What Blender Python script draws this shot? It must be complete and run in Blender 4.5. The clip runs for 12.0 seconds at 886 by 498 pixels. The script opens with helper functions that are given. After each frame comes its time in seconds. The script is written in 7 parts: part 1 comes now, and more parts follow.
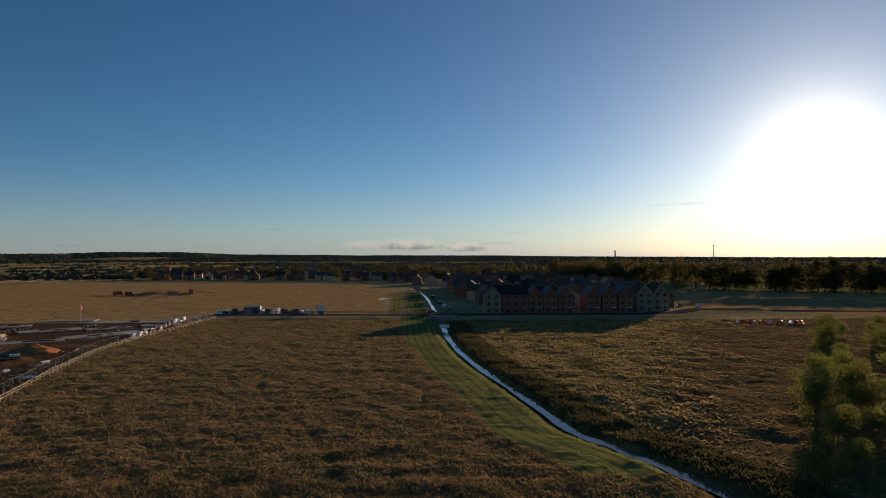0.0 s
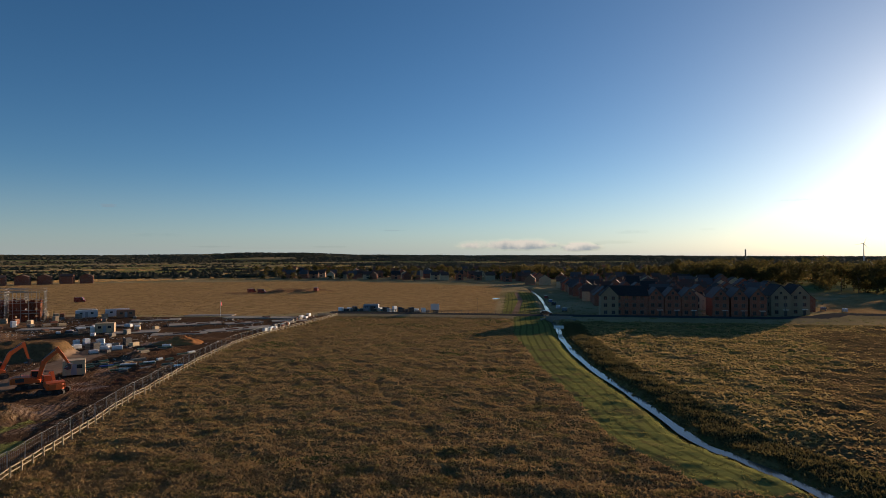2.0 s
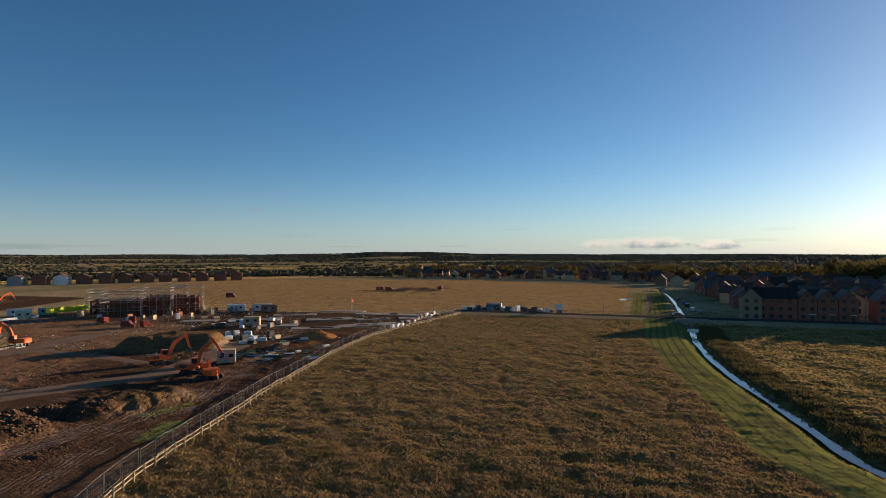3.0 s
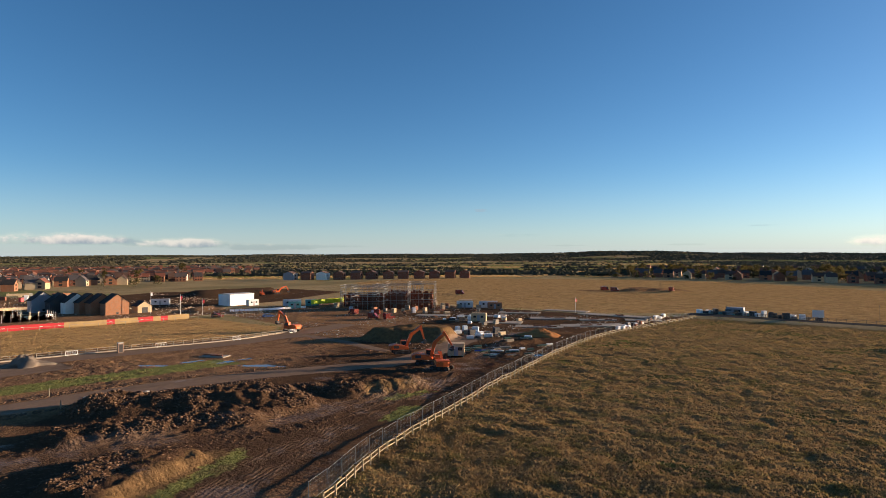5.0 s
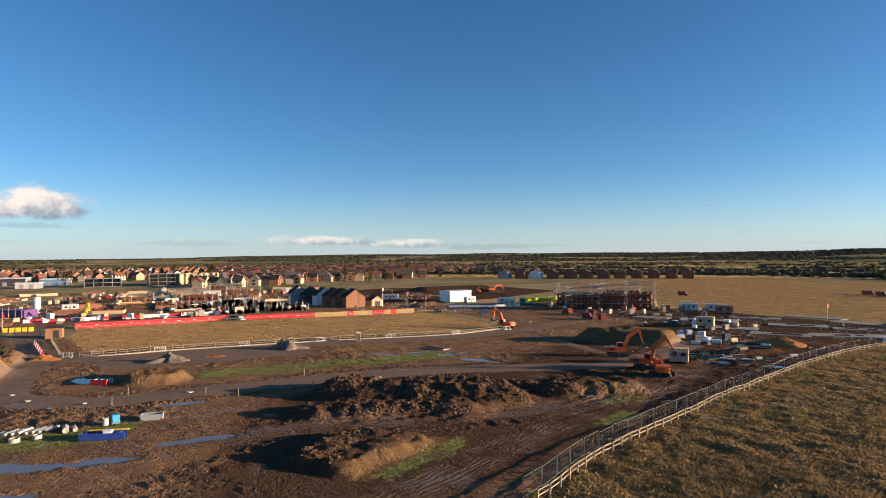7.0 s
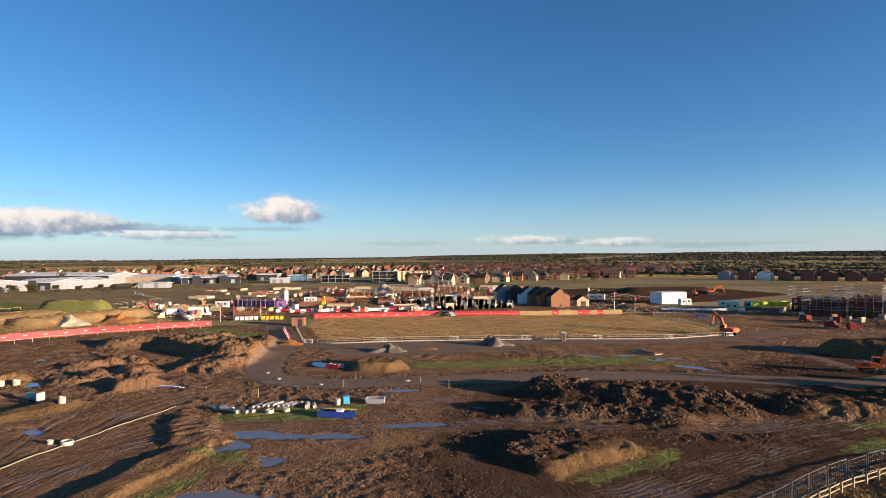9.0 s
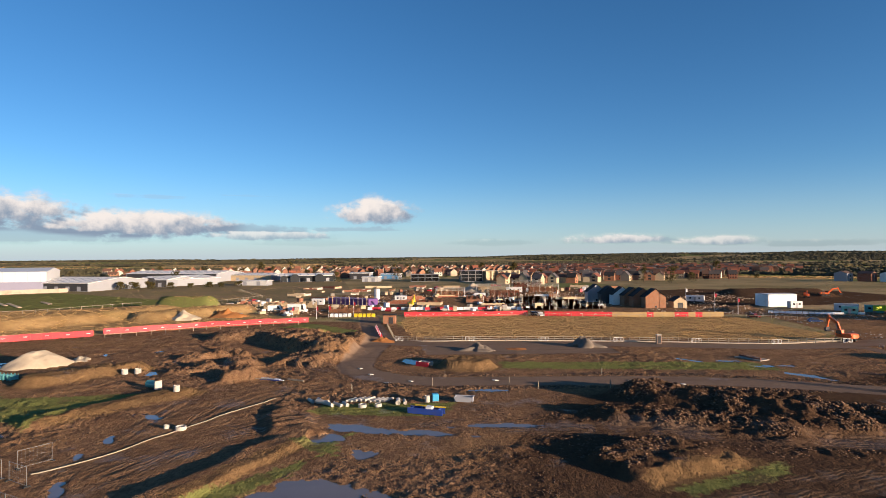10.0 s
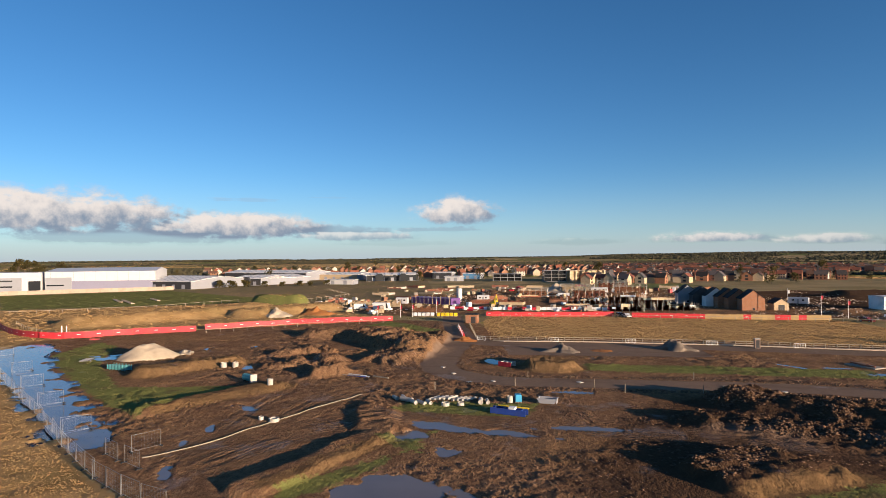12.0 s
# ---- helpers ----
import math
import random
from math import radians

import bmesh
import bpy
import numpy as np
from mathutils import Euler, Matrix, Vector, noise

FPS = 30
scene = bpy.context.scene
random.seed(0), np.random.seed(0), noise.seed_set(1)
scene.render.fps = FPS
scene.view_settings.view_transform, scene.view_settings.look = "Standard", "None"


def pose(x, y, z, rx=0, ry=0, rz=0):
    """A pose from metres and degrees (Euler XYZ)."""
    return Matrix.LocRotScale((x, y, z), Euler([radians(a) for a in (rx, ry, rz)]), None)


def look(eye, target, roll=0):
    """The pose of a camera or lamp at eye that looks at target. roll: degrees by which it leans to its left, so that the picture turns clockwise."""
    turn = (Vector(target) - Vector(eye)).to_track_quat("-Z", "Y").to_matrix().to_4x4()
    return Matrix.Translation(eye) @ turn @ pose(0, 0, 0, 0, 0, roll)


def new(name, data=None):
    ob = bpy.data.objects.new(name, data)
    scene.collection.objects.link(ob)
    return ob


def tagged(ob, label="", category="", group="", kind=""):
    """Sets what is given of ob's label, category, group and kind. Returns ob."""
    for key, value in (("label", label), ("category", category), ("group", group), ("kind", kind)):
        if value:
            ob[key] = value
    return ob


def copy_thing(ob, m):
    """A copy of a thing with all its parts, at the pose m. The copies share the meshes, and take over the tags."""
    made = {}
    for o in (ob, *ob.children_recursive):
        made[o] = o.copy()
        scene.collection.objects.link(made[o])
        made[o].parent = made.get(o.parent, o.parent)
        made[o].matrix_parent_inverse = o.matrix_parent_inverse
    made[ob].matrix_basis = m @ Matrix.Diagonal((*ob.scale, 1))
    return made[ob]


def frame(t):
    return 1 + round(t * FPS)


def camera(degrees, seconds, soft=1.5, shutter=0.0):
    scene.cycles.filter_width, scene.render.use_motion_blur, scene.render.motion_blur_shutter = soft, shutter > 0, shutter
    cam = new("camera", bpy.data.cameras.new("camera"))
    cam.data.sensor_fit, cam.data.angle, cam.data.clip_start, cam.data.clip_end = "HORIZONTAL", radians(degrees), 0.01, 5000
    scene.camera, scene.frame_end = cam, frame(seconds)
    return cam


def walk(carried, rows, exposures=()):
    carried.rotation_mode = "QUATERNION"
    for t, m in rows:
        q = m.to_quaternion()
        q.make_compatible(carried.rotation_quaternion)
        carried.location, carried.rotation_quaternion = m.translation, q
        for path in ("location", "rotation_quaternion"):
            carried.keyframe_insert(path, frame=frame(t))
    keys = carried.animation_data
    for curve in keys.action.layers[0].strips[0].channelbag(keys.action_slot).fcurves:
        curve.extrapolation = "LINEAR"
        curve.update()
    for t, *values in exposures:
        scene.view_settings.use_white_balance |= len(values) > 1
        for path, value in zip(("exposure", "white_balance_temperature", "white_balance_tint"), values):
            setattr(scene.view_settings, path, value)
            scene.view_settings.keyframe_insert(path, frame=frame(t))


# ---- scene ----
EXP = (0.2, 0.4, 0.75, 1.15, 1.25, 1.2, 1.0)
# A drone hovers 22 m over the meadow and turns to its left.
EYE = 22.0
cam = camera(73.05, 12.0, soft=0.8)
PATH = [  # seconds, heading, tilt, lean
    (0.0, -0.003, 0.750, -0.167),
    (0.5, 0.321, 0.756, -0.187),
    (1.0, 1.732, 0.761, -0.209),
    (1.5, 5.358, 0.765, -0.231),
    (2.0, 10.775, 0.772, -0.253),
    (2.5, 16.682, 0.755, -0.279),
    (3.0, 22.497, 0.747, -0.283),
    (5.0, 43.614, 0.766, -0.281),
    (5.5, 48.767, 0.762, -0.304),
    (6.0, 53.825, 0.762, -0.315),
    (6.5, 58.822, 0.764, -0.326),
    (7.0, 63.834, 0.763, -0.330),
    (9.0, 83.253, 0.779, -0.304),
    (9.5, 87.749, 0.773, -0.298),
    (10.0, 91.705, 0.764, -0.298),
    (10.5, 95.236, 0.761, -0.305),
    (11.0, 97.653, 0.763, -0.323),
    (11.5, 99.002, 0.768, -0.354),
    (12.0, 99.555, 0.775, -0.392),
]
walk(cam, [(t, look((0, 0, EYE), (-math.sin(radians(h)), math.cos(radians(h)), EYE + math.tan(radians(p))), r)) for t, h, p, r in PATH],
     exposures=[(0.0, EXP[0], 6850, 10), (1.5, EXP[1], 6900, 10), (3.0, EXP[2], 7000, 10), (5.0, EXP[3], 6950, 10), (7.0, EXP[4], 6700, 10), (9.0, EXP[5], 6500, 10), (12.0, EXP[6], 6500, 10)])

# ---------------------------------------------------------------- light
SUN_RIGHT, SUN_UP = 32.3, 8.0   # degrees to the right of the first view, and over the horizon
sun_dir = Vector((math.sin(radians(SUN_RIGHT)) * math.cos(radians(SUN_UP)), math.cos(radians(SUN_RIGHT)) * math.cos(radians(SUN_UP)), math.sin(radians(SUN_UP))))
world = bpy.data.worlds.new("sky")
scene.world = world
world.use_nodes = True
wn, wl = world.node_tree.nodes, world.node_tree.links
sky = wn.new("ShaderNodeTexSky")
sky.sky_type, sky.sun_disc = "NISHITA", False
sky.sun_elevation, sky.sun_rotation = radians(SUN_UP), radians(SUN_RIGHT)
sky.altitude, sky.air_density, sky.dust_density, sky.ozone_density = 50, 0.7, 0.21, 2.7
tint, deep = wn.new("ShaderNodeMix"), wn.new("ShaderNodeHueSaturation")
tint.data_type, tint.blend_type = "RGBA", "MULTIPLY"
tint.inputs[0].default_value, tint.inputs[7].default_value = 1.0, (1.01, 1.01, 1.02, 1)
deep.inputs["Saturation"].default_value = 1.14
wl.new(sky.outputs[0], tint.inputs[6]), wl.new(tint.outputs[2], deep.inputs["Color"])
wn["Background"].inputs[1].default_value = 0.08
wl.new(deep.outputs[0], wn["Background"].inputs[0])
sun = new("sun", bpy.data.lights.new("sun", "SUN"))
sun.data.energy, sun.data.angle, sun.data.color = 5.2, radians(0.6), (1.0, 0.75, 0.53)
sun.matrix_world = look((0, 0, 300), Vector((0, 0, 300)) - sun_dir)


# ---------------------------------------------------------------- materials
class Nodes:
    """A material's node tree, written from the surface backwards."""

    def __init__(self, name, rough=0.9, spec=0.3, metal=0.0):
        self.mat = bpy.data.materials.new(name)
        self.mat.use_nodes = True
        self.n, self.l = self.mat.node_tree.nodes, self.mat.node_tree.links
        self.b = self.n["Principled BSDF"]
        self.set("Roughness", rough), self.set("Specular IOR Level", spec), self.set("Metallic", metal)
        self.pos = self.n.new("ShaderNodeNewGeometry").outputs["Position"]

    def set(self, key, value):
        self.wire(value, self.b.inputs[key])

    def wire(self, value, socket):
        if hasattr(value, "is_linked"):
            self.l.new(value, socket)
        elif isinstance(value, tuple) and len(value) == 3 and socket.type == "RGBA":
            socket.default_value = (*value, 1)
        else:
            socket.default_value = value

    def noise(self, scale, detail=3.0, rough=0.55, vec=None, stretch=None):
        t = self.n.new("ShaderNodeTexNoise")
        t.inputs["Scale"].default_value, t.inputs["Detail"].default_value, t.inputs["Roughness"].default_value = scale, detail, rough
        v = vec or self.pos
        if stretch:
            m = self.n.new("ShaderNodeMapping")
            m.inputs["Scale"].default_value = stretch[:3]
            m.inputs["Rotation"].default_value = (0, 0, radians(stretch[3]))
            self.l.new(v, m.inputs[0])
            v = m.outputs[0]
        self.l.new(v, t.inputs["Vector"])
        return t.outputs[0]

    def mix(self, fac, a, b, mode="MIX"):
        m = self.n.new("ShaderNodeMix")
        m.data_type, m.blend_type = "RGBA", mode
        self.wire(fac, m.inputs[0]), self.wire(a, m.inputs[6]), self.wire(b, m.inputs[7])
        return m.outputs[2]

    def math(self, op, a, b=0.0, c=0.0):
        m = self.n.new("ShaderNodeMath")
        m.operation = op
        for value, socket in zip((a, b, c), m.inputs):
            self.wire(value, socket)
        return m.outputs[0]

    def step(self, value, lo, hi, out0=0.0, out1=1.0):
        m = self.n.new("ShaderNodeMapRange")
        m.interpolation_type = "SMOOTHSTEP"
        for v, socket in zip((value, lo, hi, out0, out1), m.inputs):
            self.wire(v, socket)
        return m.outputs[0]

    def attr(self, name):
        a = self.n.new("ShaderNodeAttribute")
        a.attribute_name = name
        return a.outputs["Fac"]

    def island(self):
        return self.n.new("ShaderNodeNewGeometry").outputs["Random Per Island"]

    def each(self):
        return self.n.new("ShaderNodeObjectInfo").outputs["Random"]

    def bump(self, height, strength=0.5, distance=0.1):
        b = self.n.new("ShaderNodeBump")
        self.wire(strength, b.inputs["Strength"]), self.wire(distance, b.inputs["Distance"]), self.wire(height, b.inputs["Height"])
        self.l.new(b.outputs[0], self.b.inputs["Normal"])


def plain(name, colour, rough=0.7, metal=0.0, spec=0.4, vary=0.18, grain=1.2, each=0.0, dirt=(0.10, 0.075, 0.05), dirty=0.25):
    """A painted, moulded or built surface with weathering at two scales."""
    m = Nodes(name, rough, spec, metal)
    dark = tuple(c * (1 - vary) for c in colour)
    light = tuple(min(1.0, c * (1 + vary)) for c in colour)
    c = m.mix(m.noise(grain, 4), dark, light)
    if each:
        c = m.mix(m.math("MULTIPLY", m.each(), each), c, tuple(v * 0.35 for v in colour))
    c = m.mix(m.math("MULTIPLY", m.step(m.noise(grain * 0.27, 5), 0.48, 0.7), dirty), c, dirt)
    m.set("Base Color", c)
    m.set("Roughness", m.step(m.noise(grain * 3, 3), 0.3, 0.7, max(0.04, rough - 0.1), min(1.0, rough + 0.1)))
    return m.mat


# ---------------------------------------------------------------- the lie of the land
def hash2(ix, iy, seed):
    n = (ix.astype(np.int64) * 374761393 + iy.astype(np.int64) * 668265263 + seed * 982451653) & 0xFFFFFFFF
    n = ((n ^ (n >> 13)) * 1274126177) & 0xFFFFFFFF
    return ((n ^ (n >> 16)) & 0xFFFFFF) / float(0xFFFFFF)


def vnoise(x, y, seed=0):
    ix, iy = np.floor(x), np.floor(y)
    fx, fy = x - ix, y - iy
    fx, fy = fx * fx * (3 - 2 * fx), fy * fy * (3 - 2 * fy)
    a, b, c, d = (hash2(ix + i, iy + j, seed) for i, j in ((0, 0), (1, 0), (0, 1), (1, 1)))
    return (a + (b - a) * fx) * (1 - fy) + (c + (d - c) * fx) * fy - 0.5


def fbm(x, y, size, octaves=4, seed=0, gain=0.5):
    total, amp = 0.0, 1.0
    for k in range(octaves):
        total = total + amp * vnoise(x / size + 17.3 * k, y / size - 9.1 * k, seed + k)
        size, amp = size / 2, amp * gain
    return total


def line_dist(x, y, pts):
    """Distance to a polyline, the signed side of it, and the share of the way along it."""
    best, side, along = np.full(np.shape(x), 1e9), np.zeros(np.shape(x)), np.zeros(np.shape(x))
    for k, ((ax, ay), (bx, by)) in enumerate(zip(pts, pts[1:])):
        dx, dy = bx - ax, by - ay
        u = np.clip(((x - ax) * dx + (y - ay) * dy) / (dx * dx + dy * dy), 0, 1)
        dist = np.hypot(x - ax - u * dx, y - ay - u * dy)
        near = dist < best
        best = np.where(near, dist, best)
        side = np.where(near, np.sign((x - ax) * dy - (y - ay) * dx), side)
        along = np.where(near, (k + u) / (len(pts) - 1), along)
    return best, side, along


def poly_dist(x, y, pts):
    """Distance to a closed outline, below zero inside."""
    inside = np.zeros(np.shape(x), bool)
    ring = list(pts) + [pts[0]]
    for (ax, ay), (bx, by) in zip(ring, ring[1:]):
        cross = (ay > y) != (by > y)
        inside ^= cross & (x < (bx - ax) * (y - ay) / ((by - ay) or 1e-9) + ax)
    dist = line_dist(x, y, ring)[0]
    return np.where(inside, -dist, dist)


def smooth(v):
    v = np.clip(v, 0, 1)
    return v * v * (3 - 2 * v)


def curve(pts, n=8):
    """A smooth line through a few plan points."""
    p = np.array([pts[0], *pts, pts[-1]], float)
    out = []
    for a, b, c, d in zip(p, p[1:], p[2:], p[3:]):
        for u in np.linspace(0, 1, n, endpoint=False):
            out.append(tuple(0.5 * (2 * b + (c - a) * u + (2 * a - 5 * b + 4 * c - d) * u * u + (3 * b - a - 3 * c + d) * u ** 3)))
    return out + [tuple(pts[-1])]


STREAM = curve([(29.5, 50), (25, 62.5), (20.1, 72.5), (16.7, 79), (12.4, 100.6), (5.8, 132), (1.4, 168), (0.3, 190), (-1.5, 215), (-4, 259), (-10.1, 343), (-20, 430)], 5)
FENCE = curve([(-40, 12), (-45.8, 30.5), (-52.7, 43.7), (-60.9, 66.7), (-68.2, 89.4), (-78, 123), (-83.5, 157), (-82, 213)], 5)
MESH_FENCE = curve([(-46, -28), (-49.8, -38.6), (-60.1, -53.5), (-73, -69.4), (-97.2, -100.9), (-130, -140)], 4)
POND = [(-124, -133), (-137, -131), (-131, -119), (-119, -112), (-107.8, -100.4), (-93.5, -84.2), (-84.3, -73.4), (-75.4, -63.4), (-69.5, -55.9), (-63, -51), (-61, -54), (-68.5, -64), (-79.5, -77), (-89, -90.5), (-104, -109)]
POND_SMALL = [(-49, -20), (-53, -19.3), (-57.3, -18), (-59.6, -15.1), (-58.3, -10.8), (-54, -7), (-48, -8)]
SITE = FENCE + [(-84, 216), (-114, 204), (-171, 198), (-240, 192), (-246, 112), (-175, 106), (-156, 94), (-165, 33), (-165, -12), (-200, -22), (-205, -50), (-172, -101), (-148, -130), (-138, -136), (-120, -128)] + MESH_FENCE[::-1][6:] + [(-42, -10)]
SITE_FAR = [(-226, -24), (-215, -50), (-240, -90), (-330, -70), (-420, 40), (-400, 120), (-300, 150), (-222, 112), (-230, 30)]
GOLD_STRIP = [(-163, -14), (-163, 33), (-155, 90), (-170, 102), (-218, 98), (-226, 25), (-221, -20), (-197, -20)]
GOLD_FIELD = [(-84, 236), (-24, 232), (-40, 440), (-192, 530), (-360, 487), (-450, 440), (-420, 330), (-300, 240), (-240, 200), (-171, 204), (-114, 210)]
GOLD_BANK = [(-150, -170), (-140, -136), (-172, -103), (-203, -54), (-250, -95), (-270, -150), (-225, -225), (-190, -260)]
DARK_SOIL = [(-262, 98), (-268, 160), (-312, 236), (-372, 232), (-400, 150), (-372, 100), (-310, 92)]
GREEN_FIELD = [(-225, -234), (-261, -177), (-281, -130), (-300, -140), (-376, -255), (-313, -325)]
GOLD_RIGHT = [(100, 262), (120, 300), (165, 375), (320, 315), (420, 200), (300, 150), (160, 212), (115, 244)]
LANES = (curve([(-35, 118), (-30, 98), (-19, 80), (-13, 65), (-9.5, 58)], 4), curve([(-13, 152), (-9.7, 118), (-3.9, 100), (-2.9, 86)], 4), curve([(-21, 175), (-12.5, 108)], 2))
VERGE = [(-21, 229), (-6, 229), (-15, 372), (-31, 372)]
ROAD_MAIN = curve([(-83, 221), (-40, 219.5), (0, 221), (40, 219), (84, 224), (98, 236), (112, 240), (180, 236)], 4)
ROAD_SITE = curve([(-222, -34), (-192, -29), (-160, -22), (-134, -22), (-116, -20), (-107, -8), (-107, 12), (-107.5, 32), (-105, 52), (-97, 75), (-95, 90), (-110, 130)], 4)
ROAD_UPPER = curve([(-160, -20), (-152, -12), (-152.5, 10), (-151, 44), (-147, 74), (-150, 92), (-158, 118)], 4)
TRACK_WET = curve([(-60, -36), (-72, -30), (-80, -18.4), (-79.5, -3), (-78, 6), (-77.5, 12), (-77.6, 20), (-75, 30), (-72.1, 48), (-74.9, 69), (-82, 91.7), (-91.8, 116), (-104, 140)], 5)
TRACK_NEAR = curve([(-50, 12), (-53, 22), (-56.5, 30), (-63.8, 46.5), (-70.9, 70), (-80, 90), (-90, 114)], 4)
TRACK_BANK = curve([(-58.8, -41.2), (-69.8, -36.5), (-85.5, -35.7), (-96.5, -32.1), (-106, -20.4)], 4)
TRACK_POOL = curve([(-52.7, -37.6), (-61.3, -41.8), (-82.1, -42.8), (-99.0, -43.3), (-121, -47.9)], 4)
TRACK_DIG = curve([(-108, -18), (-115.1, -25.5), (-126, -34), (-140, -36), (-167, -34.8)], 4)
TRACK_LOOP = curve([(-69, -36), (-78.9, -28), (-81.7, -19), (-88, -2), (-92, 12), (-100, 16)], 4)
TYRES = (TRACK_WET, TRACK_NEAR, TRACK_BANK, TRACK_POOL, TRACK_DIG, TRACK_LOOP)
# heaps: two ends, half width, height, flatness of the top, roughness
HEAPS = (
    (-94, 30, -82, 48, 9.0, 2.1, 0.25, 0.9), (-84, 22, -76, 40, 6.0, 1.3, 0.15, 0.8), (-76, 39, -77, 50, 3.2, 1.0, 0.2, 0.8),       # the great clod heap
    (-61.8, 18, -65.8, 28, 3.4, 0.95, 0.35, 1.1), (-66, 16.5, -68.5, 24, 3.6, 1.1, 0.4, 0.8),          # grassed heap by the fence
    (-79, 61, -76, 70, 5.8, 1.8, 0.3, 0.8), (-84, 56, -80, 64, 5, 1.3, 0.2, 0.9),           # heap beside the diggers
    (-123, 108, -113, 116, 8.5, 3.3, 0.3, 0.25),                                             # green mound
    (-54, -27.6, -74, -19.6, 2.9, 0.55, 0.65, 0.6), (-76, -22, -84, -25, 4.0, 0.5, 0.5, 1.0),    # long bank
    (-78, -57, -96, -46, 3.6, 0.8, 0.3, 0.15), (-104, -75, -116, -66, 4.5, 1.5, 0.4, 0.15),  # berms of the basin
    (-121, 0, -121, 1.5, 5.8, 1.7, 0.5, 0.4),                                               # cut heap by the road
    (-163, -62, -168, -44, 9, 1.8, 0.4, 0.5), (-150, -36, -160, -28, 9, 1.5, 0.5, 0.9), (-156, -44, -140, -30, 10, 2.6, 0.45, 0.7), (-124, -34, -132, -28, 6, 1.3, 0.3, 1.0),
    (-119, -50, -122, -45, 4.5, 1.3, 0.2, 0.8), (-128, -58, -132, -54, 4, 1.1, 0.2, 0.8), (-106, -42, -109, -39, 3.6, 1.5, 0.1, 0.8),
    (-92, 118, -90, 126, 4, 1.2, 0.1, 0.8), (-296, -12, -300, 6, 8, 2.2, 0.2, 0.5), (-335, 30, -330, 46, 9, 2.6, 0.2, 0.5), (-312, -60, -318, -48, 7, 2.4, 0.2, 0.4), (-350, -30, -356, -16, 9, 3, 0.2, 0.4), (-298, 66, -306, 80, 7, 2, 0.2, 0.5), (-240, 108, -250, 116, 6, 1.6, 0.2, 0.5),
    (-172, 352, -152, 366, 11, 2.0, 0.3, 1.0), (-344, 156, -332, 190, 13, 3.6, 0.3, 0.3), (-256, -125, -255, -110, 9, 5.6, 0.4, 0.25),
    (-180, -150, -230, -120, 14, 3.2, 0.5, 0.2), (-212, -110, -240, -90, 10, 3, 0.4, 0.3), (140, 285, 270, 260, 14, 2.6, 0.3, 0.2),
)
_g = random.Random(17)
HEAPS += tuple((x, y, x + _g.uniform(-3, 3), y + _g.uniform(-3, 3), _g.uniform(1.8, 3.6), _g.uniform(0.5, 1.1), 0.15, 1.5) for x, y in ((_g.uniform(-158, -112), _g.uniform(-62, -27)) for _ in range(16)))
PITS = ((-151, -54, -143, -46, 5.5, 2.2), (-158, -72.5, -153, -69, 2.2, 1.0), (-138, -60, -134, -57.5, 2.4, 1.1), (-121, -49.5, -118, -47, 2.2, 1.1), (-105, -43.5, -108, -45, 1.8, 0.9), (-146, -66, -143, -64, 2.2, 1.0), (-129, -54.5, -126.5, -52.5, 2.0, 1.0), (-132, -42, -127, -38, 4, 1.2), (-94, -62, -100, -55, 5, 0.9), (-68, 8, -84, 9, 1.3, 0.5), (-124, -8, -128, -14, 3.5, 0.5), (-141, -62, -146, -58, 3, 1.0), (-120, -36, -116, -40, 3, 0.9), (-152, -38, -148, -42, 2.6, 1.0))
PUDDLES = ((-121, -97, 6.5, 3.5, 40), (-138.4, -70.8, 3.2, 1.6, 10), (-82.9, -44.2, 2.6, 1.4, 60), (-120, -55, 2.4, 1.2, 0), (-134.5, -80.6, 4.5, 1.8, 20),
           (-113, -59, 3.6, 1.2, 30), (-128.7, -46.8, 2.4, 1.2, 0), (-126, -11, 3.0, 1.6, 0), (-78.6, 4, 0.9, 5, 3), (-73, -17, 1.6, 2.4, 0),
           (-66, -43, 1.8, 0.7, 30), (-72, -43, 2.2, 0.6, 25), (-57, -39, 1.8, 0.9, 30), (-122, 62, 1.4, 5, 6), (-129, 47.5, 0.9, 4.5, -50), (-127.5, 57, 0.7, 3, 0), (-111.5, 63.5, 1.3, 4.5, -55), (-77, -13, 1.3, 5.5, -14), (-75.3, -4, 1.1, 6, -6), (-67, -10.7, 1.6, 2, 20), (-138, 44, 0.8, 5, 6), (-86, 106, 1.4, 2.5, 20),
           (-77, 112, 1.6, 3, 25), (-99, 100, 1.5, 2.2, 0), (-168, -38, 2.5, 2, 0), (-68, -12, 2, 1, 0), (-100, 5, 1.2, 4, 0), (-84, 86, 1.5, 4, 0), (-47, 470, 5, 22, 80),
           (-33, 318, 4, 8, 0), (-84, 30, 1, 2, 0), (-148, -122, 4, 2, 40), (10, 62, .5, .5, 0), (3.0, 71.5, 1.3, 0.9, 0))
HILLS = ((-60, 0), (-34, 2), (-23, 5), (-12, 12), (-1, 18), (10, 21), (19, 30), (24, 44), (29, 50), (33, 34), (40, 30), (48, 34), (56, 36), (65, 30), (73, 30), (82, 25), (88, 12), (101, 7), (114, 2), (135, 0), (180, 0))


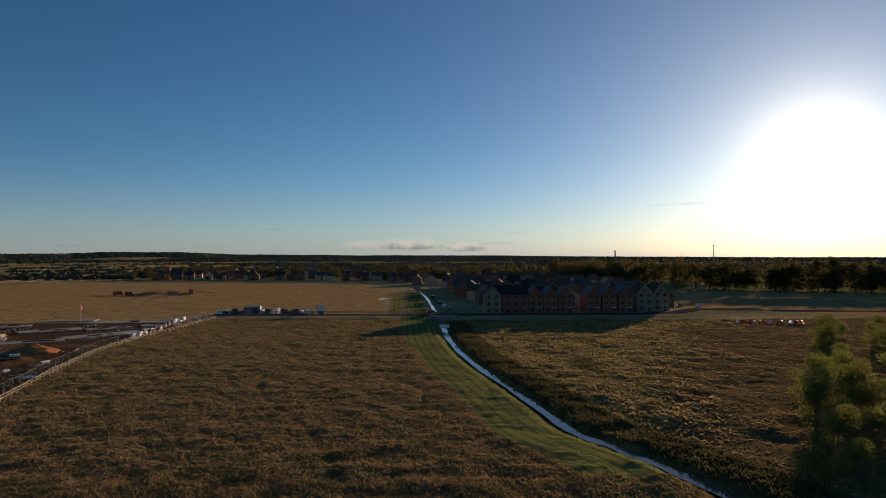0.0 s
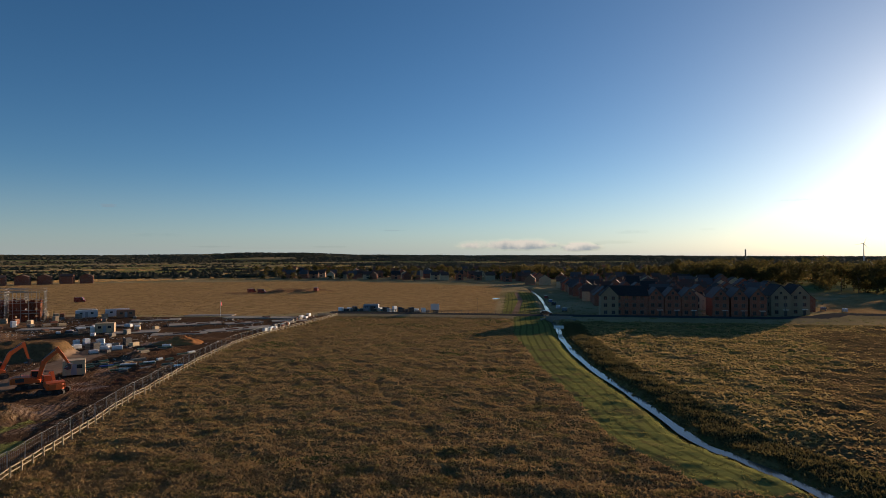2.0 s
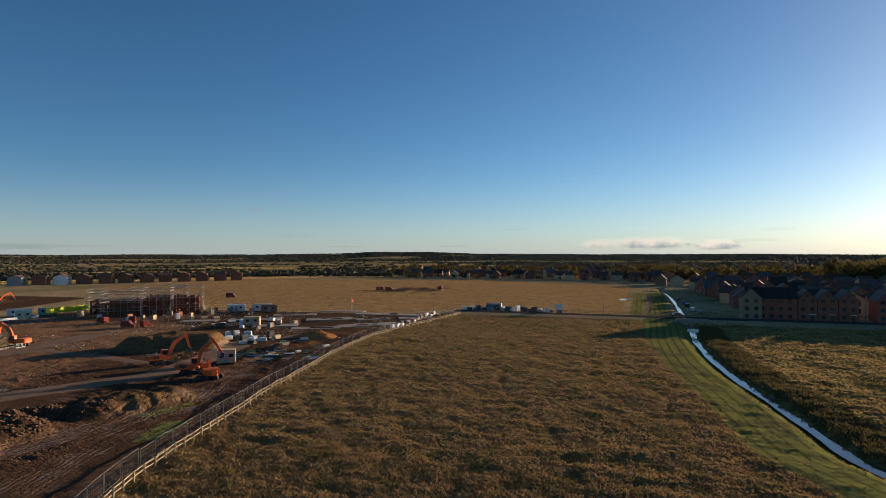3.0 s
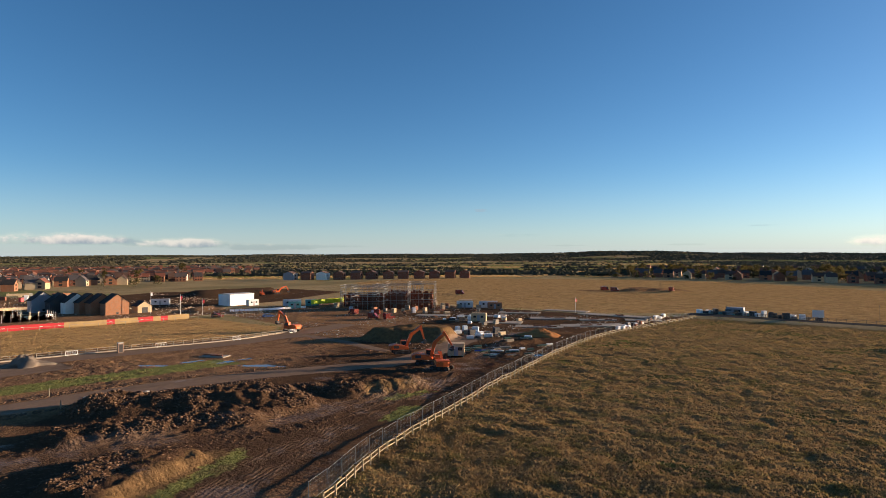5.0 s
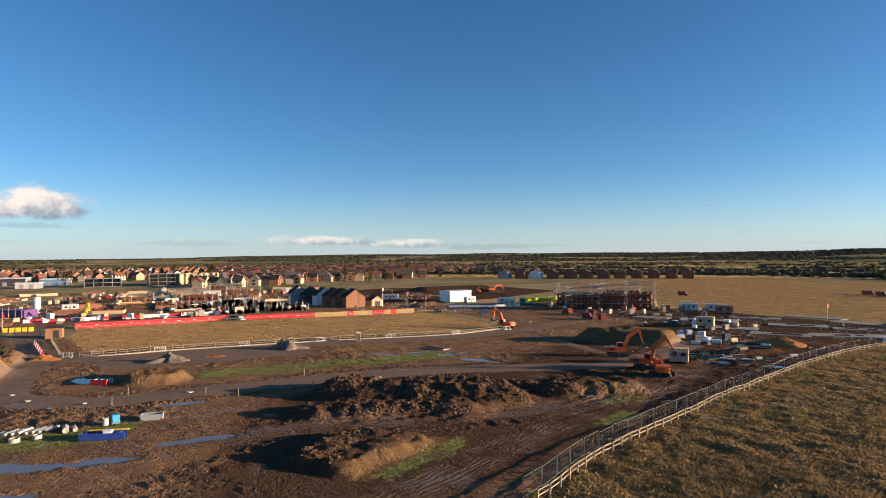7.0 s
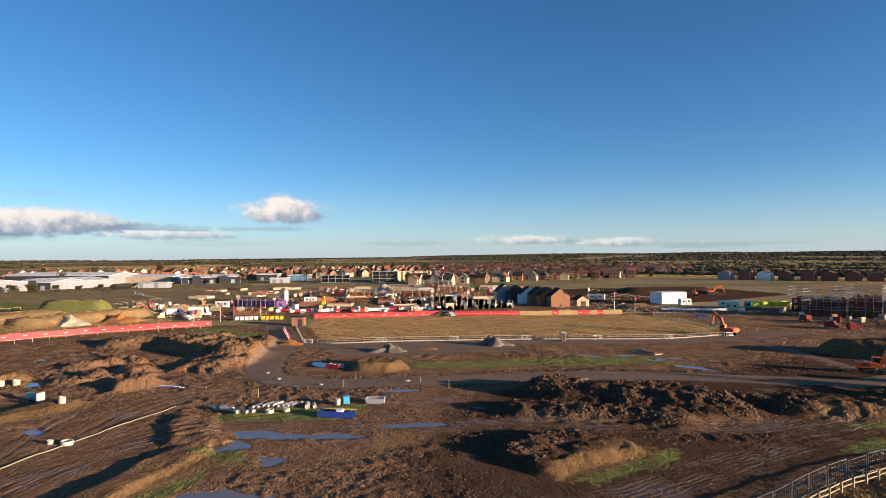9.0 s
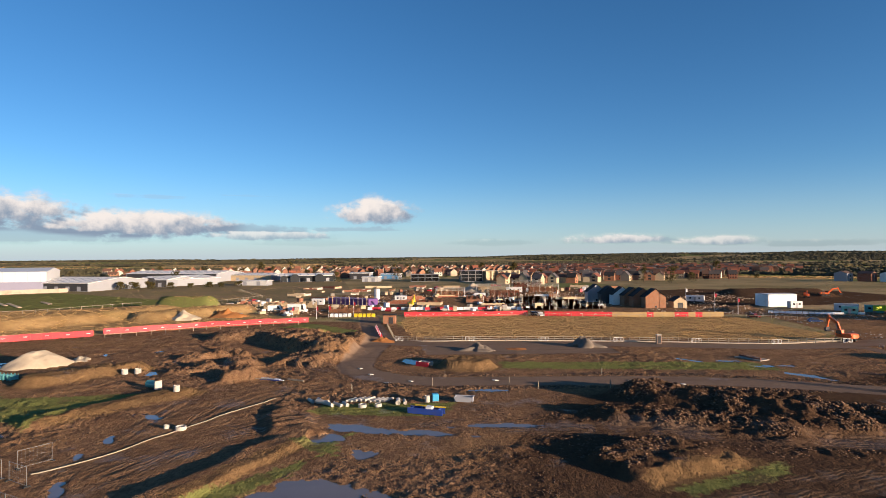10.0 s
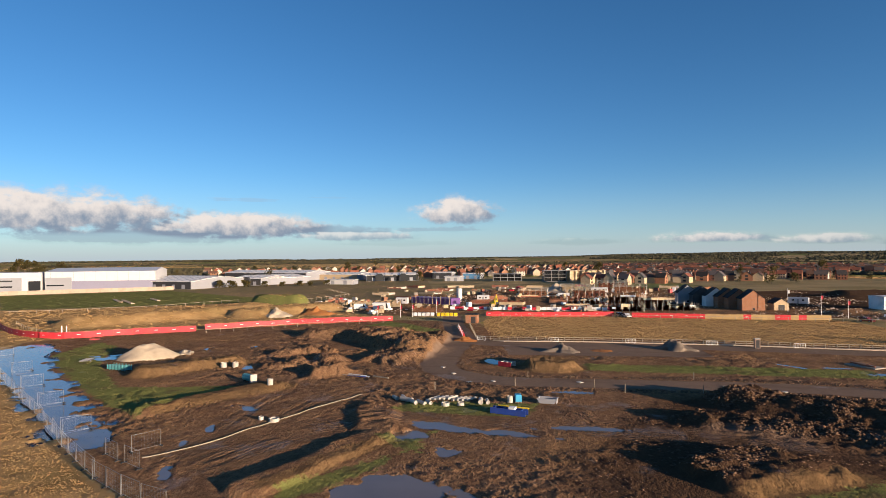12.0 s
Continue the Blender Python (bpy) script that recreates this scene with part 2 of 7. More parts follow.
def wooded(x, y):
    """How thickly the far land is wooded, from 0 to 1."""
    r, left = np.hypot(x, y), np.degrees(np.arctan2(-x, y))
    forest = fbm(x, y, 650, 4, 111, 0.6)
    farms = smooth((left - 14) / 8) * smooth((76 - left) / 8)           # open fields before the hills
    level = smooth((26 - left) / 14) * smooth((2000 - r) / 600)         # the wooded plain toward the sun
    suburb = smooth((left - 70) / 10)
    hill = smooth((r - 2450) / 450)
    share = smooth((forest + 0.42 * level + 0.20 * suburb - 0.34 * farms - 0.14) * 6) * (1 - 0.95 * farms)
    return np.clip(share + hill * smooth((forest + 0.52 - 0.42 * suburb) * 5), 0, 1) * smooth((r - 690) / 60)


def hedges(x, y):
    """Hedgerows between the far fields."""
    r, left = np.hypot(x, y), np.degrees(np.arctan2(-x, y))
    edge = np.minimum(np.abs(fbm(x, y, 420, 2, 101)), np.abs(fbm(x * 0.7, y * 1.3, 520, 2, 105))) < 0.005
    deep = y * math.cos(radians(44)) - x * math.sin(radians(44)) + 50 * fbm(x, y, 600, 2, 117)
    rows = np.min([np.abs(deep - q) for q in (735, 890, 1130, 1450, 1900)], 0) < 5 + r * 0.004
    return (edge & (left < 74) | rows & (left > 14) & (left < 74)) & (fbm(x, y, 90, 2, 119) > -0.14) & (r > 700)


def masks(x, y):
    """The shares of each kind of ground, worked out where the land is near enough to show them."""
    near = np.hypot(x, y) < 760
    m, *rest = near_masks(x[near], y[near])

    def spread(v, far):
        out = np.full(x.shape, far, float)
        out[near] = v
        return out

    kinds = {k: spread(v, 0.0) for k, v in m.items()}
    kinds["wooded"] = wooded(x, y)
    return (kinds, *(spread(v, far) for v, far in zip(rest, (1e3, 1.0, 1e3, 1e3))))


def near_masks(x, y):
    """The soft shares of each kind of ground; one half lies on its edge."""
    r = np.hypot(x, y)

    def soft(d, w):
        return np.clip(0.5 - d / (2 * w), 0, 1)

    w = 2.0 + r * 0.012
    m = {}
    ds, ss, _ = line_dist(x, y, STREAM)
    df, sf, _ = line_dist(x, y, FENCE)
    site = poly_dist(x, y, SITE)
    road = line_dist(x, y, ROAD_MAIN)[0]
    m["meadow"] = soft(np.maximum(np.maximum(-site, y - 212), np.maximum(ds * ss, x - 60)), w) * (x > -95) * (y > -12)
    m["rough"] = np.where((ss > 0) & (y < 215) & (y > -50), soft(y - 209, w), 0)
    m["heath"] = m["rough"] * soft(0.42 * y - x + 26 * fbm(x, y, 24, 3, 23), 14)
    m["gold"] = np.maximum.reduce([soft(poly_dist(x, y, p), w) for p in (GOLD_STRIP, GOLD_FIELD, GOLD_BANK, GOLD_RIGHT)] + [soft(np.maximum(-site, y + 15), w) * (x < 0) * (x > -152)])
    m["mud"] = np.maximum(np.maximum(soft(site, w), 0.85 * soft(poly_dist(x, y, SITE_FAR), w * 2)), soft(np.minimum(poly_dist(x, y, DARK_SOIL), line_dist(x, y, [(-200, 345), (-168, 352), (-150, 372), (-190, 395)])[0] - 8), w))
    mown = 5.4 + 1.6 * smooth((y - 130) / 60)
    green = [soft(poly_dist(x, y, GREEN_FIELD), w), soft(poly_dist(x, y, VERGE), w), soft(np.abs(ds - mown) - mown, 1.6) * (ss <= 0) * (y < 216)]
    green += [soft(poly_dist(x, y, p), 2.5) for p in ([(-126, 8), (-126, 60), (-117, 62), (-119, 8)], [(-84, -22), (-83, -3), (-91, -1), (-90, -20)], [(-66, -14), (-72, -15), (-76, -13), (-71, -20)],
              [(-54, -26), (-60, -21), (-68, -15), (-60, -18), (-50, -24)], [(-75, -56), (-79, -63), (-94, -82), (-119, -111), (-142, -117), (-135, -106), (-112, -92), (-100, -80), (-92, -72), (-97, -52)],
              [(-70, 60), (-69, 70), (-71, 70), (-72, 62)], [(-56, 21.5), (-61.5, 33), (-65, 34), (-63.5, 31.5), (-58.0, 20.5)], [(-200, -52), (-170, -62), (-168, -40), (-178, -30)], [(-60, 55), (-63, 62), (-66, 60), (-62, 52)], [(-266, -130), (-245, -130), (-245, -104), (-266, -104)])]
    m["green"] = np.maximum.reduce(green)
    stone = [soft(line_dist(x, y, ROAD_SITE)[0] - 3.6, 2.0), soft(line_dist(x, y, ROAD_UPPER)[0] - 4.2, 2.0), soft(poly_dist(x, y, [(-148, -10), (-148, 36), (-137, 36), (-135, -8)]), 2.0), soft(line_dist(x, y, [(-16, 229), (-18, 300), (-25, 372)])[0] - 1.2, 1.0), soft(line_dist(x, y, [(-148, 80), (-144.5, 96), (-126.8, 95.5), (-108, 93)])[0] - 1.6, 1.0)]
    m["stone"] = np.maximum.reduce(stone)
    m["tar"] = soft(road - 4.0, 1.5)
    m["soaked"] = np.maximum(soft(poly_dist(x, y, [(-52, 36), (-64, 90), (-84, 150), (-150, 150), (-120, 90), (-104, 60), (-98, 20), (-80, 10), (-60, 2), (-46, 8)]), 9), 0.9 * soft(np.minimum(poly_dist(x, y, DARK_SOIL), poly_dist(x, y, [(-84, 150), (-86, 212), (-170, 200), (-170, 150)])), 6))
    track, lat = np.zeros_like(x), np.where((ss <= 0) & (ds < 20), ds, 0.0)
    for pts, worn in zip(TYRES, (1.0, 1.0, 0.66, 0.62, 0.8, 0.7)):
        d, s, _ = line_dist(x, y, pts)
        k = np.clip(1.6 - d / 2.8, 0, 1) * worn
        lat = np.where(k > track, d * s, lat)
        track = np.maximum(track, k)
    m["track"], m["lat"] = track, lat
    old = [([(-59.2, 19.5), (-64.5, 30.5)], 2.0), ([(-54, -26.2), (-70, -19)], 1.5), ([(-75, 62), (-73, 68)], 1.2), ([(-123, 108), (-113, 116)], 8), ([(-121, 0), (-121, 2)], 6), ([(-79, -56), (-97, -45)], 3), ([(-104, -75), (-116, -66)], 5), ([(-160, -30), (-150, -34)], 4)]
    m["dry"] = np.maximum.reduce([soft(line_dist(x, y, p)[0] - half, 2.0) for p, half in old])
    m["lane"] = np.maximum.reduce([np.clip(1.4 - line_dist(x + 0.8 * fbm(x, y, 6, 2, 15), y, p)[0] / 0.6, 0, 1) for p in LANES])
    wet = np.maximum(np.clip(0.62 - poly_dist(x, y, POND) / 6, 0, 1), np.clip(0.45 - poly_dist(x, y, POND_SMALL) / 4, 0, 1))
    for px, py, a, b, turn in PUDDLES:
        c, s = math.cos(radians(turn)), math.sin(radians(turn))
        u, v = (x - px) * c + (y - py) * s, (y - py) * c - (x - px) * s
        wet = np.maximum(wet, np.clip(1.42 - np.hypot(u / a, v / b), 0, 1) * 0.8)
    m["wet"] = np.where(wet > 0, np.clip(wet + 0.8 * fbm(x, y, 3.2, 4, 7, 0.7) - 0.10, 0, 1), 0)
    reed = np.clip(1.4 - np.abs(ds - 4.8) / 3.2, 0, 1) * (ss > 0) * (y < 205) * smooth((210 - y) / 20)
    m["reed"] = reed
    return m, ds, ss, site, road


def land(x, y, m=None):
    """Height of the ground."""
    x, y = np.asarray(x, float), np.asarray(y, float)
    m, ds, ss, site, road = m or masks(x, y)
    r = np.hypot(x, y)
    z = 0.25 * fbm(x, y, 60, 3, 3) * smooth((r - 20) / 60)
    z = z + m["meadow"] * (0.36 * fbm(x, y, 2.4, 3, 11) + 0.10 * fbm(x, y, 9, 2, 12))
    z = z - 0.16 * smooth(m["lane"])
    z = z + m["rough"] * (0.55 * fbm(x, y, 4.5, 3, 21) + 0.45 * fbm(x, y, 18, 2, 22))
    z = z + m["gold"] * 0.22 * fbm(x, y, 4, 3, 31)
    rough = m["mud"] * (1 - m["stone"]) * smooth((300 - r) / 100)
    dug = smooth(0.9 - poly_dist(x, y, [(-170, -66), (-112, -66), (-104, -40), (-112, -26), (-168, -24)]) / 9)
    churned = np.maximum(dug, smooth((fbm(x, y, 19, 3, 88) + 0.10) * 4)) * (1 - 0.8 * np.clip(m["track"], 0, 1))
    ridge = 0.5 - 2 * np.abs(fbm(x * 0.8 + y * 0.55, 1.35 * y - 0.9 * x, 2.3, 3, 41, 0.6))
    ridge2 = 0.5 - 2 * np.abs(fbm(1.3 * x + 0.9 * y, 0.8 * y - 0.55 * x, 2.0, 3, 47, 0.6))
    turned = smooth(0.5 + 3 * fbm(x, y, 26, 2, 49))
    z = z + rough * (0.16 * fbm(x, y, 4.5, 3, 42) + (0.06 + 0.36 * churned) * (ridge * turned + ridge2 * (1 - turned)) * 0.8 - 0.06)
    z = z + rough * churned * 0.20 * np.maximum(fbm(x, y, 0.95, 2, 44), -0.05)
    across = m["lat"] + 1.5 * fbm(x, y, 8, 2, 46)
    z = z - 0.26 * np.clip(m["track"], 0, 1) ** 2 * (np.exp(-((np.abs(across) - 1.0) / 0.42) ** 2) + 0.4 * np.exp(-((np.abs(across) - 2.6) / 0.4) ** 2)) * rough
    near = r < 600
    hx, hy = x[near] + 1.3 * fbm(x[near], y[near], 7, 2, 51), y[near] + 1.3 * fbm(x[near], y[near], 7, 2, 52)
    up = np.zeros(hx.shape)
    for ax, ay, bx, by, half, tall, flat, lumpy in HEAPS:
        d = line_dist(hx, hy, [(ax, ay), (bx, by)])[0] / half
        k = smooth((1 - d) / (1 - flat))
        lump = lumpy * (0.75 * fbm(hx, hy, 2.8, 4, 61, 0.72) + 0.7 * np.abs(fbm(hx, hy, 1.3, 2, 66)) - 0.1)
        up = np.maximum(up, k * tall * (1 + 0.25 * fbm(hx, hy, 6, 2, 71)) + lump * smooth(k * 2.2) * min(tall, 2.5) * 0.55)
    for ax, ay, bx, by, half, deep in PITS:
        up = up - deep * smooth((1 - line_dist(hx, hy, [(ax, ay), (bx, by)])[0] / half) * 1.6)
    z[near] += up
    z = z * (1 - 0.85 * smooth(m["stone"] * 1.5 - 0.3)) * (1 - smooth(m["tar"] * 1.6 - 0.3))
    z = np.where(m["wet"] > 0.25, z * (1 - smooth((m["wet"] - 0.25) * 3)) - 0.32 * smooth((m["wet"] - 0.3) * 3), np.maximum(z, -0.10) * (m["mud"] > 0.3) + z * (m["mud"] <= 0.3))
    z = z + m["reed"] * (0.1 + 0.5 * fbm(x, y, 2.5, 3, 81)) * smooth((ds - 2) / 2.5)
    bed = np.where(ss > 0, smooth((2.4 - ds) / 1.9), smooth((3.2 - ds) / 2.6))
    z = z - 1.3 * bed * (1 - m["tar"])
    z = z + 0.9 * smooth((9 - road) / 5) * (np.abs(x) < 130)
    bearing = np.degrees(np.arctan2(-x, y))
    tall = np.interp(bearing, [h[0] for h in HILLS], [h[1] for h in HILLS])
    z = z + (tall + 6) * smooth((r - 2300) / 1700) * (1 + 0.35 * fbm(x, y, 900, 3, 91)) + 3 * fbm(x, y, 500, 3, 95) * smooth((r - 900) / 1200)
    return z


def steps(lo, hi, fine, end, grow=0.062):
    """Grid lines, fine between lo and hi and ever wider to either end."""
    mid = list(np.arange(lo, hi, fine))
    out, back = [mid[-1] + fine], [lo - fine]
    while out[-1] < end:
        out.append(out[-1] + fine + grow * (out[-1] - hi + fine))
    while back[-1] > -end:
        back.append(back[-1] - fine - grow * (lo - back[-1] + fine))
    return np.array(back[::-1] + mid + out)


def sheet(name, xs, ys, z, material):
    nx, ny = len(xs), len(ys)
    me = bpy.data.meshes.new(name)
    me.vertices.add(nx * ny)
    gx, gy = np.meshgrid(xs, ys)
    me.vertices.foreach_set("co", np.stack([gx, gy, z.reshape(ny, nx)], -1).ravel())
    i = (np.arange(ny - 1)[:, None] * nx + np.arange(nx - 1)[None]).ravel()
    quads = np.stack([i, i + 1, i + nx + 1, i + nx], -1).ravel()
    me.loops.add(len(quads))
    me.loops.foreach_set("vertex_index", quads)
    me.polygons.add(len(i))
    me.polygons.foreach_set("loop_start", np.arange(len(i)) * 4)
    me.polygons.foreach_set("use_smooth", np.ones(len(i), bool))
    me.update(calc_edges=True)
    me.materials.append(material)
    return new(name, me)


def ground_material():
    m = Nodes("ground", 0.95, 0.15)
    n_big, n_mid, n_small, n_fine = m.noise(0.035, 4), m.noise(0.22, 4), m.noise(0.9, 5, 0.65), m.noise(4.5, 3, 0.7)

    def share(name, wob=0.5, sharp=0.09):
        v = m.math("ADD", m.attr(name), m.math("MULTIPLY", m.math("SUBTRACT", n_small, 0.5), wob))
        v = m.math("ADD", v, m.math("MULTIPLY", m.math("SUBTRACT", n_mid, 0.5), wob * 0.8))
        return m.step(v, 0.5 - sharp, 0.5 + sharp)

    # farmland: a patchwork of stubble, pasture and plough, told apart by large cells
    cells = m.n.new("ShaderNodeTexVoronoi")
    cells.inputs["Scale"].default_value = 0.0042
    stretch = m.n.new("ShaderNodeMapping")
    stretch.inputs["Scale"].default_value, stretch.inputs["Rotation"].default_value = (0.6, 1.0, 1.0), (0, 0, 0.5)
    m.l.new(m.pos, stretch.inputs[0]), m.l.new(stretch.outputs[0], cells.inputs["Vector"])
    ramp = m.n.new("ShaderNodeValToRGB")
    ramp.color_ramp.interpolation = "CONSTANT"
    e = ramp.color_ramp.elements
    e[0].color, e[1].position, e[1].color = (0.34, 0.26, 0.14, 1), 0.27, (0.13, 0.16, 0.06, 1)
    for p, c in ((0.45, (0.42, 0.31, 0.17, 1)), (0.62, (0.16, 0.18, 0.07, 1)), (0.78, (0.26, 0.19, 0.11, 1)), (0.9, (0.10, 0.12, 0.05, 1))):
        e.new(p).color = c
    m.l.new(cells.outputs["Color"], ramp.inputs[0])
    farm = m.mix(m.step(m.noise(0.02, 5), 0.35, 0.7), ramp.outputs[0], (0.22, 0.18, 0.09))
    gold = m.mix(m.step(n_mid, 0.3, 0.7), (0.28, 0.176, 0.078), (0.42, 0.275, 0.126))
    gold = m.mix(m.step(m.noise(0.05, 5), 0.55, 0.75, 0, 0.5), gold, (0.17, 0.14, 0.055))
    gold = m.mix(m.step(m.noise(0.12, 4, stretch=(0.25, 1.6, 1, 20)), 0.55, 0.7, 0, 0.22), gold, (0.14, 0.10, 0.055))
    meadow = m.mix(m.step(n_small, 0.3, 0.7), (0.17, 0.118, 0.053), (0.26, 0.178, 0.082))
    meadow = m.mix(m.step(m.noise(0.06, 5, 0.6), 0.50, 0.66), meadow, m.mix(n_small, (0.06, 0.07, 0.02), (0.15, 0.15, 0.05)))
    meadow = m.mix(m.step(n_fine, 0.35, 0.75, 0, 0.22), meadow, (0.07, 0.05, 0.024))
    rough = m.mix(m.step(n_small, 0.35, 0.7), (0.15, 0.11, 0.042), (0.32, 0.225, 0.095))
    rough = m.mix(m.step(n_mid, 0.48, 0.65), rough, (0.11, 0.12, 0.035))
    mud = m.mix(m.step(n_mid, 0.3, 0.7), (0.168, 0.095, 0.053), (0.28, 0.162, 0.090))
    mud = m.mix(m.step(n_small, 0.42, 0.75), mud, (0.31, 0.186, 0.103))
    mud = m.mix(m.step(n_big, 0.5, 0.66, 0, 0.6), mud, (0.31, 0.178, 0.086))
    mud = m.mix(m.step(n_fine, 0.5, 0.8, 0, 0.4), mud, (0.055, 0.034, 0.022))
    mud = m.mix(m.step(m.math("ADD", m.attr("soaked"), m.math("MULTIPLY", m.math("SUBTRACT", n_mid, 0.5), 0.9)), 0.26, 0.70, 0, 0.90), mud, (0.074, 0.045, 0.028))
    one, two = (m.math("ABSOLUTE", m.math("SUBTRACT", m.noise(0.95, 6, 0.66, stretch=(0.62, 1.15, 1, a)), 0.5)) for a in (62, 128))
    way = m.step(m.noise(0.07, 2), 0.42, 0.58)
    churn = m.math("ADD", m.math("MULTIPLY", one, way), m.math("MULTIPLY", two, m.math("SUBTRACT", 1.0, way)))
    # relief contrast put into the colour: dark crack lines, paler mud between them
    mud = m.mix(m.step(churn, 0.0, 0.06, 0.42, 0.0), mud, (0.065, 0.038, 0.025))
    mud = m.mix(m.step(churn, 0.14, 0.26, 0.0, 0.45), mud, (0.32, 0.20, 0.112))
    green = m.mix(n_small, (0.135, 0.145, 0.042), (0.235, 0.235, 0.080))
    green = m.mix(m.step(m.math("SINE", m.math("MULTIPLY", m.attr("lat"), 3.4)), 0.3, 0.9, 0, 0.55), green, (0.075, 0.075, 0.026))
    green = m.mix(m.step(n_mid, 0.5, 0.7), green, (0.15, 0.12, 0.055))
    stone = m.mix(n_small, (0.170, 0.116, 0.082), (0.265, 0.186, 0.132))
    stone = m.mix(m.step(m.noise(0.3, 4, stretch=(1, 0.15, 1, 0)), 0.5, 0.7), stone, (0.17, 0.115, 0.08))
    tar = m.mix(n_small, (0.045, 0.044, 0.043), (0.075, 0.072, 0.068))
    ruts = m.math("SINE", m.math("MULTIPLY", m.math("ADD", m.attr("lat"), m.math("MULTIPLY", m.math("ADD", n_mid, m.math("MULTIPLY", n_small, 0.4)), 2.6)), 8.6))
    track = m.math("MULTIPLY", m.step(m.attr("track"), 0.4, 0.9), m.step(m.noise(0.16, 4), 0.38, 0.56))
    wet = m.step(m.math("ADD", m.attr("wet"), m.math("MULTIPLY", m.math("SUBTRACT", n_small, 0.5), 0.35)), 0.40, 0.52)
    film = m.math("MULTIPLY", m.step(m.math("ADD", m.noise(0.16, 5, 0.7), m.math("MULTIPLY", m.attr("track"), 0.10)), 0.56, 0.70), share("mud"))
    # woodland floor, with the dark gaps between far clumps put into its colour
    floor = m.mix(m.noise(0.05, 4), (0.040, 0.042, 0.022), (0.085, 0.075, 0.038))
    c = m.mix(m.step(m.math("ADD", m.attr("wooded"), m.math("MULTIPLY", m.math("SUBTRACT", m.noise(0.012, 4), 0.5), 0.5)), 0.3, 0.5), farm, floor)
    c = m.mix(share("gold"), c, gold)
    c = m.mix(share("meadow"), c, meadow)
    c = m.mix(share("rough"), c, rough)
    c = m.mix(share("heath"), c, m.mix(m.step(n_small, 0.3, 0.7), (0.10, 0.072, 0.032), (0.19, 0.125, 0.058)))
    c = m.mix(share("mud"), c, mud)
    c = m.mix(m.math("MULTIPLY", track, 0.6), c, (0.18, 0.115, 0.072))
    c = m.mix(m.math("MULTIPLY", track, m.step(ruts, 0.0, -0.8, 0, 0.7)), c, (0.085, 0.05, 0.032))
    c = m.mix(m.math("MULTIPLY", share("dry", 0.9), 0.8), c, m.mix(m.step(n_small, 0.3, 0.7), (0.13, 0.082, 0.040), (0.215, 0.132, 0.063)))
    c = m.mix(share("green", 0.8), c, green)
    c = m.mix(share("stone", 0.35), c, stone)
    c = m.mix(share("tar", 0.1, 0.05), c, tar)
    c = m.mix(share("reed", 0.4, 0.2), c, (0.055, 0.05, 0.022))
    c = m.mix(wet, c, (0.05, 0.036, 0.025))
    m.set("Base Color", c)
    gloss = m.math("MAXIMUM", m.math("MULTIPLY", film, 0.45), m.math("MULTIPLY", share("stone", 0.35), 0.02))
    gloss = m.math("MAXIMUM", gloss, wet)
    m.set("Roughness", m.step(gloss, 0.0, 1.0, 0.95, 0.06))
    m.set("Specular IOR Level", m.step(gloss, 0.0, 1.0, 0.0, 0.5))
    h = m.math("ADD", m.math("MULTIPLY", n_small, 0.5), m.math("MULTIPLY", n_fine, 0.35))
    # ruts and clods: ridges that run one way here and another there
    h = m.math("SUBTRACT", h, m.math("MULTIPLY", m.math("MULTIPLY", churn, m.math("MULTIPLY", share("mud"), m.step(m.noise(0.11, 4, 0.6), 0.40, 0.60, 0.35, 1.0))), 3.0))
    lumps = m.n.new("ShaderNodeTexVoronoi")
    lumps.inputs["Scale"].default_value = 2.3
    m.l.new(m.pos, lumps.inputs["Vector"])
    h = m.math("SUBTRACT", h, m.math("MULTIPLY", m.math("MULTIPLY", lumps.outputs["Distance"], m.step(n_mid, 0.4, 0.6)), m.math("MULTIPLY", share("mud"), 0.45)))
    h = m.math("ADD", h, m.math("MULTIPLY", m.math("MULTIPLY", ruts, track), 0.24))
    keep = m.math("SUBTRACT", 1.0, m.math("MAXIMUM", wet, m.math("MULTIPLY", m.math("MAXIMUM", share("stone", 0.35), m.attr("tar")), 0.85)))
    m.bump(m.math("MULTIPLY", h, keep), 0.8, 0.38)
    return m.mat


xs, outer = steps(-172, -48, 0.47, 4900, 0.05), steps(66, 67, 1.1, 4900, 0.06)
xs = np.r_[xs[xs < -46], np.arange(-45, 65, 1.1), outer[outer >= 66]]
ys = steps(-68, 105, 0.33, 4900, 0.035)
gx, gy = (a.ravel() for a in np.meshgrid(xs, ys))
shares = masks(gx, gy)
levels = land(gx, gy, shares)
ground = sheet("ground", xs, ys, levels, ground_material())
for key, value in shares[0].items():
    ground.data.attributes.new(key, "FLOAT", "POINT").data.foreach_set("value", value.astype(np.float32))
tagged(ground, "open land of meadow, golden grass, churned mud and farm fields", "ground", kind="structure")


def sampler(x, y):
    """Reads grids of the ground sheet between their lines."""
    i, j = np.clip(np.searchsorted(xs, x) - 1, 0, len(xs) - 2), np.clip(np.searchsorted(ys, y) - 1, 0, len(ys) - 2)
    u, v = (x - xs[i]) / (xs[i + 1] - xs[i]), (y - ys[j]) / (ys[j + 1] - ys[j])
    k, w = j * len(xs) + i, len(xs)
    return lambda a: (a[k] * (1 - u) + a[k + 1] * u) * (1 - v) + (a[k + w] * (1 - u) + a[k + w + 1] * u) * v


def lie(x, y):
    """Height of the ground sheet."""
    return sampler(np.asarray(x, float), np.asarray(y, float))(levels)


def ground_at(x, y):
    return float(lie([x], [y])[0])


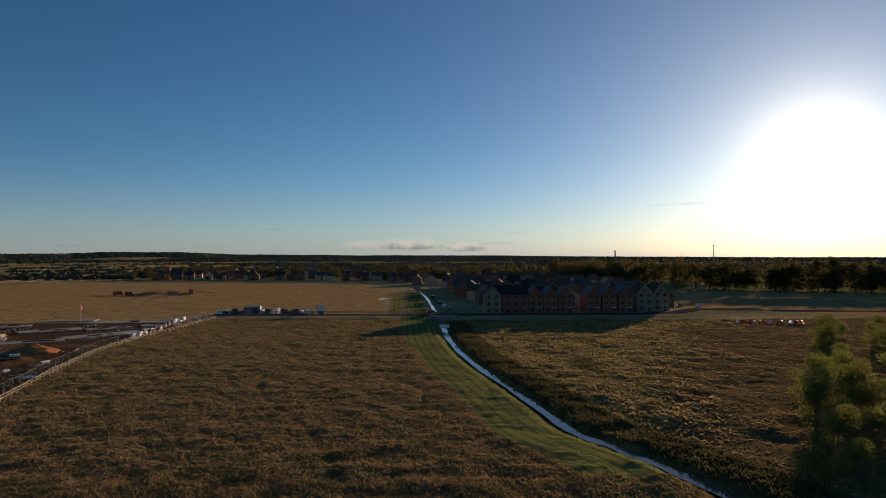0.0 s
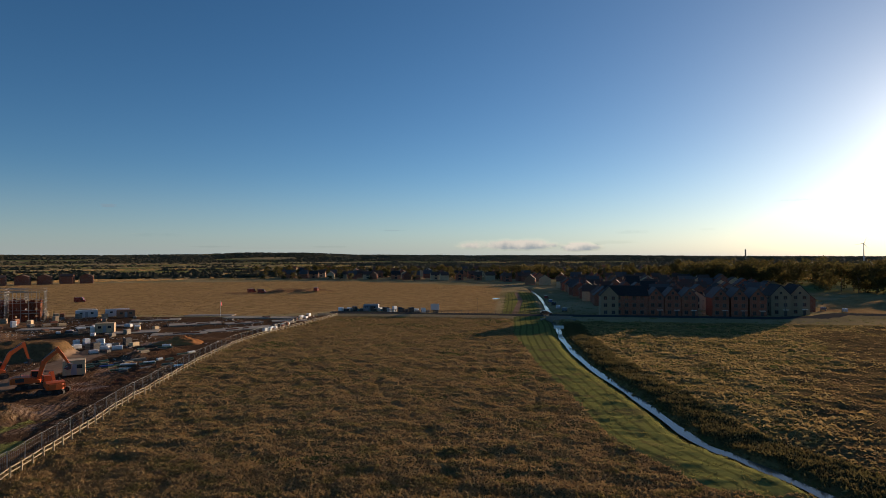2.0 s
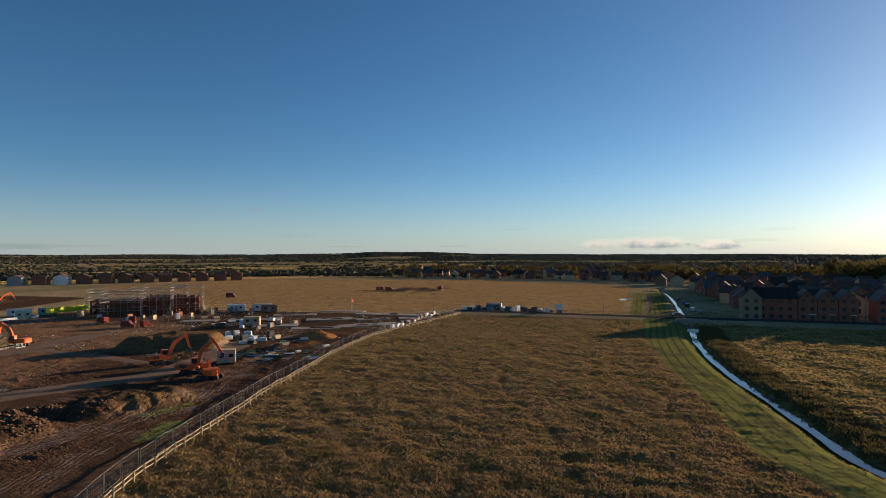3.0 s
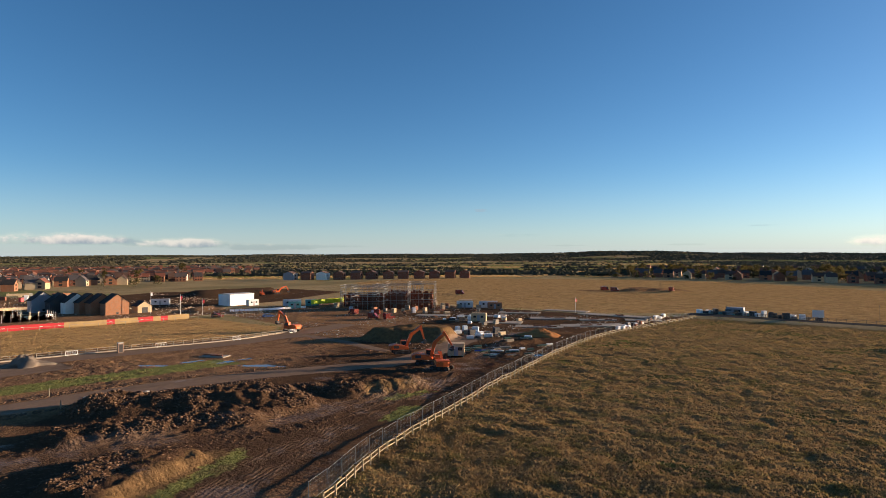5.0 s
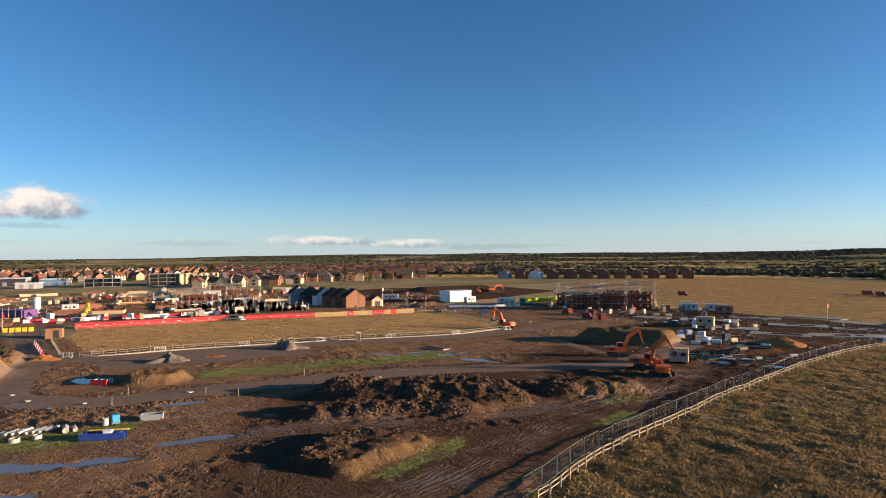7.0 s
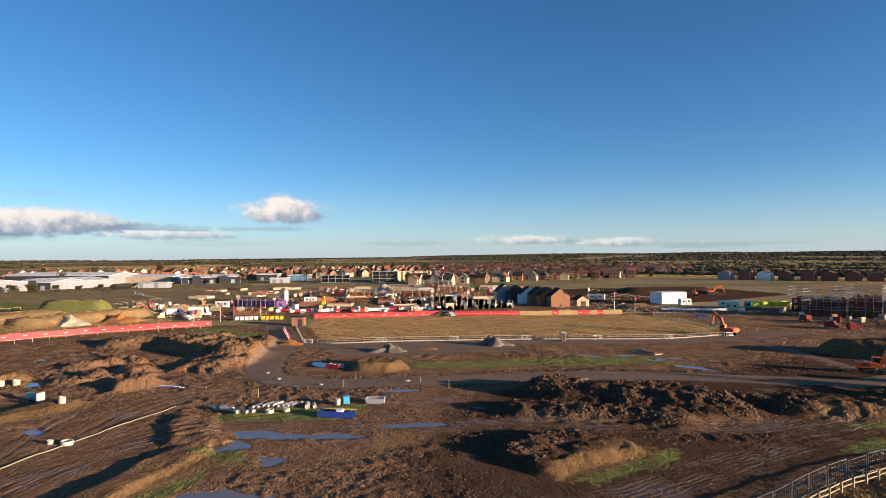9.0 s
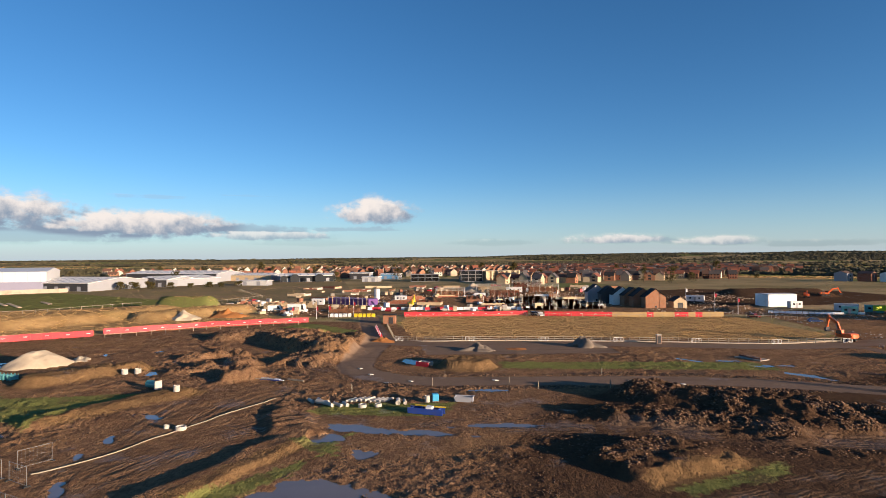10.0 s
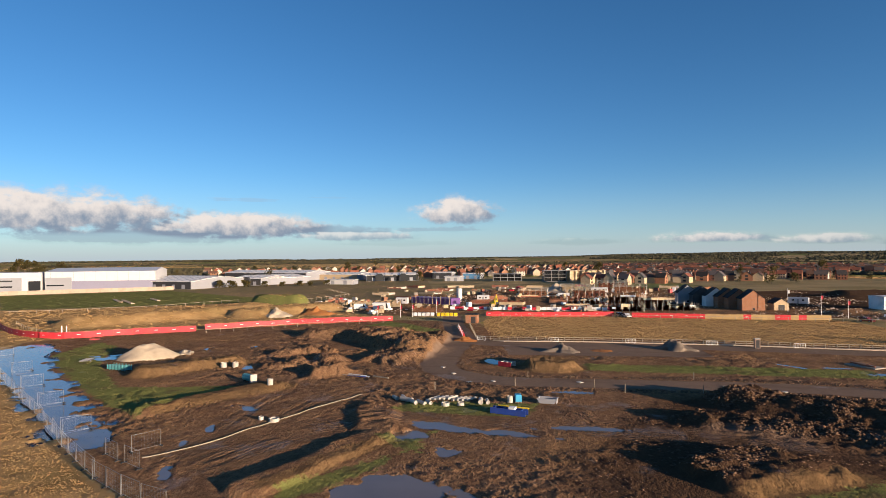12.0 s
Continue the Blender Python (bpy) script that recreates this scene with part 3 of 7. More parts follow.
# ---------------------------------------------------------------- water
def water_material():
    m = Nodes("water", 0.10, 0.45)
    m.set("Base Color", m.mix(m.noise(0.2), (0.13, 0.10, 0.075), (0.21, 0.16, 0.12)))
    m.bump(m.noise(2.2, 3, stretch=(1, 2.2, 1, 30)), 0.12, 0.03)
    return m.mat


WATER = water_material()


def ribbon(name, pts, half, z, material):
    bm = bmesh.new()
    rows = []
    for k, p in enumerate(pts):
        a, b = Vector(pts[max(k - 1, 0)]), Vector(pts[min(k + 1, len(pts) - 1)])
        t = (b - a).normalized()
        side = Vector((-t.y, t.x)) * half * (1 + 0.2 * math.sin(k * 1.7))
        rows.append([bm.verts.new((p[0] + s * side.x, p[1] + s * side.y, z)) for s in (-1, 1)])
    for (a, b), (c, d) in zip(rows, rows[1:]):
        bm.faces.new((a, b, d, c))
    me = bpy.data.meshes.new(name)
    bm.to_mesh(me)
    me.materials.append(material)
    return new(name, me)


tagged(ribbon("water", STREAM, 0.75, -0.85, WATER), "narrow stream between a mown bank and dark reeds", "stream", kind="structure")


def pool(outline, z):
    bm = bmesh.new()
    bm.faces.new([bm.verts.new((x, y, z)) for x, y in outline])
    bmesh.ops.triangulate(bm, faces=bm.faces[:])
    me = bpy.data.meshes.new("water")
    bm.to_mesh(me)
    me.materials.append(WATER)
    return tagged(new("water", me), "shallow flood water standing on bare mud", "pool", kind="structure")


def ring(px, py, a, b, turn, n=28):
    c, s = math.cos(radians(turn)), math.sin(radians(turn))
    return [(px + a * math.cos(t) * c - b * math.sin(t) * s, py + a * math.cos(t) * s + b * math.sin(t) * c) for t in np.linspace(0, 2 * math.pi, n, endpoint=False)]


def grown(outline, by):
    cx, cy = np.mean(outline, 0)
    return [(x + by * (x - cx) / math.hypot(x - cx, y - cy), y + by * (y - cy) / math.hypot(x - cx, y - cy)) for x, y in outline]


for p in (grown(POND, 1.5), grown(POND_SMALL, 1.5)):
    pool(p, -0.13)
for k, p in enumerate(PUDDLES):
    pool(ring(p[0], p[1], p[2] * 1.7, p[3] * 1.7, p[4]), -0.135 - 0.005 * (k % 7))


# ---------------------------------------------------------------- building blocks
def box(bm, centre, size, turn=0.0, slot=0, lean=None):
    """A box, turned about z; its faces take the material slot."""
    c, s = math.cos(radians(turn)), math.sin(radians(turn))
    vs = []
    for dz in (-0.5, 0.5):
        for dx, dy in ((-0.5, -0.5), (0.5, -0.5), (0.5, 0.5), (-0.5, 0.5)):
            x, y, z = dx * size[0], dy * size[1], dz * size[2]
            if lean and dz > 0:
                x, y = x + lean[0], y + lean[1]
            vs.append(bm.verts.new((centre[0] + x * c - y * s, centre[1] + x * s + y * c, centre[2] + z)))
    for f in ((3, 2, 1, 0), (4, 5, 6, 7), (0, 1, 5, 4), (1, 2, 6, 5), (2, 3, 7, 6), (3, 0, 4, 7)):
        bm.faces.new([vs[i] for i in f]).material_index = slot
    return bm


def rod(bm, a, b, r, n=6, r2=None, slot=0):
    """A closed round bar from a to b."""
    a, b = Vector(a), Vector(b)
    d = (b - a).normalized()
    u = d.orthogonal().normalized()
    v = d.cross(u)
    r2 = r if r2 is None else r2
    rings = [[bm.verts.new(p + q * (u * math.cos(2 * math.pi * k / n) + v * math.sin(2 * math.pi * k / n))) for k in range(n)] for p, q in ((a, r), (b, r2))]
    for k in range(n):
        bm.faces.new((rings[0][k], rings[0][(k + 1) % n], rings[1][(k + 1) % n], rings[1][k])).material_index = slot
    bm.faces.new(rings[0][::-1]).material_index = slot
    bm.faces.new(rings[1]).material_index = slot
    return bm


def slab(bm, outline, lo, hi, axis="z", slot=0):
    """An outline of 2D points drawn out along an axis from lo to hi."""
    def at(p, h):
        return {"z": (p[0], p[1], h), "y": (p[0], h, p[1]), "x": (h, p[0], p[1])}[axis]
    a, b = ([bm.verts.new(at(p, h)) for p in outline] for h in (lo, hi))
    n = len(outline)
    for k in range(n):
        bm.faces.new((a[k], a[(k + 1) % n], b[(k + 1) % n], b[k])).material_index = slot
    bm.faces.new(a[::-1]).material_index = slot
    bm.faces.new(b).material_index = slot
    return bm


def mesh_of(name, bm, *materials):
    bmesh.ops.recalc_face_normals(bm, faces=bm.faces[:])
    me = bpy.data.meshes.new(name)
    bm.to_mesh(me)
    bm.free()
    for m in materials:
        me.materials.append(m)
    return me


def part(name, bm, material, parent, label="", at=None):
    mats = material if isinstance(material, (tuple, list)) else (material,)
    ob = new(name, bm if isinstance(bm, bpy.types.Mesh) else mesh_of(name, bm, *mats))
    ob.parent = parent
    if at is not None:
        ob.matrix_basis = at
    return tagged(ob, label) if label else ob


def thing(name, label, category, at=None, group=""):
    ob = new(name)
    ob.empty_display_size = 0.2
    if at is not None:
        ob.matrix_basis = at
    return tagged(ob, label, category, group)


def B():
    return bmesh.new()


def stand(x, y, turn=0.0, sink=0.0):
    return pose(x, y, ground_at(x, y) - sink, 0, 0, turn)


rng = random.Random(5)
TIMBER = plain("new_timber", (0.34, 0.27, 0.17), 0.8, vary=0.25, grain=3, each=0.25)
TIMBER_GREY = plain("grey_timber", (0.32, 0.27, 0.20), 0.85, grain=3, each=0.3)
STEEL = plain("galvanised_steel", (0.25, 0.25, 0.25), 0.6, 0.4, vary=0.1)
STEEL_DARK = plain("dark_steel", (0.05, 0.05, 0.055), 0.5, 0.3)
RED_SHEET = plain("red_hoarding_sheet", (0.55, 0.03, 0.045), 0.55, vary=0.15, each=0.15)
WHITE = plain("white_paint", (0.80, 0.79, 0.76), 0.5, vary=0.06, dirty=0.15)
CREAM = plain("cream_render", (0.42, 0.34, 0.23), 0.85, vary=0.1, dirty=0.12)
PALE = plain("pale_brick", (0.50, 0.38, 0.24), 0.9, vary=0.2, grain=4, each=0.2)
# cream walls of the unlit street row, their shade put into the colour
CREAM_SHADED = plain("buff_stone", (0.25, 0.20, 0.13), 0.9, vary=0.15, grain=3, dirty=0.15)
PLY = plain("plywood", (0.42, 0.29, 0.13), 0.75, vary=0.2, each=0.2)
BLACK_ROOF = plain("black_slate", (0.03, 0.029, 0.03), 0.8, spec=0.15, vary=0.3, grain=5)
BROWN_ROOF = plain("brown_tile", (0.10, 0.055, 0.04), 0.85, vary=0.3, grain=5, each=0.3)
RED_ROOF = plain("red_tile", (0.22, 0.075, 0.045), 0.85, vary=0.3, grain=5, each=0.3)
GREY_ROOF = plain("grey_tile", (0.085, 0.075, 0.075), 0.8, vary=0.3, grain=5, each=0.2)
CONCRETE = plain("concrete", (0.27, 0.235, 0.195), 0.85, vary=0.15, grain=1.5, each=0.2)
ORANGE = plain("orange_paint", (0.66, 0.115, 0.02), 0.45, vary=0.15, dirty=0.32)
YELLOW = plain("yellow_paint", (0.70, 0.50, 0.02), 0.45, vary=0.1)
LIME = plain("lime_sheet", (0.62, 0.72, 0.03), 0.55, vary=0.08)
BLUE = plain("blue_paint", (0.02, 0.055, 0.28), 0.5)
TEAL = plain("teal_paint", (0.10, 0.32, 0.32), 0.55)
PIPE_GREEN = plain("dark_green_plastic", (0.025, 0.07, 0.045), 0.5)
PURPLE = plain("purple_sheet", (0.13, 0.06, 0.21), 0.55)
RUBBER = plain("black_rubber", (0.025, 0.024, 0.023), 0.85)
PLASTIC_W = plain("white_plastic_wrap", (0.72, 0.73, 0.74), 0.35, vary=0.08)
PIPE_GREY = plain("concrete_pipe", (0.44, 0.41, 0.36), 0.8, vary=0.1)
CLAD_WHITE = plain("white_cladding", (0.52, 0.52, 0.53), 0.45, vary=0.05, dirty=0.06)
CLAD_GREY = plain("grey_cladding", (0.26, 0.27, 0.30), 0.45, vary=0.06, dirty=0.06)
SAND = plain("pale_sand", (0.42, 0.35, 0.26), 0.95, vary=0.18, grain=1.0, spec=0.1)
GREY_SAND = plain("grey_stone_chips", (0.17, 0.14, 0.115), 0.95, vary=0.25, grain=1.5, spec=0.1)
RED_SOIL = plain("orange_clay", (0.36, 0.15, 0.05), 0.95, vary=0.25, grain=1.2, spec=0.1)


def brick_material(name, a, b, mortar=(0.24, 0.19, 0.15)):
    m = Nodes(name, 0.9, 0.2)
    t = m.n.new("ShaderNodeTexBrick")
    co = m.n.new("ShaderNodeTexCoord")
    sep, comb = m.n.new("ShaderNodeSeparateXYZ"), m.n.new("ShaderNodeCombineXYZ")
    m.l.new(co.outputs["Object"], sep.inputs[0])
    m.l.new(m.math("ADD", sep.outputs[0], sep.outputs[1]), comb.inputs[0]), m.l.new(sep.outputs[2], comb.inputs[1])
    m.l.new(comb.outputs[0], t.inputs["Vector"])
    for key, value in (("Color1", (*a, 1)), ("Color2", (*b, 1)), ("Mortar", (*mortar, 1)), ("Scale", 1.0), ("Brick Width", 0.225), ("Row Height", 0.075), ("Mortar Size", 0.008)):
        t.inputs[key].default_value = value
    c = m.mix(m.math("MULTIPLY", m.step(m.noise(0.5, 5), 0.4, 0.75), 0.5), t.outputs[0], tuple(v * 0.6 for v in a))
    m.set("Base Color", m.mix(m.math("MULTIPLY", m.each(), 0.35), c, (0.28, 0.12, 0.065)))
    return m.mat


RED_BRICK = brick_material("red_brick", (0.27, 0.085, 0.05), (0.20, 0.062, 0.038))
ORANGE_BRICK = brick_material("orange_brick", (0.35, 0.16, 0.085), (0.28, 0.12, 0.065))


def glass_material():
    m = Nodes("window_glass", 0.06, 0.6)
    m.set("Base Color", m.mix(m.each(), (0.012, 0.014, 0.018), (0.05, 0.055, 0.06)))
    return m.mat


GLASS = glass_material()
FRAME = plain("window_frame", (0.11, 0.10, 0.095), 0.5, vary=0.05)


# ---------------------------------------------------------------- fences
def along(pts, gap):
    """Even steps along a plan line: place and heading."""
    p = np.array(pts, float)
    seg = np.hypot(*np.diff(p, axis=0).T)
    cum = np.r_[0, np.cumsum(seg)]
    out = []
    for s in np.arange(0, cum[-1], gap):
        k = min(np.searchsorted(cum, s, "right") - 1, len(seg) - 1)
        u = (s - cum[k]) / seg[k]
        q = p[k] * (1 - u) + p[k + 1] * u
        d = p[k + 1] - p[k]
        out.append((q[0], q[1], math.degrees(math.atan2(d[1], d[0]))))
    return out


def heights(spots):
    return lie([s[0] for s in spots], [s[1] for s in spots])


def timber_fence(pts, label, gap=2.2, tall=1.15, rails=(0.55, 1.02), material=TIMBER, name="timber_fence"):
    root = thing(name, label, "fence")
    post = mesh_of("post", box(B(), (0, 0, tall / 2 - 0.15), (0.14, 0.14, tall + 0.3)), material)
    spots = along(pts, gap)
    zs = heights(spots)
    rail = mesh_of("rail", box(B(), (0.5, 0.08, 0), (1.0, 0.05, 0.11)), material)
    for (x, y, a), z in zip(spots, zs):
        part("post", post, material, root, at=pose(x, y, z, 0, rng.uniform(-2, 2), a))
    for (x, y, a), (x2, y2, _), z, z2 in zip(spots, spots[1:], zs, zs[1:]):
        span = math.hypot(x2 - x, y2 - y)
        for h in rails:
            part("rail", rail, material, root, at=pose(x, y, z + h, 0, -math.degrees(math.atan2(z2 - z, span)), math.degrees(math.atan2(y2 - y, x2 - x))) @ Matrix.Diagonal((span, 1, 1, 1)))
    return root


def panel_mesh(wide=3.4, tall=2.0):
    bm = B()
    for x in (0.03, wide - 0.03):
        rod(bm, (x, 0, 0), (x, 0, tall), 0.024, 5)
    for z in (0.15, tall - 0.03):
        rod(bm, (0, 0, z), (wide, 0, z), 0.02, 4)
    for k in range(1, 9):
        x = wide * k / 9
        box(bm, (x, 0, tall / 2 + 0.06), (0.006, 0.006, tall - 0.2))
    for z in (0.6, 1.1, 1.6):
        box(bm, (wide / 2, 0, z), (wide, 0.006, 0.006))
    return mesh_of("mesh_panel", bm, STEEL)


PANEL = panel_mesh()
FOOT = mesh_of("foot_block", slab(B(), [(-0.36, 0), (-0.3, 0.13), (0.3, 0.13), (0.36, 0)], -0.12, 0.12, "y"), RUBBER)


def mesh_fence(pts, label):
    root = thing("mesh_fence", label, "fence")
    spots = along(pts, 3.5)
    for (x, y, a), z in zip(spots, heights(spots)):
        p = part("mesh_panel", PANEL, STEEL, root, at=pose(x, y, z + 0.05, rng.uniform(-2, 2), 0, a + rng.uniform(-1.5, 1.5)))
        part("foot_block", FOOT, RUBBER, root, at=pose(x, y, z - 0.02, 0, 0, a + 90))
    return root


def offset(pts, by):
    out = []
    for k, p in enumerate(pts):
        a, b = Vector(pts[max(k - 1, 0)]), Vector(pts[min(k + 1, len(pts) - 1)])
        t = (b - a).normalized()
        out.append((p[0] - t.y * by, p[1] + t.x * by))
    return out


timber_fence(offset(FENCE[5:], -1.5), "pale timber post and rail fence along the meadow edge")
mesh_fence(FENCE[5:], "galvanised mesh panel fence beside the timber rails")
mesh_fence(MESH_FENCE[2:], "galvanised mesh panel fence between dry grass and flood water")
for x, y, a in ((-117.6, -123, 232), (-101, -102, 232), (-89.5, -88.6, 231), (-78.4, -74.6, 232), (-66.4, -59.8, 231)):
    w = thing("fence_buttress", "mesh panels standing square to the fence over the flood water", "fence panel", pose(x, y, -0.05, 0, 0, a - 78), "buttress panels along the mesh fence")
    part("mesh_panel", PANEL, STEEL, w)
    part("mesh_panel", PANEL, STEEL, w, at=pose(3.4, 0, 0, 0, 0, 158))
    part("foot_block", FOOT, RUBBER, w, at=pose(3.4, 0, 0, 0, 0, 90))
UPPER_FENCE = curve([(-160, -18), (-157, -12), (-157.5, 10), (-156, 44), (-152, 78), (-155, 100)], 4)
timber_fence(UPPER_FENCE, "pale post and rail fence beside the new site road", 2.4, 1.1, (0.5, 1.0), TIMBER_GREY)
timber_fence([(-160, -18), (-193, -24)], "pale post and rail fence up to the brick booth", 2.4, 1.1, (0.5, 1.0), TIMBER_GREY)
for x, y, a in along(UPPER_FENCE[2:], 19):
    root = thing("crowd_barrier", "white steel crowd barrier leaning by the rail fence", "barrier", stand(x + 1.2, y, a + rng.uniform(-5, 5)), "barriers beside the new road")
    bm = B()
    for z in (0.15, 1.05):
        rod(bm, (-1.2, 0, z), (1.2, 0, z), 0.045, 5)
    for px in (-1.2, 1.2):
        rod(bm, (px, 0, 0.15), (px, 0, 1.05), 0.045, 5)
    part("frame", bm, WHITE, root)
    for k in range(1, 7):
        part("bar", rod(B(), (-1.2 + 0.34 * k, 0, 0.15), (-1.2 + 0.34 * k, 0, 1.05), 0.025, 4), WHITE, root)
    for px in (-0.9, 0.9):
        part("foot", box(B(), (px, 0, 0.06), (0.08, 0.6, 0.08)), WHITE, root)


# ---------------------------------------------------------------- red hoarding
def hoarding(pts, label, pick=lambda k: RED_SHEET):
    root = thing("site_hoarding", label, "hoarding")
    sheet_mesh = {}
    back = mesh_of("brace", rod(B(), (1.2, -0.1, 1.6), (1.2, -1.1, 0.0), 0.06, 4), TIMBER)
    mark = mesh_of("mark", box(B(), (1.22, 0.04, 1.0), (0.9, 0.012, 0.14)), WHITE)
    spots = along(pts, 2.44)
    for k, ((x, y, a), z) in enumerate(zip(spots, heights(spots))):
        mat = pick(k)
        if mat.name not in sheet_mesh:
            bm = box(B(), (1.22, 0, 0.9), (2.42, 0.05, 1.8))
            for px in (0.05, 2.39):
                box(bm, (px, -0.06, 0.88), (0.09, 0.07, 1.76))
            sheet_mesh[mat.name] = mesh_of("sheet", bm, mat)
        p = part("sheet", sheet_mesh[mat.name], mat, root, at=pose(x, y, z - 0.1 + rng.uniform(-0.04, 0.04), 0, 0, a + rng.uniform(-0.6, 0.6)))
        part("brace", back, TIMBER, root, at=pose(x, y, z, 0, 0, a))
        if mat is RED_SHEET and k % 2 == 0:
            part("mark", mark, WHITE, p, "plain white bar")
    return root


HOARD_A = curve([(-172, -180), (-156, -159), (-148, -143), (-147.5, -131), (-158.3, -116.4), (-166.5, -104)], 4)
hoarding(HOARD_A[::-1], "curving red site hoarding with white marks beside the mud")
hoarding([(-202.5, -52), (-188.5, -81), (-171.5, -103)], "straight red site hoarding with white marks above the diggings")
hoarding([(-225.8, 25), (-223, 0), (-221, -21)], "red site hoarding behind the golden grass strip")
hoarding([(-217.5, 94), (-221.5, 32)], "site hoarding of plywood and red sheets before new houses", lambda k: RED_SHEET if k > 15 or k in (3, 5, 6, 10) else PLY)
for run, label in ((offset(HOARD_A, 5.5), "pale post fence following the curved hoarding"), ([(-162, -98), (-182, -78), (-196, -50)], "pale post fence before the straight hoarding"),
                   ([(-215, -20), (-219, 26), (-213, 96), (-208, 118)], "pale post fence along the golden strip")):
    timber_fence(run, label, 4.0, 1.2, (1.05,), TIMBER_GREY)

gate = thing("access_tower", "white painted timber access frame beside red hoarding", "frame tower", stand(-150.5, -135, 40))
for px in (-1.2, 1.2):
    for py in (-0.6, 0.6):
        part("leg", rod(B(), (px, py, 0), (px, py, 3.0), 0.13, 5), WHITE, gate)
part("brace", rod(B(), (-1.2, 0.6, 0.2), (1.2, 0.6, 2.8), 0.12, 5), WHITE, gate)
for z in (1.2, 2.2, 2.95):
    part("red_board", box(B(), (0, 0.7, z), (2.7, 0.08, 0.35)), RED_SHEET, gate, "red board")


# ---------------------------------------------------------------- houses
def window_meshes(size, axis):
    key = f"window_{size[0]}_{size[1]}_{axis}"
    if key not in bpy.data.meshes:
        w, h = size
        bm, pane = B(), B()
        parts = [((0, 0, h / 2), (w + 0.14, 0.09, 0.08)), ((0, 0, -h / 2), (w + 0.2, 0.14, 0.08)), ((-w / 2, 0, 0), (0.08, 0.09, h)), ((w / 2, 0, 0), (0.08, 0.09, h)), ((0, 0, 0), (0.06, 0.08, h))]
        for c, d in parts:
            box(bm, c if axis == "y" else (c[1], c[0], c[2]), d if axis == "y" else (d[1], d[0], d[2]))
        glass = (w, 0.05, h) if axis == "y" else (0.05, w, h)
        box(pane, (0, 0, 0), glass)
        mesh_of(key, bm, FRAME), mesh_of(key + "_pane", pane, GLASS)
        bm = box(B(), (0, 0, 0), tuple(v + 0.2 * (v > 0.5) for v in glass))
        wide_faces = [f for f in bm.faces if f.calc_area() > 0.5 * w * h]
        bmesh.ops.inset_individual(bm, faces=wide_faces, thickness=0.1, depth=-0.01)
        for f in wide_faces:
            f.material_index = 1
        mesh_of(key + "_far", bm, FRAME, GLASS)
    return bpy.data.meshes[key], bpy.data.meshes[key + "_pane"], bpy.data.meshes[key + "_far"]


def windows(parent, wide, floors, y, sill=0.9, storey=2.6, gap=2.4, size=(1.15, 1.25), axis="y", door=False, far=False):
    """Windows on one wall, row by row; the wall lies at y and looks along the axis."""
    n = max(1, int(wide / gap))
    sgn = -1 if y < 0 else 1
    edge, pane, both = window_meshes(size, axis)
    for f in range(floors):
        for k in range(n):
            u = (k + 0.5) / n * wide - wide / 2
            at = (u, y + sgn * 0.012, sill + size[1] / 2 + f * storey) if axis == "y" else (y + sgn * 0.012, u, sill + size[1] / 2 + f * storey)
            if door and f == 0 and k == n // 2:
                part("door", box(B(), (at[0], at[1], 1.03), (0.95, 0.07, 2.06) if axis == "y" else (0.07, 0.95, 2.06)), STEEL_DARK, parent)
                part("canopy", box(B(), (at[0], at[1] + sgn * 0.4, 2.35), (1.9, 0.9, 0.14) if axis == "y" else (0.9, 1.9, 0.14)), WHITE, parent)
            elif far:
                part("window", both, FRAME, parent, at=pose(*at))
            else:
                part("pane", pane, GLASS, part("window", edge, FRAME, parent, at=pose(*at)))


def house(name, label, wide, deep, eaves, ridge, wall, roof, floors=2, front_gable=False, chimney=False, at=None, faces="f", door=True, group="houses of the estate", category="house", far=False):
    """A gabled house: its front looks along -y, the ridge runs along x, or along y with front_gable."""
    root = thing(name, label, category, at, group)
    w, d = wide / 2, deep / 2
    bm = B()
    if front_gable:
        slab(bm, [(-w, -0.6), (w, -0.6), (w, eaves), (0, ridge), (-w, eaves)], -d, d, "y")
    else:
        slab(bm, [(-d, -0.6), (d, -0.6), (d, eaves), (0, ridge), (-d, eaves)], -w, w, "x")
    part("wall", bm, wall, root)
    half, run = (w, d) if front_gable else (d, w)
    over, t, shapes = 0.35, 0.2, []
    drop = (ridge - eaves) / half * over
    for s in (-1, 1):
        shape = [(s * (half + over), eaves - drop + 0.02), (0, ridge + 0.02), (0, ridge + t), (s * (half + over), eaves - drop + t)]
        shapes.append(shape)
        if not far:
            part("roof", slab(B(), shape, -run - 0.25, run + 0.25, "y" if front_gable else "x"), roof, root)
    if far:
        bm = B()
        for shape in shapes:
            slab(bm, shape, -run - 0.25, run + 0.25, "y" if front_gable else "x")
        part("roof", bm, roof, root)
    windows(root, wide * 0.9, floors, -d, door=door, far=far, gap=9.0 if far else 2.4, size=(2.2, 1.4) if far else (1.15, 1.25))
    if "b" in faces:
        windows(root, wide * 0.9, floors, d)
    if "s" in faces:
        windows(root, deep * 0.7, floors, -w, axis="x")
        windows(root, deep * 0.7, floors, w, axis="x")
    if front_gable and not far:
        windows(root, 1.6, 1, -d, sill=0.9 + 2.6 * (floors - 1) + 1.9, size=(0.8, 0.8))
    if chimney:
        part("chimney", box(B(), (w * 0.5 if not front_gable else 0, 0 if not front_gable else d * 0.5, ridge + 0.3), (0.7, 0.5, 1.6)), wall, root)
    return root


STREET = "three-storey houses facing the meadow"
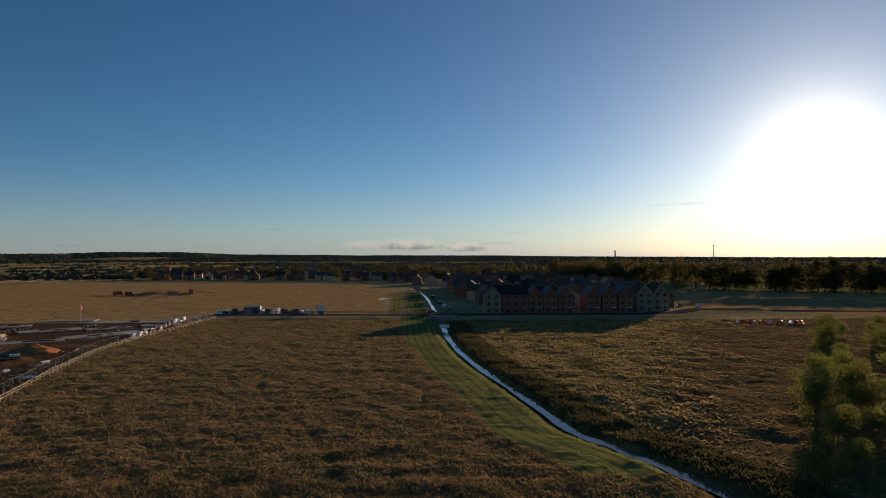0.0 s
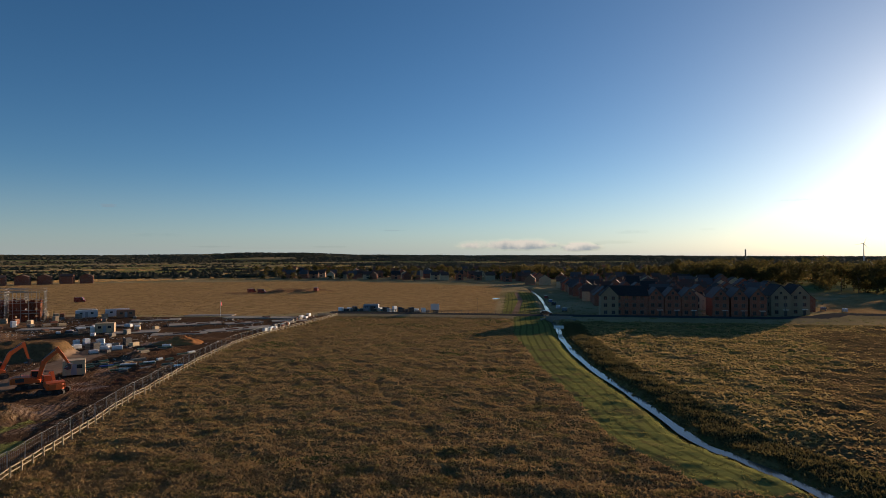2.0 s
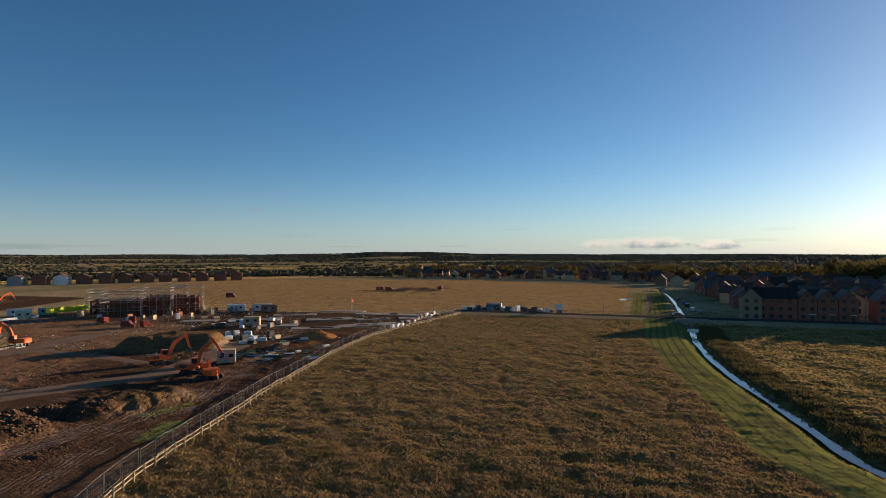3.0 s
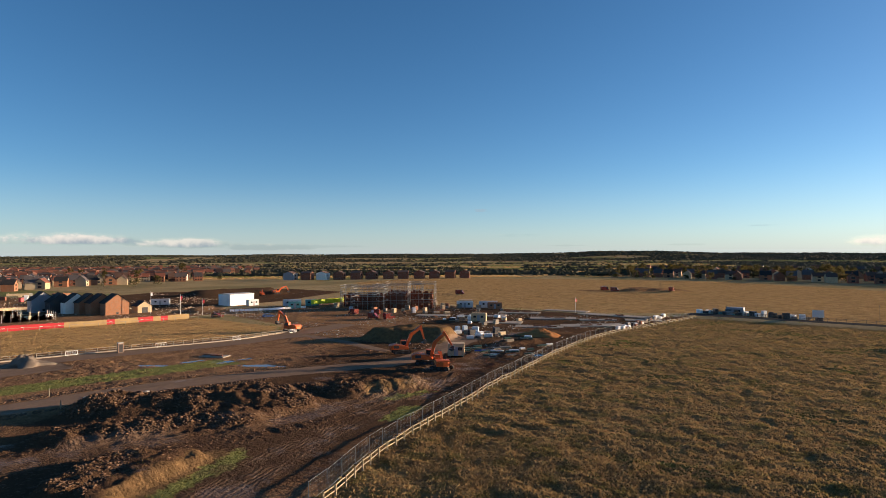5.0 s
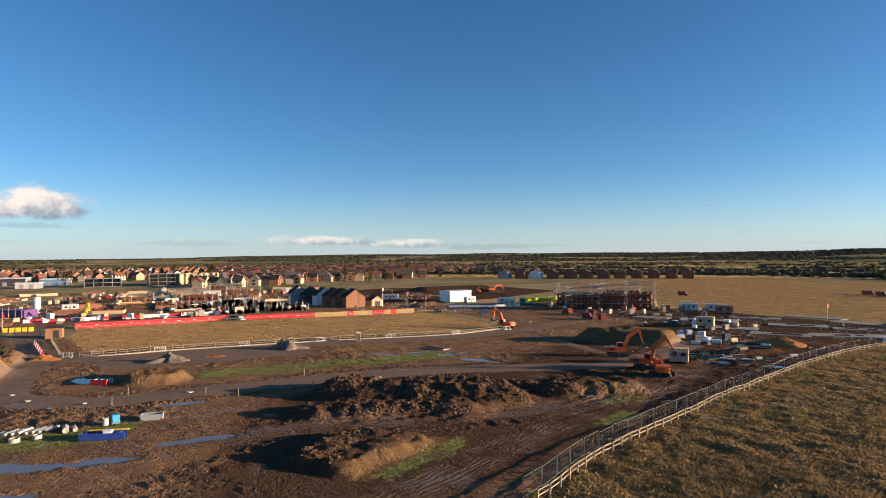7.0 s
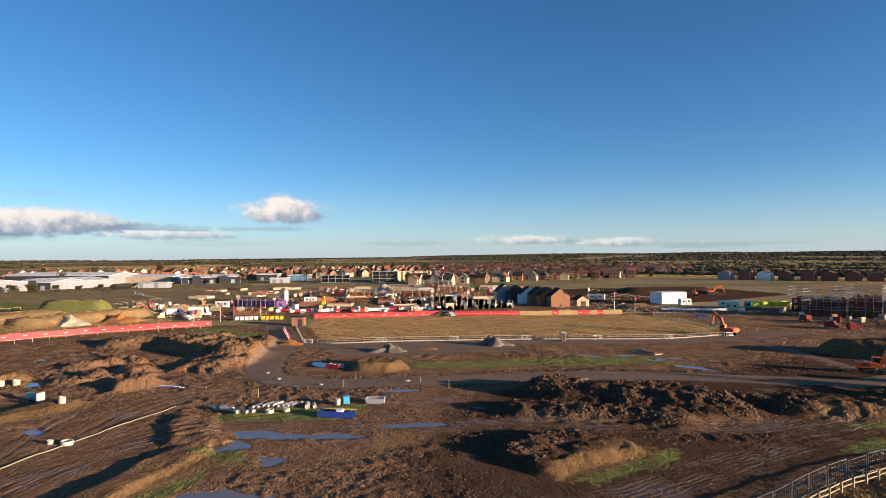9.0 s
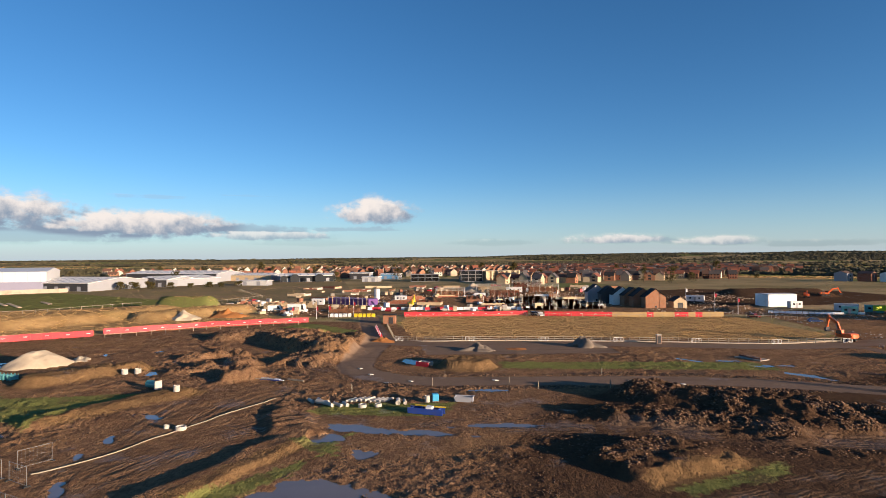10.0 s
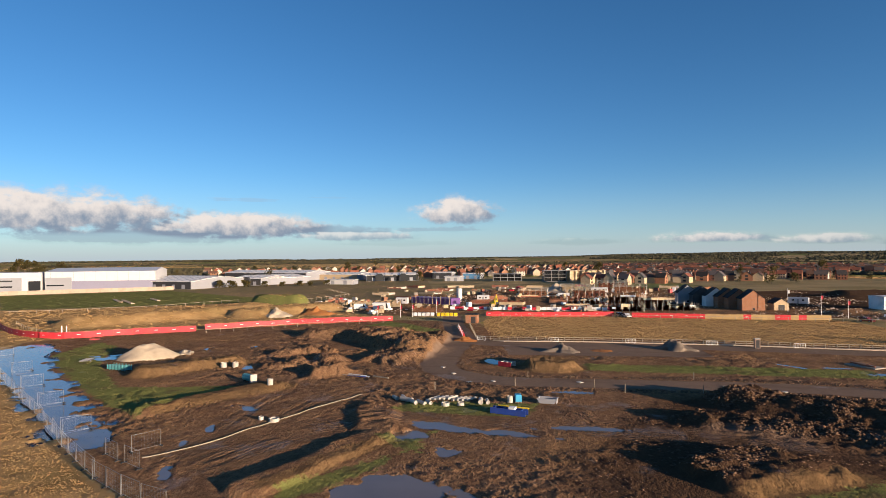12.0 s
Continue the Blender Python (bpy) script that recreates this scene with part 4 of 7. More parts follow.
# the corner block: a long red brick range with a pale cross gable
blk = house("apartment_block", "three-storey brick apartment block with black roof and pale gable", 15, 9, 7.6, 10.9, RED_BRICK, BLACK_ROOF, 3, at=stand(25, 233, 0), faces="fs", group=STREET, category="apartments", door=False)
part("wing", slab(B(), [(-3.2, -0.6), (3.2, -0.6), (3.2, 7.6), (0, 10.9), (-3.2, 7.6)], -6.0, 3, "y"), CREAM_SHADED, blk, "pale stone cross gable", at=pose(-6.2, 0, 0))
for s in (-1, 1):
    part("roof", slab(B(), [(s * 3.5, 7.3), (0, 10.95), (0, 11.12), (s * 3.5, 7.5)], -6.3, 3, "y"), BLACK_ROOF, blk, at=pose(-6.2, 0, 0))
for f in range(3):
    for u in (-1.4, 1.4):
        edge, pane, _ = window_meshes((1.15, 1.25), "y")
        part("pane", pane, GLASS, part("window", edge, FRAME, blk, at=pose(-6.2 + u, -6.015, 1.5 + 2.6 * f)))
for k, x in enumerate((35.5, 41.3, 47.1, 57.5, 63.8, 70.0)):
    house("town_house", "red brick town house with steep front gable and white porch", 5.6, 10, 7.0, 10.2, RED_BRICK, GREY_ROOF, 3, True, at=stand(x, 234 + 0.15 * (k % 3), 0), group=STREET)
for x, y in ((79.5, 241), (86.5, 243)):
    house("cream_house", "three-storey buff stone house with black front gable roof", 6.6, 11, 7.6, 11.2, CREAM_SHADED, BLACK_ROOF, 3, True, at=stand(x, y, 0), faces="fs", group=STREET)

# house kinds that repeat through the estates
LOOKS = [(RED_BRICK, BROWN_ROOF, "red brick house with a brown tiled roof"), (ORANGE_BRICK, RED_ROOF, "orange brick house with a red tiled roof"), (CREAM, GREY_ROOF, "pale rendered house with a grey roof"),
         (PALE, BROWN_ROOF, "buff brick house with a brown tiled roof"), (WHITE, GREY_ROOF, "white rendered house with a grey roof"), (RED_BRICK, GREY_ROOF, "red brick house with a grey tiled roof"), (PALE, RED_ROOF, "buff brick house with a red tiled roof"), (ORANGE_BRICK, BLACK_ROOF, "orange brick house with a black roof")]
KINDS = []


def estate(spots, picks, seed, jitter=6):
    """One house at each plan spot (x, y, heading)."""
    r = random.Random(seed)
    zs = heights(spots)
    for (x, y, a), z in zip(spots, zs):
        k = r.choice(picks)
        gable = r.random() < 0.45
        key = (k, gable)
        m = pose(x, y, z, 0, 0, a)
        made = next((o for q, o in KINDS if q == key), None)
        if made is None:
            wall, roof, label = LOOKS[k]
            made = house("house", label, (7.2, 8.8)[k % 2], 7.6, 4.8, 7.6 + 0.4 * (k % 3), wall, roof, 2, gable, k == 0, at=m, door=False, far=True)
            KINDS.append((key, made))
        else:
            copy_thing(made, m)


def rows_of(x0, y0, x1, y1, n, heading, spread, r):
    return [(x0 + (x1 - x0) * k / max(1, n - 1) + r.uniform(-spread, spread), y0 + (y1 - y0) * k / max(1, n - 1) + r.uniform(-spread, spread), heading + r.choice((0, 0, 90, 180)) + r.uniform(-8, 8)) for k in range(n)]


r0 = random.Random(3)
spots = []
for y, xa, xb, n in ((258, 36, 92, 7), (276, 32, 96, 8), (298, 28, 100, 9), (322, 22, 104, 10), (350, 18, 110, 10), (385, 14, 118, 11), (430, 4, 118, 11), (480, -20, 120, 12), (530, -40, 110, 12)):
    spots += rows_of(xa, y, xb, y + 4, n, 0, 3.0, r0)
spots += rows_of(24, 246, 6, 400, 11, 90, 1.5, r0)
estate(spots, (0, 0, 5, 7, 3), 11)
spots = []
for y0, y1, xa, xb, n in ((600, 545, -290, -20, 20), (640, 590, -300, -10, 17), (690, 640, -330, 0, 14)):
    spots += rows_of(xa, y0, xb, y1, n, 20, 5, r0)
estate(spots, (0, 5, 7, 0, 5, 3), 12)
spots = []
for k in range(12):   # a far row before the fields
    x, y = -514 + 9.1 * k + r0.uniform(-1, 1), 322 + 13.2 * k
    house("flat_house", "tall pale clad house in a far row before the fields" if k in (0, 2) else "tall dark red brick house in a far row before the fields", r0.uniform(10.5, 13), 10, 6.6, 8.4, (CLAD_GREY, RED_BRICK, WHITE, RED_BRICK)[k] if k < 4 else RED_BRICK, BROWN_ROOF, 2, k % 3 == 1, at=stand(x, y, 128 + r0.uniform(-4, 4)), door=False, far=True, group="far row of brick houses")
spots = []
for k in range(6):    # the near edge of the large estate
    d = 480 + 25 * k
    for j in range(15):
        b = radians(70.5 + 15.5 * (j + r0.uniform(-0.3, 0.3)) / 14)
        if b > radians(82 - 2.6 * k):
            dd = d + r0.uniform(-9, 9)
            spots.append((-dd * math.sin(b), dd * math.cos(b), r0.choice((60, 70, 150, 160)) + r0.uniform(-8, 8)))
estate(spots, (0, 2, 3, 4, 6, 1, 3, 7, 2, 5), 14)


def island_ramp(name, colours, rough=0.85):
    """A built surface whose separate pieces each take one of a few colours."""
    m = Nodes(name, rough, 0.2)
    r = m.n.new("ShaderNodeValToRGB")
    r.color_ramp.interpolation = "CONSTANT"
    e = r.color_ramp.elements
    for k, c in enumerate(colours):
        el = e[k] if k < 2 else e.new(0.5)
        el.position, el.color = k / len(colours), (*c, 1)
    m.l.new(m.island(), r.inputs[0])
    m.set("Base Color", m.mix(m.step(m.noise(0.4, 4), 0.4, 0.7, 0, 0.4), r.outputs[0], (0.14, 0.09, 0.06)))
    return m.mat


TOWN_WALL = island_ramp("town_wall", ((0.25, 0.115, 0.07), (0.42, 0.34, 0.25), (0.31, 0.165, 0.10), (0.22, 0.09, 0.055), (0.55, 0.50, 0.43), (0.36, 0.25, 0.165)))
TOWN_ROOF = island_ramp("town_roof", ((0.10, 0.055, 0.04), (0.25, 0.085, 0.05), (0.075, 0.068, 0.066), (0.20, 0.08, 0.05), (0.045, 0.043, 0.045), (0.28, 0.11, 0.06)))


def far_town(seed, spots, label, wall=TOWN_WALL, roof=TOWN_ROOF):
    """A crowd of gabled houses too far off to count: walls, roofs that overhang, and dark windows."""
    g = random.Random(seed)
    verts, faces, slots = [], [], []
    for (x, y, a), z in zip(spots, heights(spots)):
        w, d, eaves = g.uniform(3.0, 5.2), g.uniform(3.2, 4.2), g.uniform(4.6, 5.4)
        ridge = eaves + d * g.uniform(0.7, 0.95)
        c, q = math.cos(radians(a)), math.sin(radians(a))

        def piece(points, loops, slot):
            n = len(verts)
            verts.extend((x + px * c - py * q, y + px * q + py * c, z + pz) for px, py, pz in points)
            faces.extend(tuple(n + i for i in f) for f in loops)
            slots.extend([slot] * len(loops))

        piece([(sx * w, sy * d, h) for h in (-1.0, eaves) for sx, sy in ((-1, -1), (1, -1), (1, 1), (-1, 1))] + [(-w, 0, ridge), (w, 0, ridge)],
              [(0, 1, 5, 4), (2, 3, 7, 6), (1, 2, 6, 9, 5), (3, 0, 4, 8, 7)], 0)
        piece([(sx * (w + 0.3), sy * (d + 0.35), eaves - 0.28) for sx, sy in ((-1, -1), (1, -1), (1, 1), (-1, 1))] + [(-w - 0.3, 0, ridge + 0.08), (w + 0.3, 0, ridge + 0.08)], [(0, 1, 5, 4), (2, 3, 4, 5)], 1)
        for sy in (-1, 1):
            for h in (1.0, 3.5):
                for u in (-0.6, 0.0, 0.6):
                    piece([(u * w + i, sy * (d + 0.03), h + j) for i, j in ((-0.6, 0), (0.6, 0), (0.6, 1.2), (-0.6, 1.2))], [(0, 1, 2, 3)], 2)
    me = bpy.data.meshes.new("far_town")
    me.from_pydata(verts, [], faces)
    me.polygons.foreach_set("material_index", slots)
    for m in (wall, roof, GLASS):
        me.materials.append(m)
    return tagged(new("far_town", me), label, "houses", kind="stuff")


def streets(seed, b0, b1, d0, d1, gap, row, fill, turn):
    g = random.Random(seed)
    out, d = [], d0
    while d < d1:
        n = int(radians(b1 - b0) * d / gap)
        for k in range(n):
            b = radians(b0 + (b1 - b0) * (k + g.uniform(-0.3, 0.3)) / n)
            dd = d + g.uniform(-0.35, 0.35) * row
            x, y = -dd * math.sin(b), dd * math.cos(b)
            if g.random() < fill and float(fbm(np.array([x]), np.array([y]), 150, 2, 121)[0]) > -0.28:
                out.append((x, y, turn + g.choice((0, 0, 90)) + g.uniform(-12, 12)))
        d += row
    return out


far_town(71, streets(71, 66, 85, 625, 1280, 10.5, 27, 0.85, 65), "crowded brick houses with red and brown roofs")
far_town(72, streets(72, 61, 69, 800, 1250, 11, 40, 0.75, 65), "crowded brick houses at the edge of the estate")
far_town(73, streets(73, 84, 104, 690, 1150, 12, 52, 0.6, 20), "far houses among garden trees")
far_town(74, streets(74, 100, 122, 640, 1050, 15, 60, 0.6, 20), "far red-roofed houses behind the warehouses", roof=island_ramp("far_red_roof", ((0.30, 0.10, 0.055), (0.22, 0.085, 0.05), (0.13, 0.07, 0.05))))
far_town(75, streets(75, -8, 26, 700, 1000, 22, 70, 0.5, 10), "far dark-roofed houses among trees")


# ---------------------------------------------------------------- grass, reeds and clods
def leafy(name, ramp, trans=0.35, rough=0.8, patch=0.45, size=0.07):
    """Thin plant matter that lets some light through; each blade or leaf takes its own shade."""
    m = Nodes(name, rough, 0.15)
    r = m.n.new("ShaderNodeValToRGB")
    e = r.color_ramp.elements
    for k, c in enumerate(ramp):
        el = e[k] if k < 2 else e.new(0.5)
        el.position, el.color = k / (len(ramp) - 1), (*c, 1)
    mixed = m.math("ADD", m.math("MULTIPLY", m.island(), 1.0 - patch), m.math("MULTIPLY", m.step(m.noise(size, 5, 0.65), 0.36, 0.66), patch))
    m.l.new(mixed, r.inputs[0])
    m.set("Base Color", r.outputs[0])
    t, mix = m.n.new("ShaderNodeBsdfTranslucent"), m.n.new("ShaderNodeMixShader")
    m.l.new(r.outputs[0], t.inputs[0])
    mix.inputs[0].default_value = trans
    m.l.new(m.b.outputs[0], mix.inputs[1]), m.l.new(t.outputs[0], mix.inputs[2])
    m.l.new(mix.outputs[0], m.n["Material Output"].inputs[0])
    return m.mat


def triangles(name, corners, material, label, category):
    """Loose triangles (n, 3, 3) as one object that nobody could count."""
    n = len(corners)
    me = bpy.data.meshes.new(name)
    me.vertices.add(n * 3)
    me.vertices.foreach_set("co", corners.reshape(-1).astype(np.float32))
    me.loops.add(n * 3)
    me.loops.foreach_set("vertex_index", np.arange(n * 3))
    me.polygons.add(n)
    me.polygons.foreach_set("loop_start", np.arange(n) * 3)
    me.update(calc_edges=True)
    me.materials.append(material)
    return tagged(new(name, me), label, category, kind="stuff")


def scatter(n, x0, x1, y0, y1, test, seed):
    g = np.random.default_rng(seed)
    x, y = g.uniform(x0, x1, n), g.uniform(y0, y1, n)
    at = sampler(x, y)
    k = {key: at(value) for key, value in shares[0].items()}
    k.update(bank=at(shares[1]), site=at(shares[3]), z=at(levels))
    keep = test(x, y, k, g)
    return x[keep], y[keep], k["z"][keep], g


def tufts(spots, blades, wide, tall, spread):
    """Blades that lean out of each spot."""
    x, y, z, g = spots
    n = len(x) * blades
    x, y, z = (np.repeat(v, blades) for v in (x, y, z))
    size = np.repeat(g.uniform(0.45, 1.45, len(x) // blades), blades)
    a, lean, off = g.uniform(0, 2 * np.pi, n), g.uniform(0, 0.55, n), g.uniform(0, spread, n)
    turn = g.uniform(0, np.pi, n)
    w, h = wide * size * g.uniform(0.6, 1.3, n) / 2, tall * size * g.uniform(0.5, 1.2, n)
    bx, by = x + np.cos(a) * off, y + np.sin(a) * off
    c, s = np.cos(turn) * w, np.sin(turn) * w
    base = z - 0.06
    tip = np.stack([bx + np.cos(a) * lean * h, by + np.sin(a) * lean * h, base + h], -1)
    return np.stack([np.stack([bx - c, by - s, base], -1), np.stack([bx + c, by + s, base], -1), tip], 1)


MEADOW = leafy("meadow_grass", ((0.122, 0.108, 0.036), (0.30, 0.196, 0.093), (0.208, 0.142, 0.064)), 0.3, patch=0.74, size=0.22)
HEATH = leafy("tussock_grass", ((0.115, 0.10, 0.032), (0.40, 0.28, 0.118), (0.20, 0.145, 0.056)), 0.3, patch=0.84, size=0.12)
STRAW = leafy("golden_grass", ((0.34, 0.205, 0.088), (0.47, 0.30, 0.13), (0.40, 0.25, 0.108)), 0.4, patch=0.6)
FIELD_STRAW = leafy("field_grass", ((0.22, 0.142, 0.062), (0.34, 0.22, 0.098), (0.27, 0.175, 0.078)), 0.3, patch=0.75, size=0.03)
REED = leafy("dark_reed", ((0.055, 0.055, 0.022), (0.14, 0.11, 0.045), (0.08, 0.075, 0.026)), 0.3)
LUSH = leafy("green_grass", ((0.11, 0.115, 0.03), (0.20, 0.18, 0.062), (0.15, 0.14, 0.045)), 0.42, patch=0.6)


def thin(x, y, g, full, power=1.5):
    """Fewer, as the land lies farther off."""
    return g.random(len(x)) < np.clip(full / np.hypot(x, y), 0, 1) ** power


triangles("grass", tufts(scatter(190000, -85, 30, 42, 212, lambda x, y, k, g: (k["meadow"] > 0.5) & thin(x, y, g, 66) & (k["green"] < 0.5) & (k["lane"] < 0.7), 1), 6, 0.36, 0.20, 0.55), MEADOW, "rough brown and green meadow grass in tussocks", "grass")
triangles("grass", tufts(scatter(30000, -60, 30, 15, 60, lambda x, y, k, g: (k["meadow"] > 0.5) & (np.hypot(x, y) > 48), 2), 6, 0.33, 0.19, 0.55), MEADOW, "rough brown and green meadow grass in tussocks", "grass")
triangles("golden_grass", tufts(scatter(60000, 0, 135, 45, 212, lambda x, y, k, g: (k["rough"] > 0.5) & (k["heath"] < g.random(len(x))) & (k["reed"] < 0.4) & thin(x, y, g, 85), 3), 5, 0.7, 0.27, 0.9), HEATH, "tall golden tussock grass across the stream", "grass")
triangles("grass", tufts(scatter(40000, 0, 135, 45, 212, lambda x, y, k, g: (k["heath"] >= g.random(len(x))) & (k["rough"] > 0.5) & (k["reed"] < 0.4) & thin(x, y, g, 85), 13), 5, 0.6, 0.17, 0.7), MEADOW, "brown weeds and rough grass across the stream", "grass")
triangles("reeds", tufts(scatter(50000, 0, 45, 48, 206, lambda x, y, k, g: (k["reed"] > 0.35) & (k["bank"] > 1.6), 4), 5, 0.30, 0.3, 0.7), REED, "dark reeds and brambles along the stream", "reeds")
triangles("golden_grass", tufts(scatter(42000, -228, -150, -24, 106, lambda x, y, k, g: k["gold"] > 0.5, 5), 4, 0.5, 0.11, 0.7), STRAW, "dry golden grass on the strip before the hoarding", "grass")
triangles("golden_grass", tufts(scatter(120000, -140, -40, -140, -25, lambda x, y, k, g: (k["gold"] > 0.5) & (k["site"] > 1) & (k["wet"] < 0.3) & thin(x, y, g, 75) & (np.hypot(x, y) > 48), 6), 4, 0.26, 0.12, 0.5), STRAW, "dry golden grass beside the mesh fence", "grass")
triangles("golden_grass", tufts(scatter(52000, -450, -20, 205, 530, lambda x, y, k, g: k["gold"] > 0.5, 7), 3, 1.1, 0.15, 1.3), FIELD_STRAW, "wide field of dry golden grass", "grass")
triangles("golden_grass", tufts(scatter(16000, -275, -140, -262, -54, lambda x, y, k, g: k["gold"] > 0.5, 8), 4, 0.6, 0.2, 0.9), STRAW, "dry grass on the bank behind the hoarding", "grass")
triangles("green_grass", tufts(scatter(90000, -145, 30, -118, 130, lambda x, y, k, g: (k["green"] > 0.52) & (k["wet"] < 0.3) & thin(x, y, g, 95, 1.2), 9), 5, 0.22, 0.13, 0.35), LUSH, "short green grass on banks and verges", "grass")
triangles("golden_grass", tufts(scatter(34000, -135, -50, -80, 125, lambda x, y, k, g: (k["mud"] > 0.5) & (k["stone"] < 0.3) & (k["wet"] < 0.2) & (k["z"] > 0.9) & (line_dist(x, y, [(-96, 30), (-74, 40)])[0] > 13) & (line_dist(x, y, [(-64, 24), (-60, 30), (-76, 70), (-120, 108), (-66, -25), (-110, -70), (-85, -52)])[0] < 16), 10), 5, 0.14, 0.10, 0.45), leafy("bank_grass", ((0.11, 0.085, 0.032), (0.20, 0.13, 0.06), (0.155, 0.105, 0.046)), 0.3), "thin dry grass on the old soil heaps", "grass")


def far_grass(seed, pick, wide, tall, n, near, end, material, label):
    """Rough growth over the wide fields, sparser with distance."""
    g = np.random.default_rng(seed)
    b, r = np.radians(g.uniform(-40, 140, n)), near * (end / near) ** g.uniform(0, 1, n)
    x, y = -r * np.sin(b), r * np.cos(b)
    at = sampler(x, y)
    k = {key: at(shares[0][key]) for key in ("gold", "mud", "stone", "wet", "meadow", "rough", "tar", "green")}
    free = (k["mud"] < 0.6) & (k["stone"] < 0.3) & (k["wet"] < 0.2) & (k["meadow"] < 0.3) & (k["rough"] < 0.3) & (k["tar"] < 0.3) & (k["gold"] < 0.5)
    keep = free & pick(x, y, k) & (at(shares[0]["wooded"]) < 0.4)
    x, y = x[keep], y[keep]
    spots = (x, y, lie(x, y), g)
    t = tufts(spots, 4, wide, tall, wide)
    return triangles("field_growth", t, material, label, "grass")


FIELD = lambda x, y: fbm(x * 0.8, y * 1.2, 210, 2, 131)
far_grass(41, lambda x, y, k: (FIELD(x, y) > -0.06) & (k["green"] < 0.4), 1.3, 0.14, 40000, 190, 700, FIELD_STRAW, "dry rough growth on the open land")
far_grass(42, lambda x, y, k: ((FIELD(x, y) < -0.06) & (k["green"] < 0.4)) | ((k["green"] > 0.5) & ((x < -200) | (y > 226))), 1.2, 0.15, 46000, 190, 700, LUSH, "green rough growth on the open land")
far_grass(43, lambda x, y, k: FIELD(x, y) > 0.0, 7.0, 0.5, 40000, 650, 3300, STRAW, "dry stubble on far fields")
far_grass(44, lambda x, y, k: FIELD(x, y) < -0.02, 7.0, 0.5, 30000, 650, 3300, LUSH, "green growth on far fields")


def clod_material():
    m = Nodes("clods", 0.9, 0.2)
    m.set("Base Color", m.mix(m.island(), (0.078, 0.047, 0.030), (0.155, 0.093, 0.057)))
    m.bump(m.noise(6, 3), 0.5, 0.08)
    return m.mat


def clods(spots, size, material, label, flat=0.75, draw=1.0):
    """Broken lumps: jittered double pyramids, each an island, drawn out along a bearing of its own."""
    x, y, z, g = spots
    n = len(x)
    s = size * g.uniform(0.35, 1.0, n) ** 1.8
    way = 1.1 + 5 * fbm(x, y, 30, 2, 85) + g.normal(0, 0.4, n)
    ringv = []
    for k in range(5):
        a = 2 * np.pi * k / 5 + g.uniform(-0.4, 0.4, n)
        r = s * g.uniform(0.6, 1.2, n)
        lx, ly = np.cos(a) * r * draw, np.sin(a) * r / draw
        ringv.append(np.stack([x + lx * np.cos(way) - ly * np.sin(way), y + lx * np.sin(way) + ly * np.cos(way), z + s * flat * g.uniform(-0.3, 0.5, n)], -1))
    top = np.stack([x + s * g.uniform(-0.3, 0.3, n), y + s * g.uniform(-0.3, 0.3, n), z + s * flat * g.uniform(0.5, 1.2, n)], -1)
    foot = np.stack([x, y, z - s * 0.6], -1)
    verts = np.stack([top, *ringv, foot], 1).reshape(-1, 3)
    faces = []
    for k in range(5):
        faces += [(0, 1 + k, 1 + (k + 1) % 5), (6, 1 + (k + 1) % 5, 1 + k)]
    idx = (np.array(faces)[None] + 7 * np.arange(n)[:, None, None]).reshape(-1)
    me = bpy.data.meshes.new("clods")
    me.vertices.add(len(verts))
    me.vertices.foreach_set("co", verts.reshape(-1).astype(np.float32))
    me.loops.add(len(idx))
    me.loops.foreach_set("vertex_index", idx)
    me.polygons.add(len(idx) // 3)
    me.polygons.foreach_set("loop_start", np.arange(len(idx) // 3) * 3)
    me.update(calc_edges=True)
    me.materials.append(material)
    return tagged(new("clods", me), label, "soil", kind="stuff")


CLOD = clod_material()
BARE = lambda k: (k["mud"] > 0.6) & (k["stone"] < 0.35) & (k["wet"] < 0.3) & (k["green"] < 0.5)
clods(scatter(20000, -110, -66, 12, 60, lambda x, y, k, g: (k["z"] > 0.5) & (line_dist(x, y, [(-96, 28), (-76, 46)])[0] < 14) & (fbm(x, y, 7, 3, 87) > 0.0), 21), 0.34, CLOD, "broken wet clods on the great soil heap")
clods(scatter(80000, -170, -46, -75, 125, lambda x, y, k, g: BARE(k) & (fbm(x, y, 19, 3, 88) + 0.25 * fbm(x, y, 4, 2, 86) > 0.0) & (k["track"] < 0.6) & thin(x, y, g, 70, 1), 22), 0.24, CLOD, "crumbs of churned mud over the building site", 0.5, 1.7)
clods(scatter(5000, -172, -112, -64, -16, lambda x, y, k, g: BARE(k) & (k["z"] > 0.5), 23), 0.36, CLOD, "clods on the diggings")
clods(scatter(26000, -128, -98, -22, 70, lambda x, y, k, g: (k["stone"] < 0.45) & (k["wet"] < 0.3) & (np.abs(line_dist(x, y, ROAD_SITE)[0] - 5.3) < 1.1 + fbm(x, y, 6, 2, 93)), 26), 0.30, CLOD, "broken earth along the edge of the site road")
clods(scatter(2500, -72, -56, 12, 32, lambda x, y, k, g: BARE(k) & (k["z"] > 0.45) & (x + y < -44), 27), 0.3, CLOD, "clods on the shaded side of the grassed heap", 0.6)


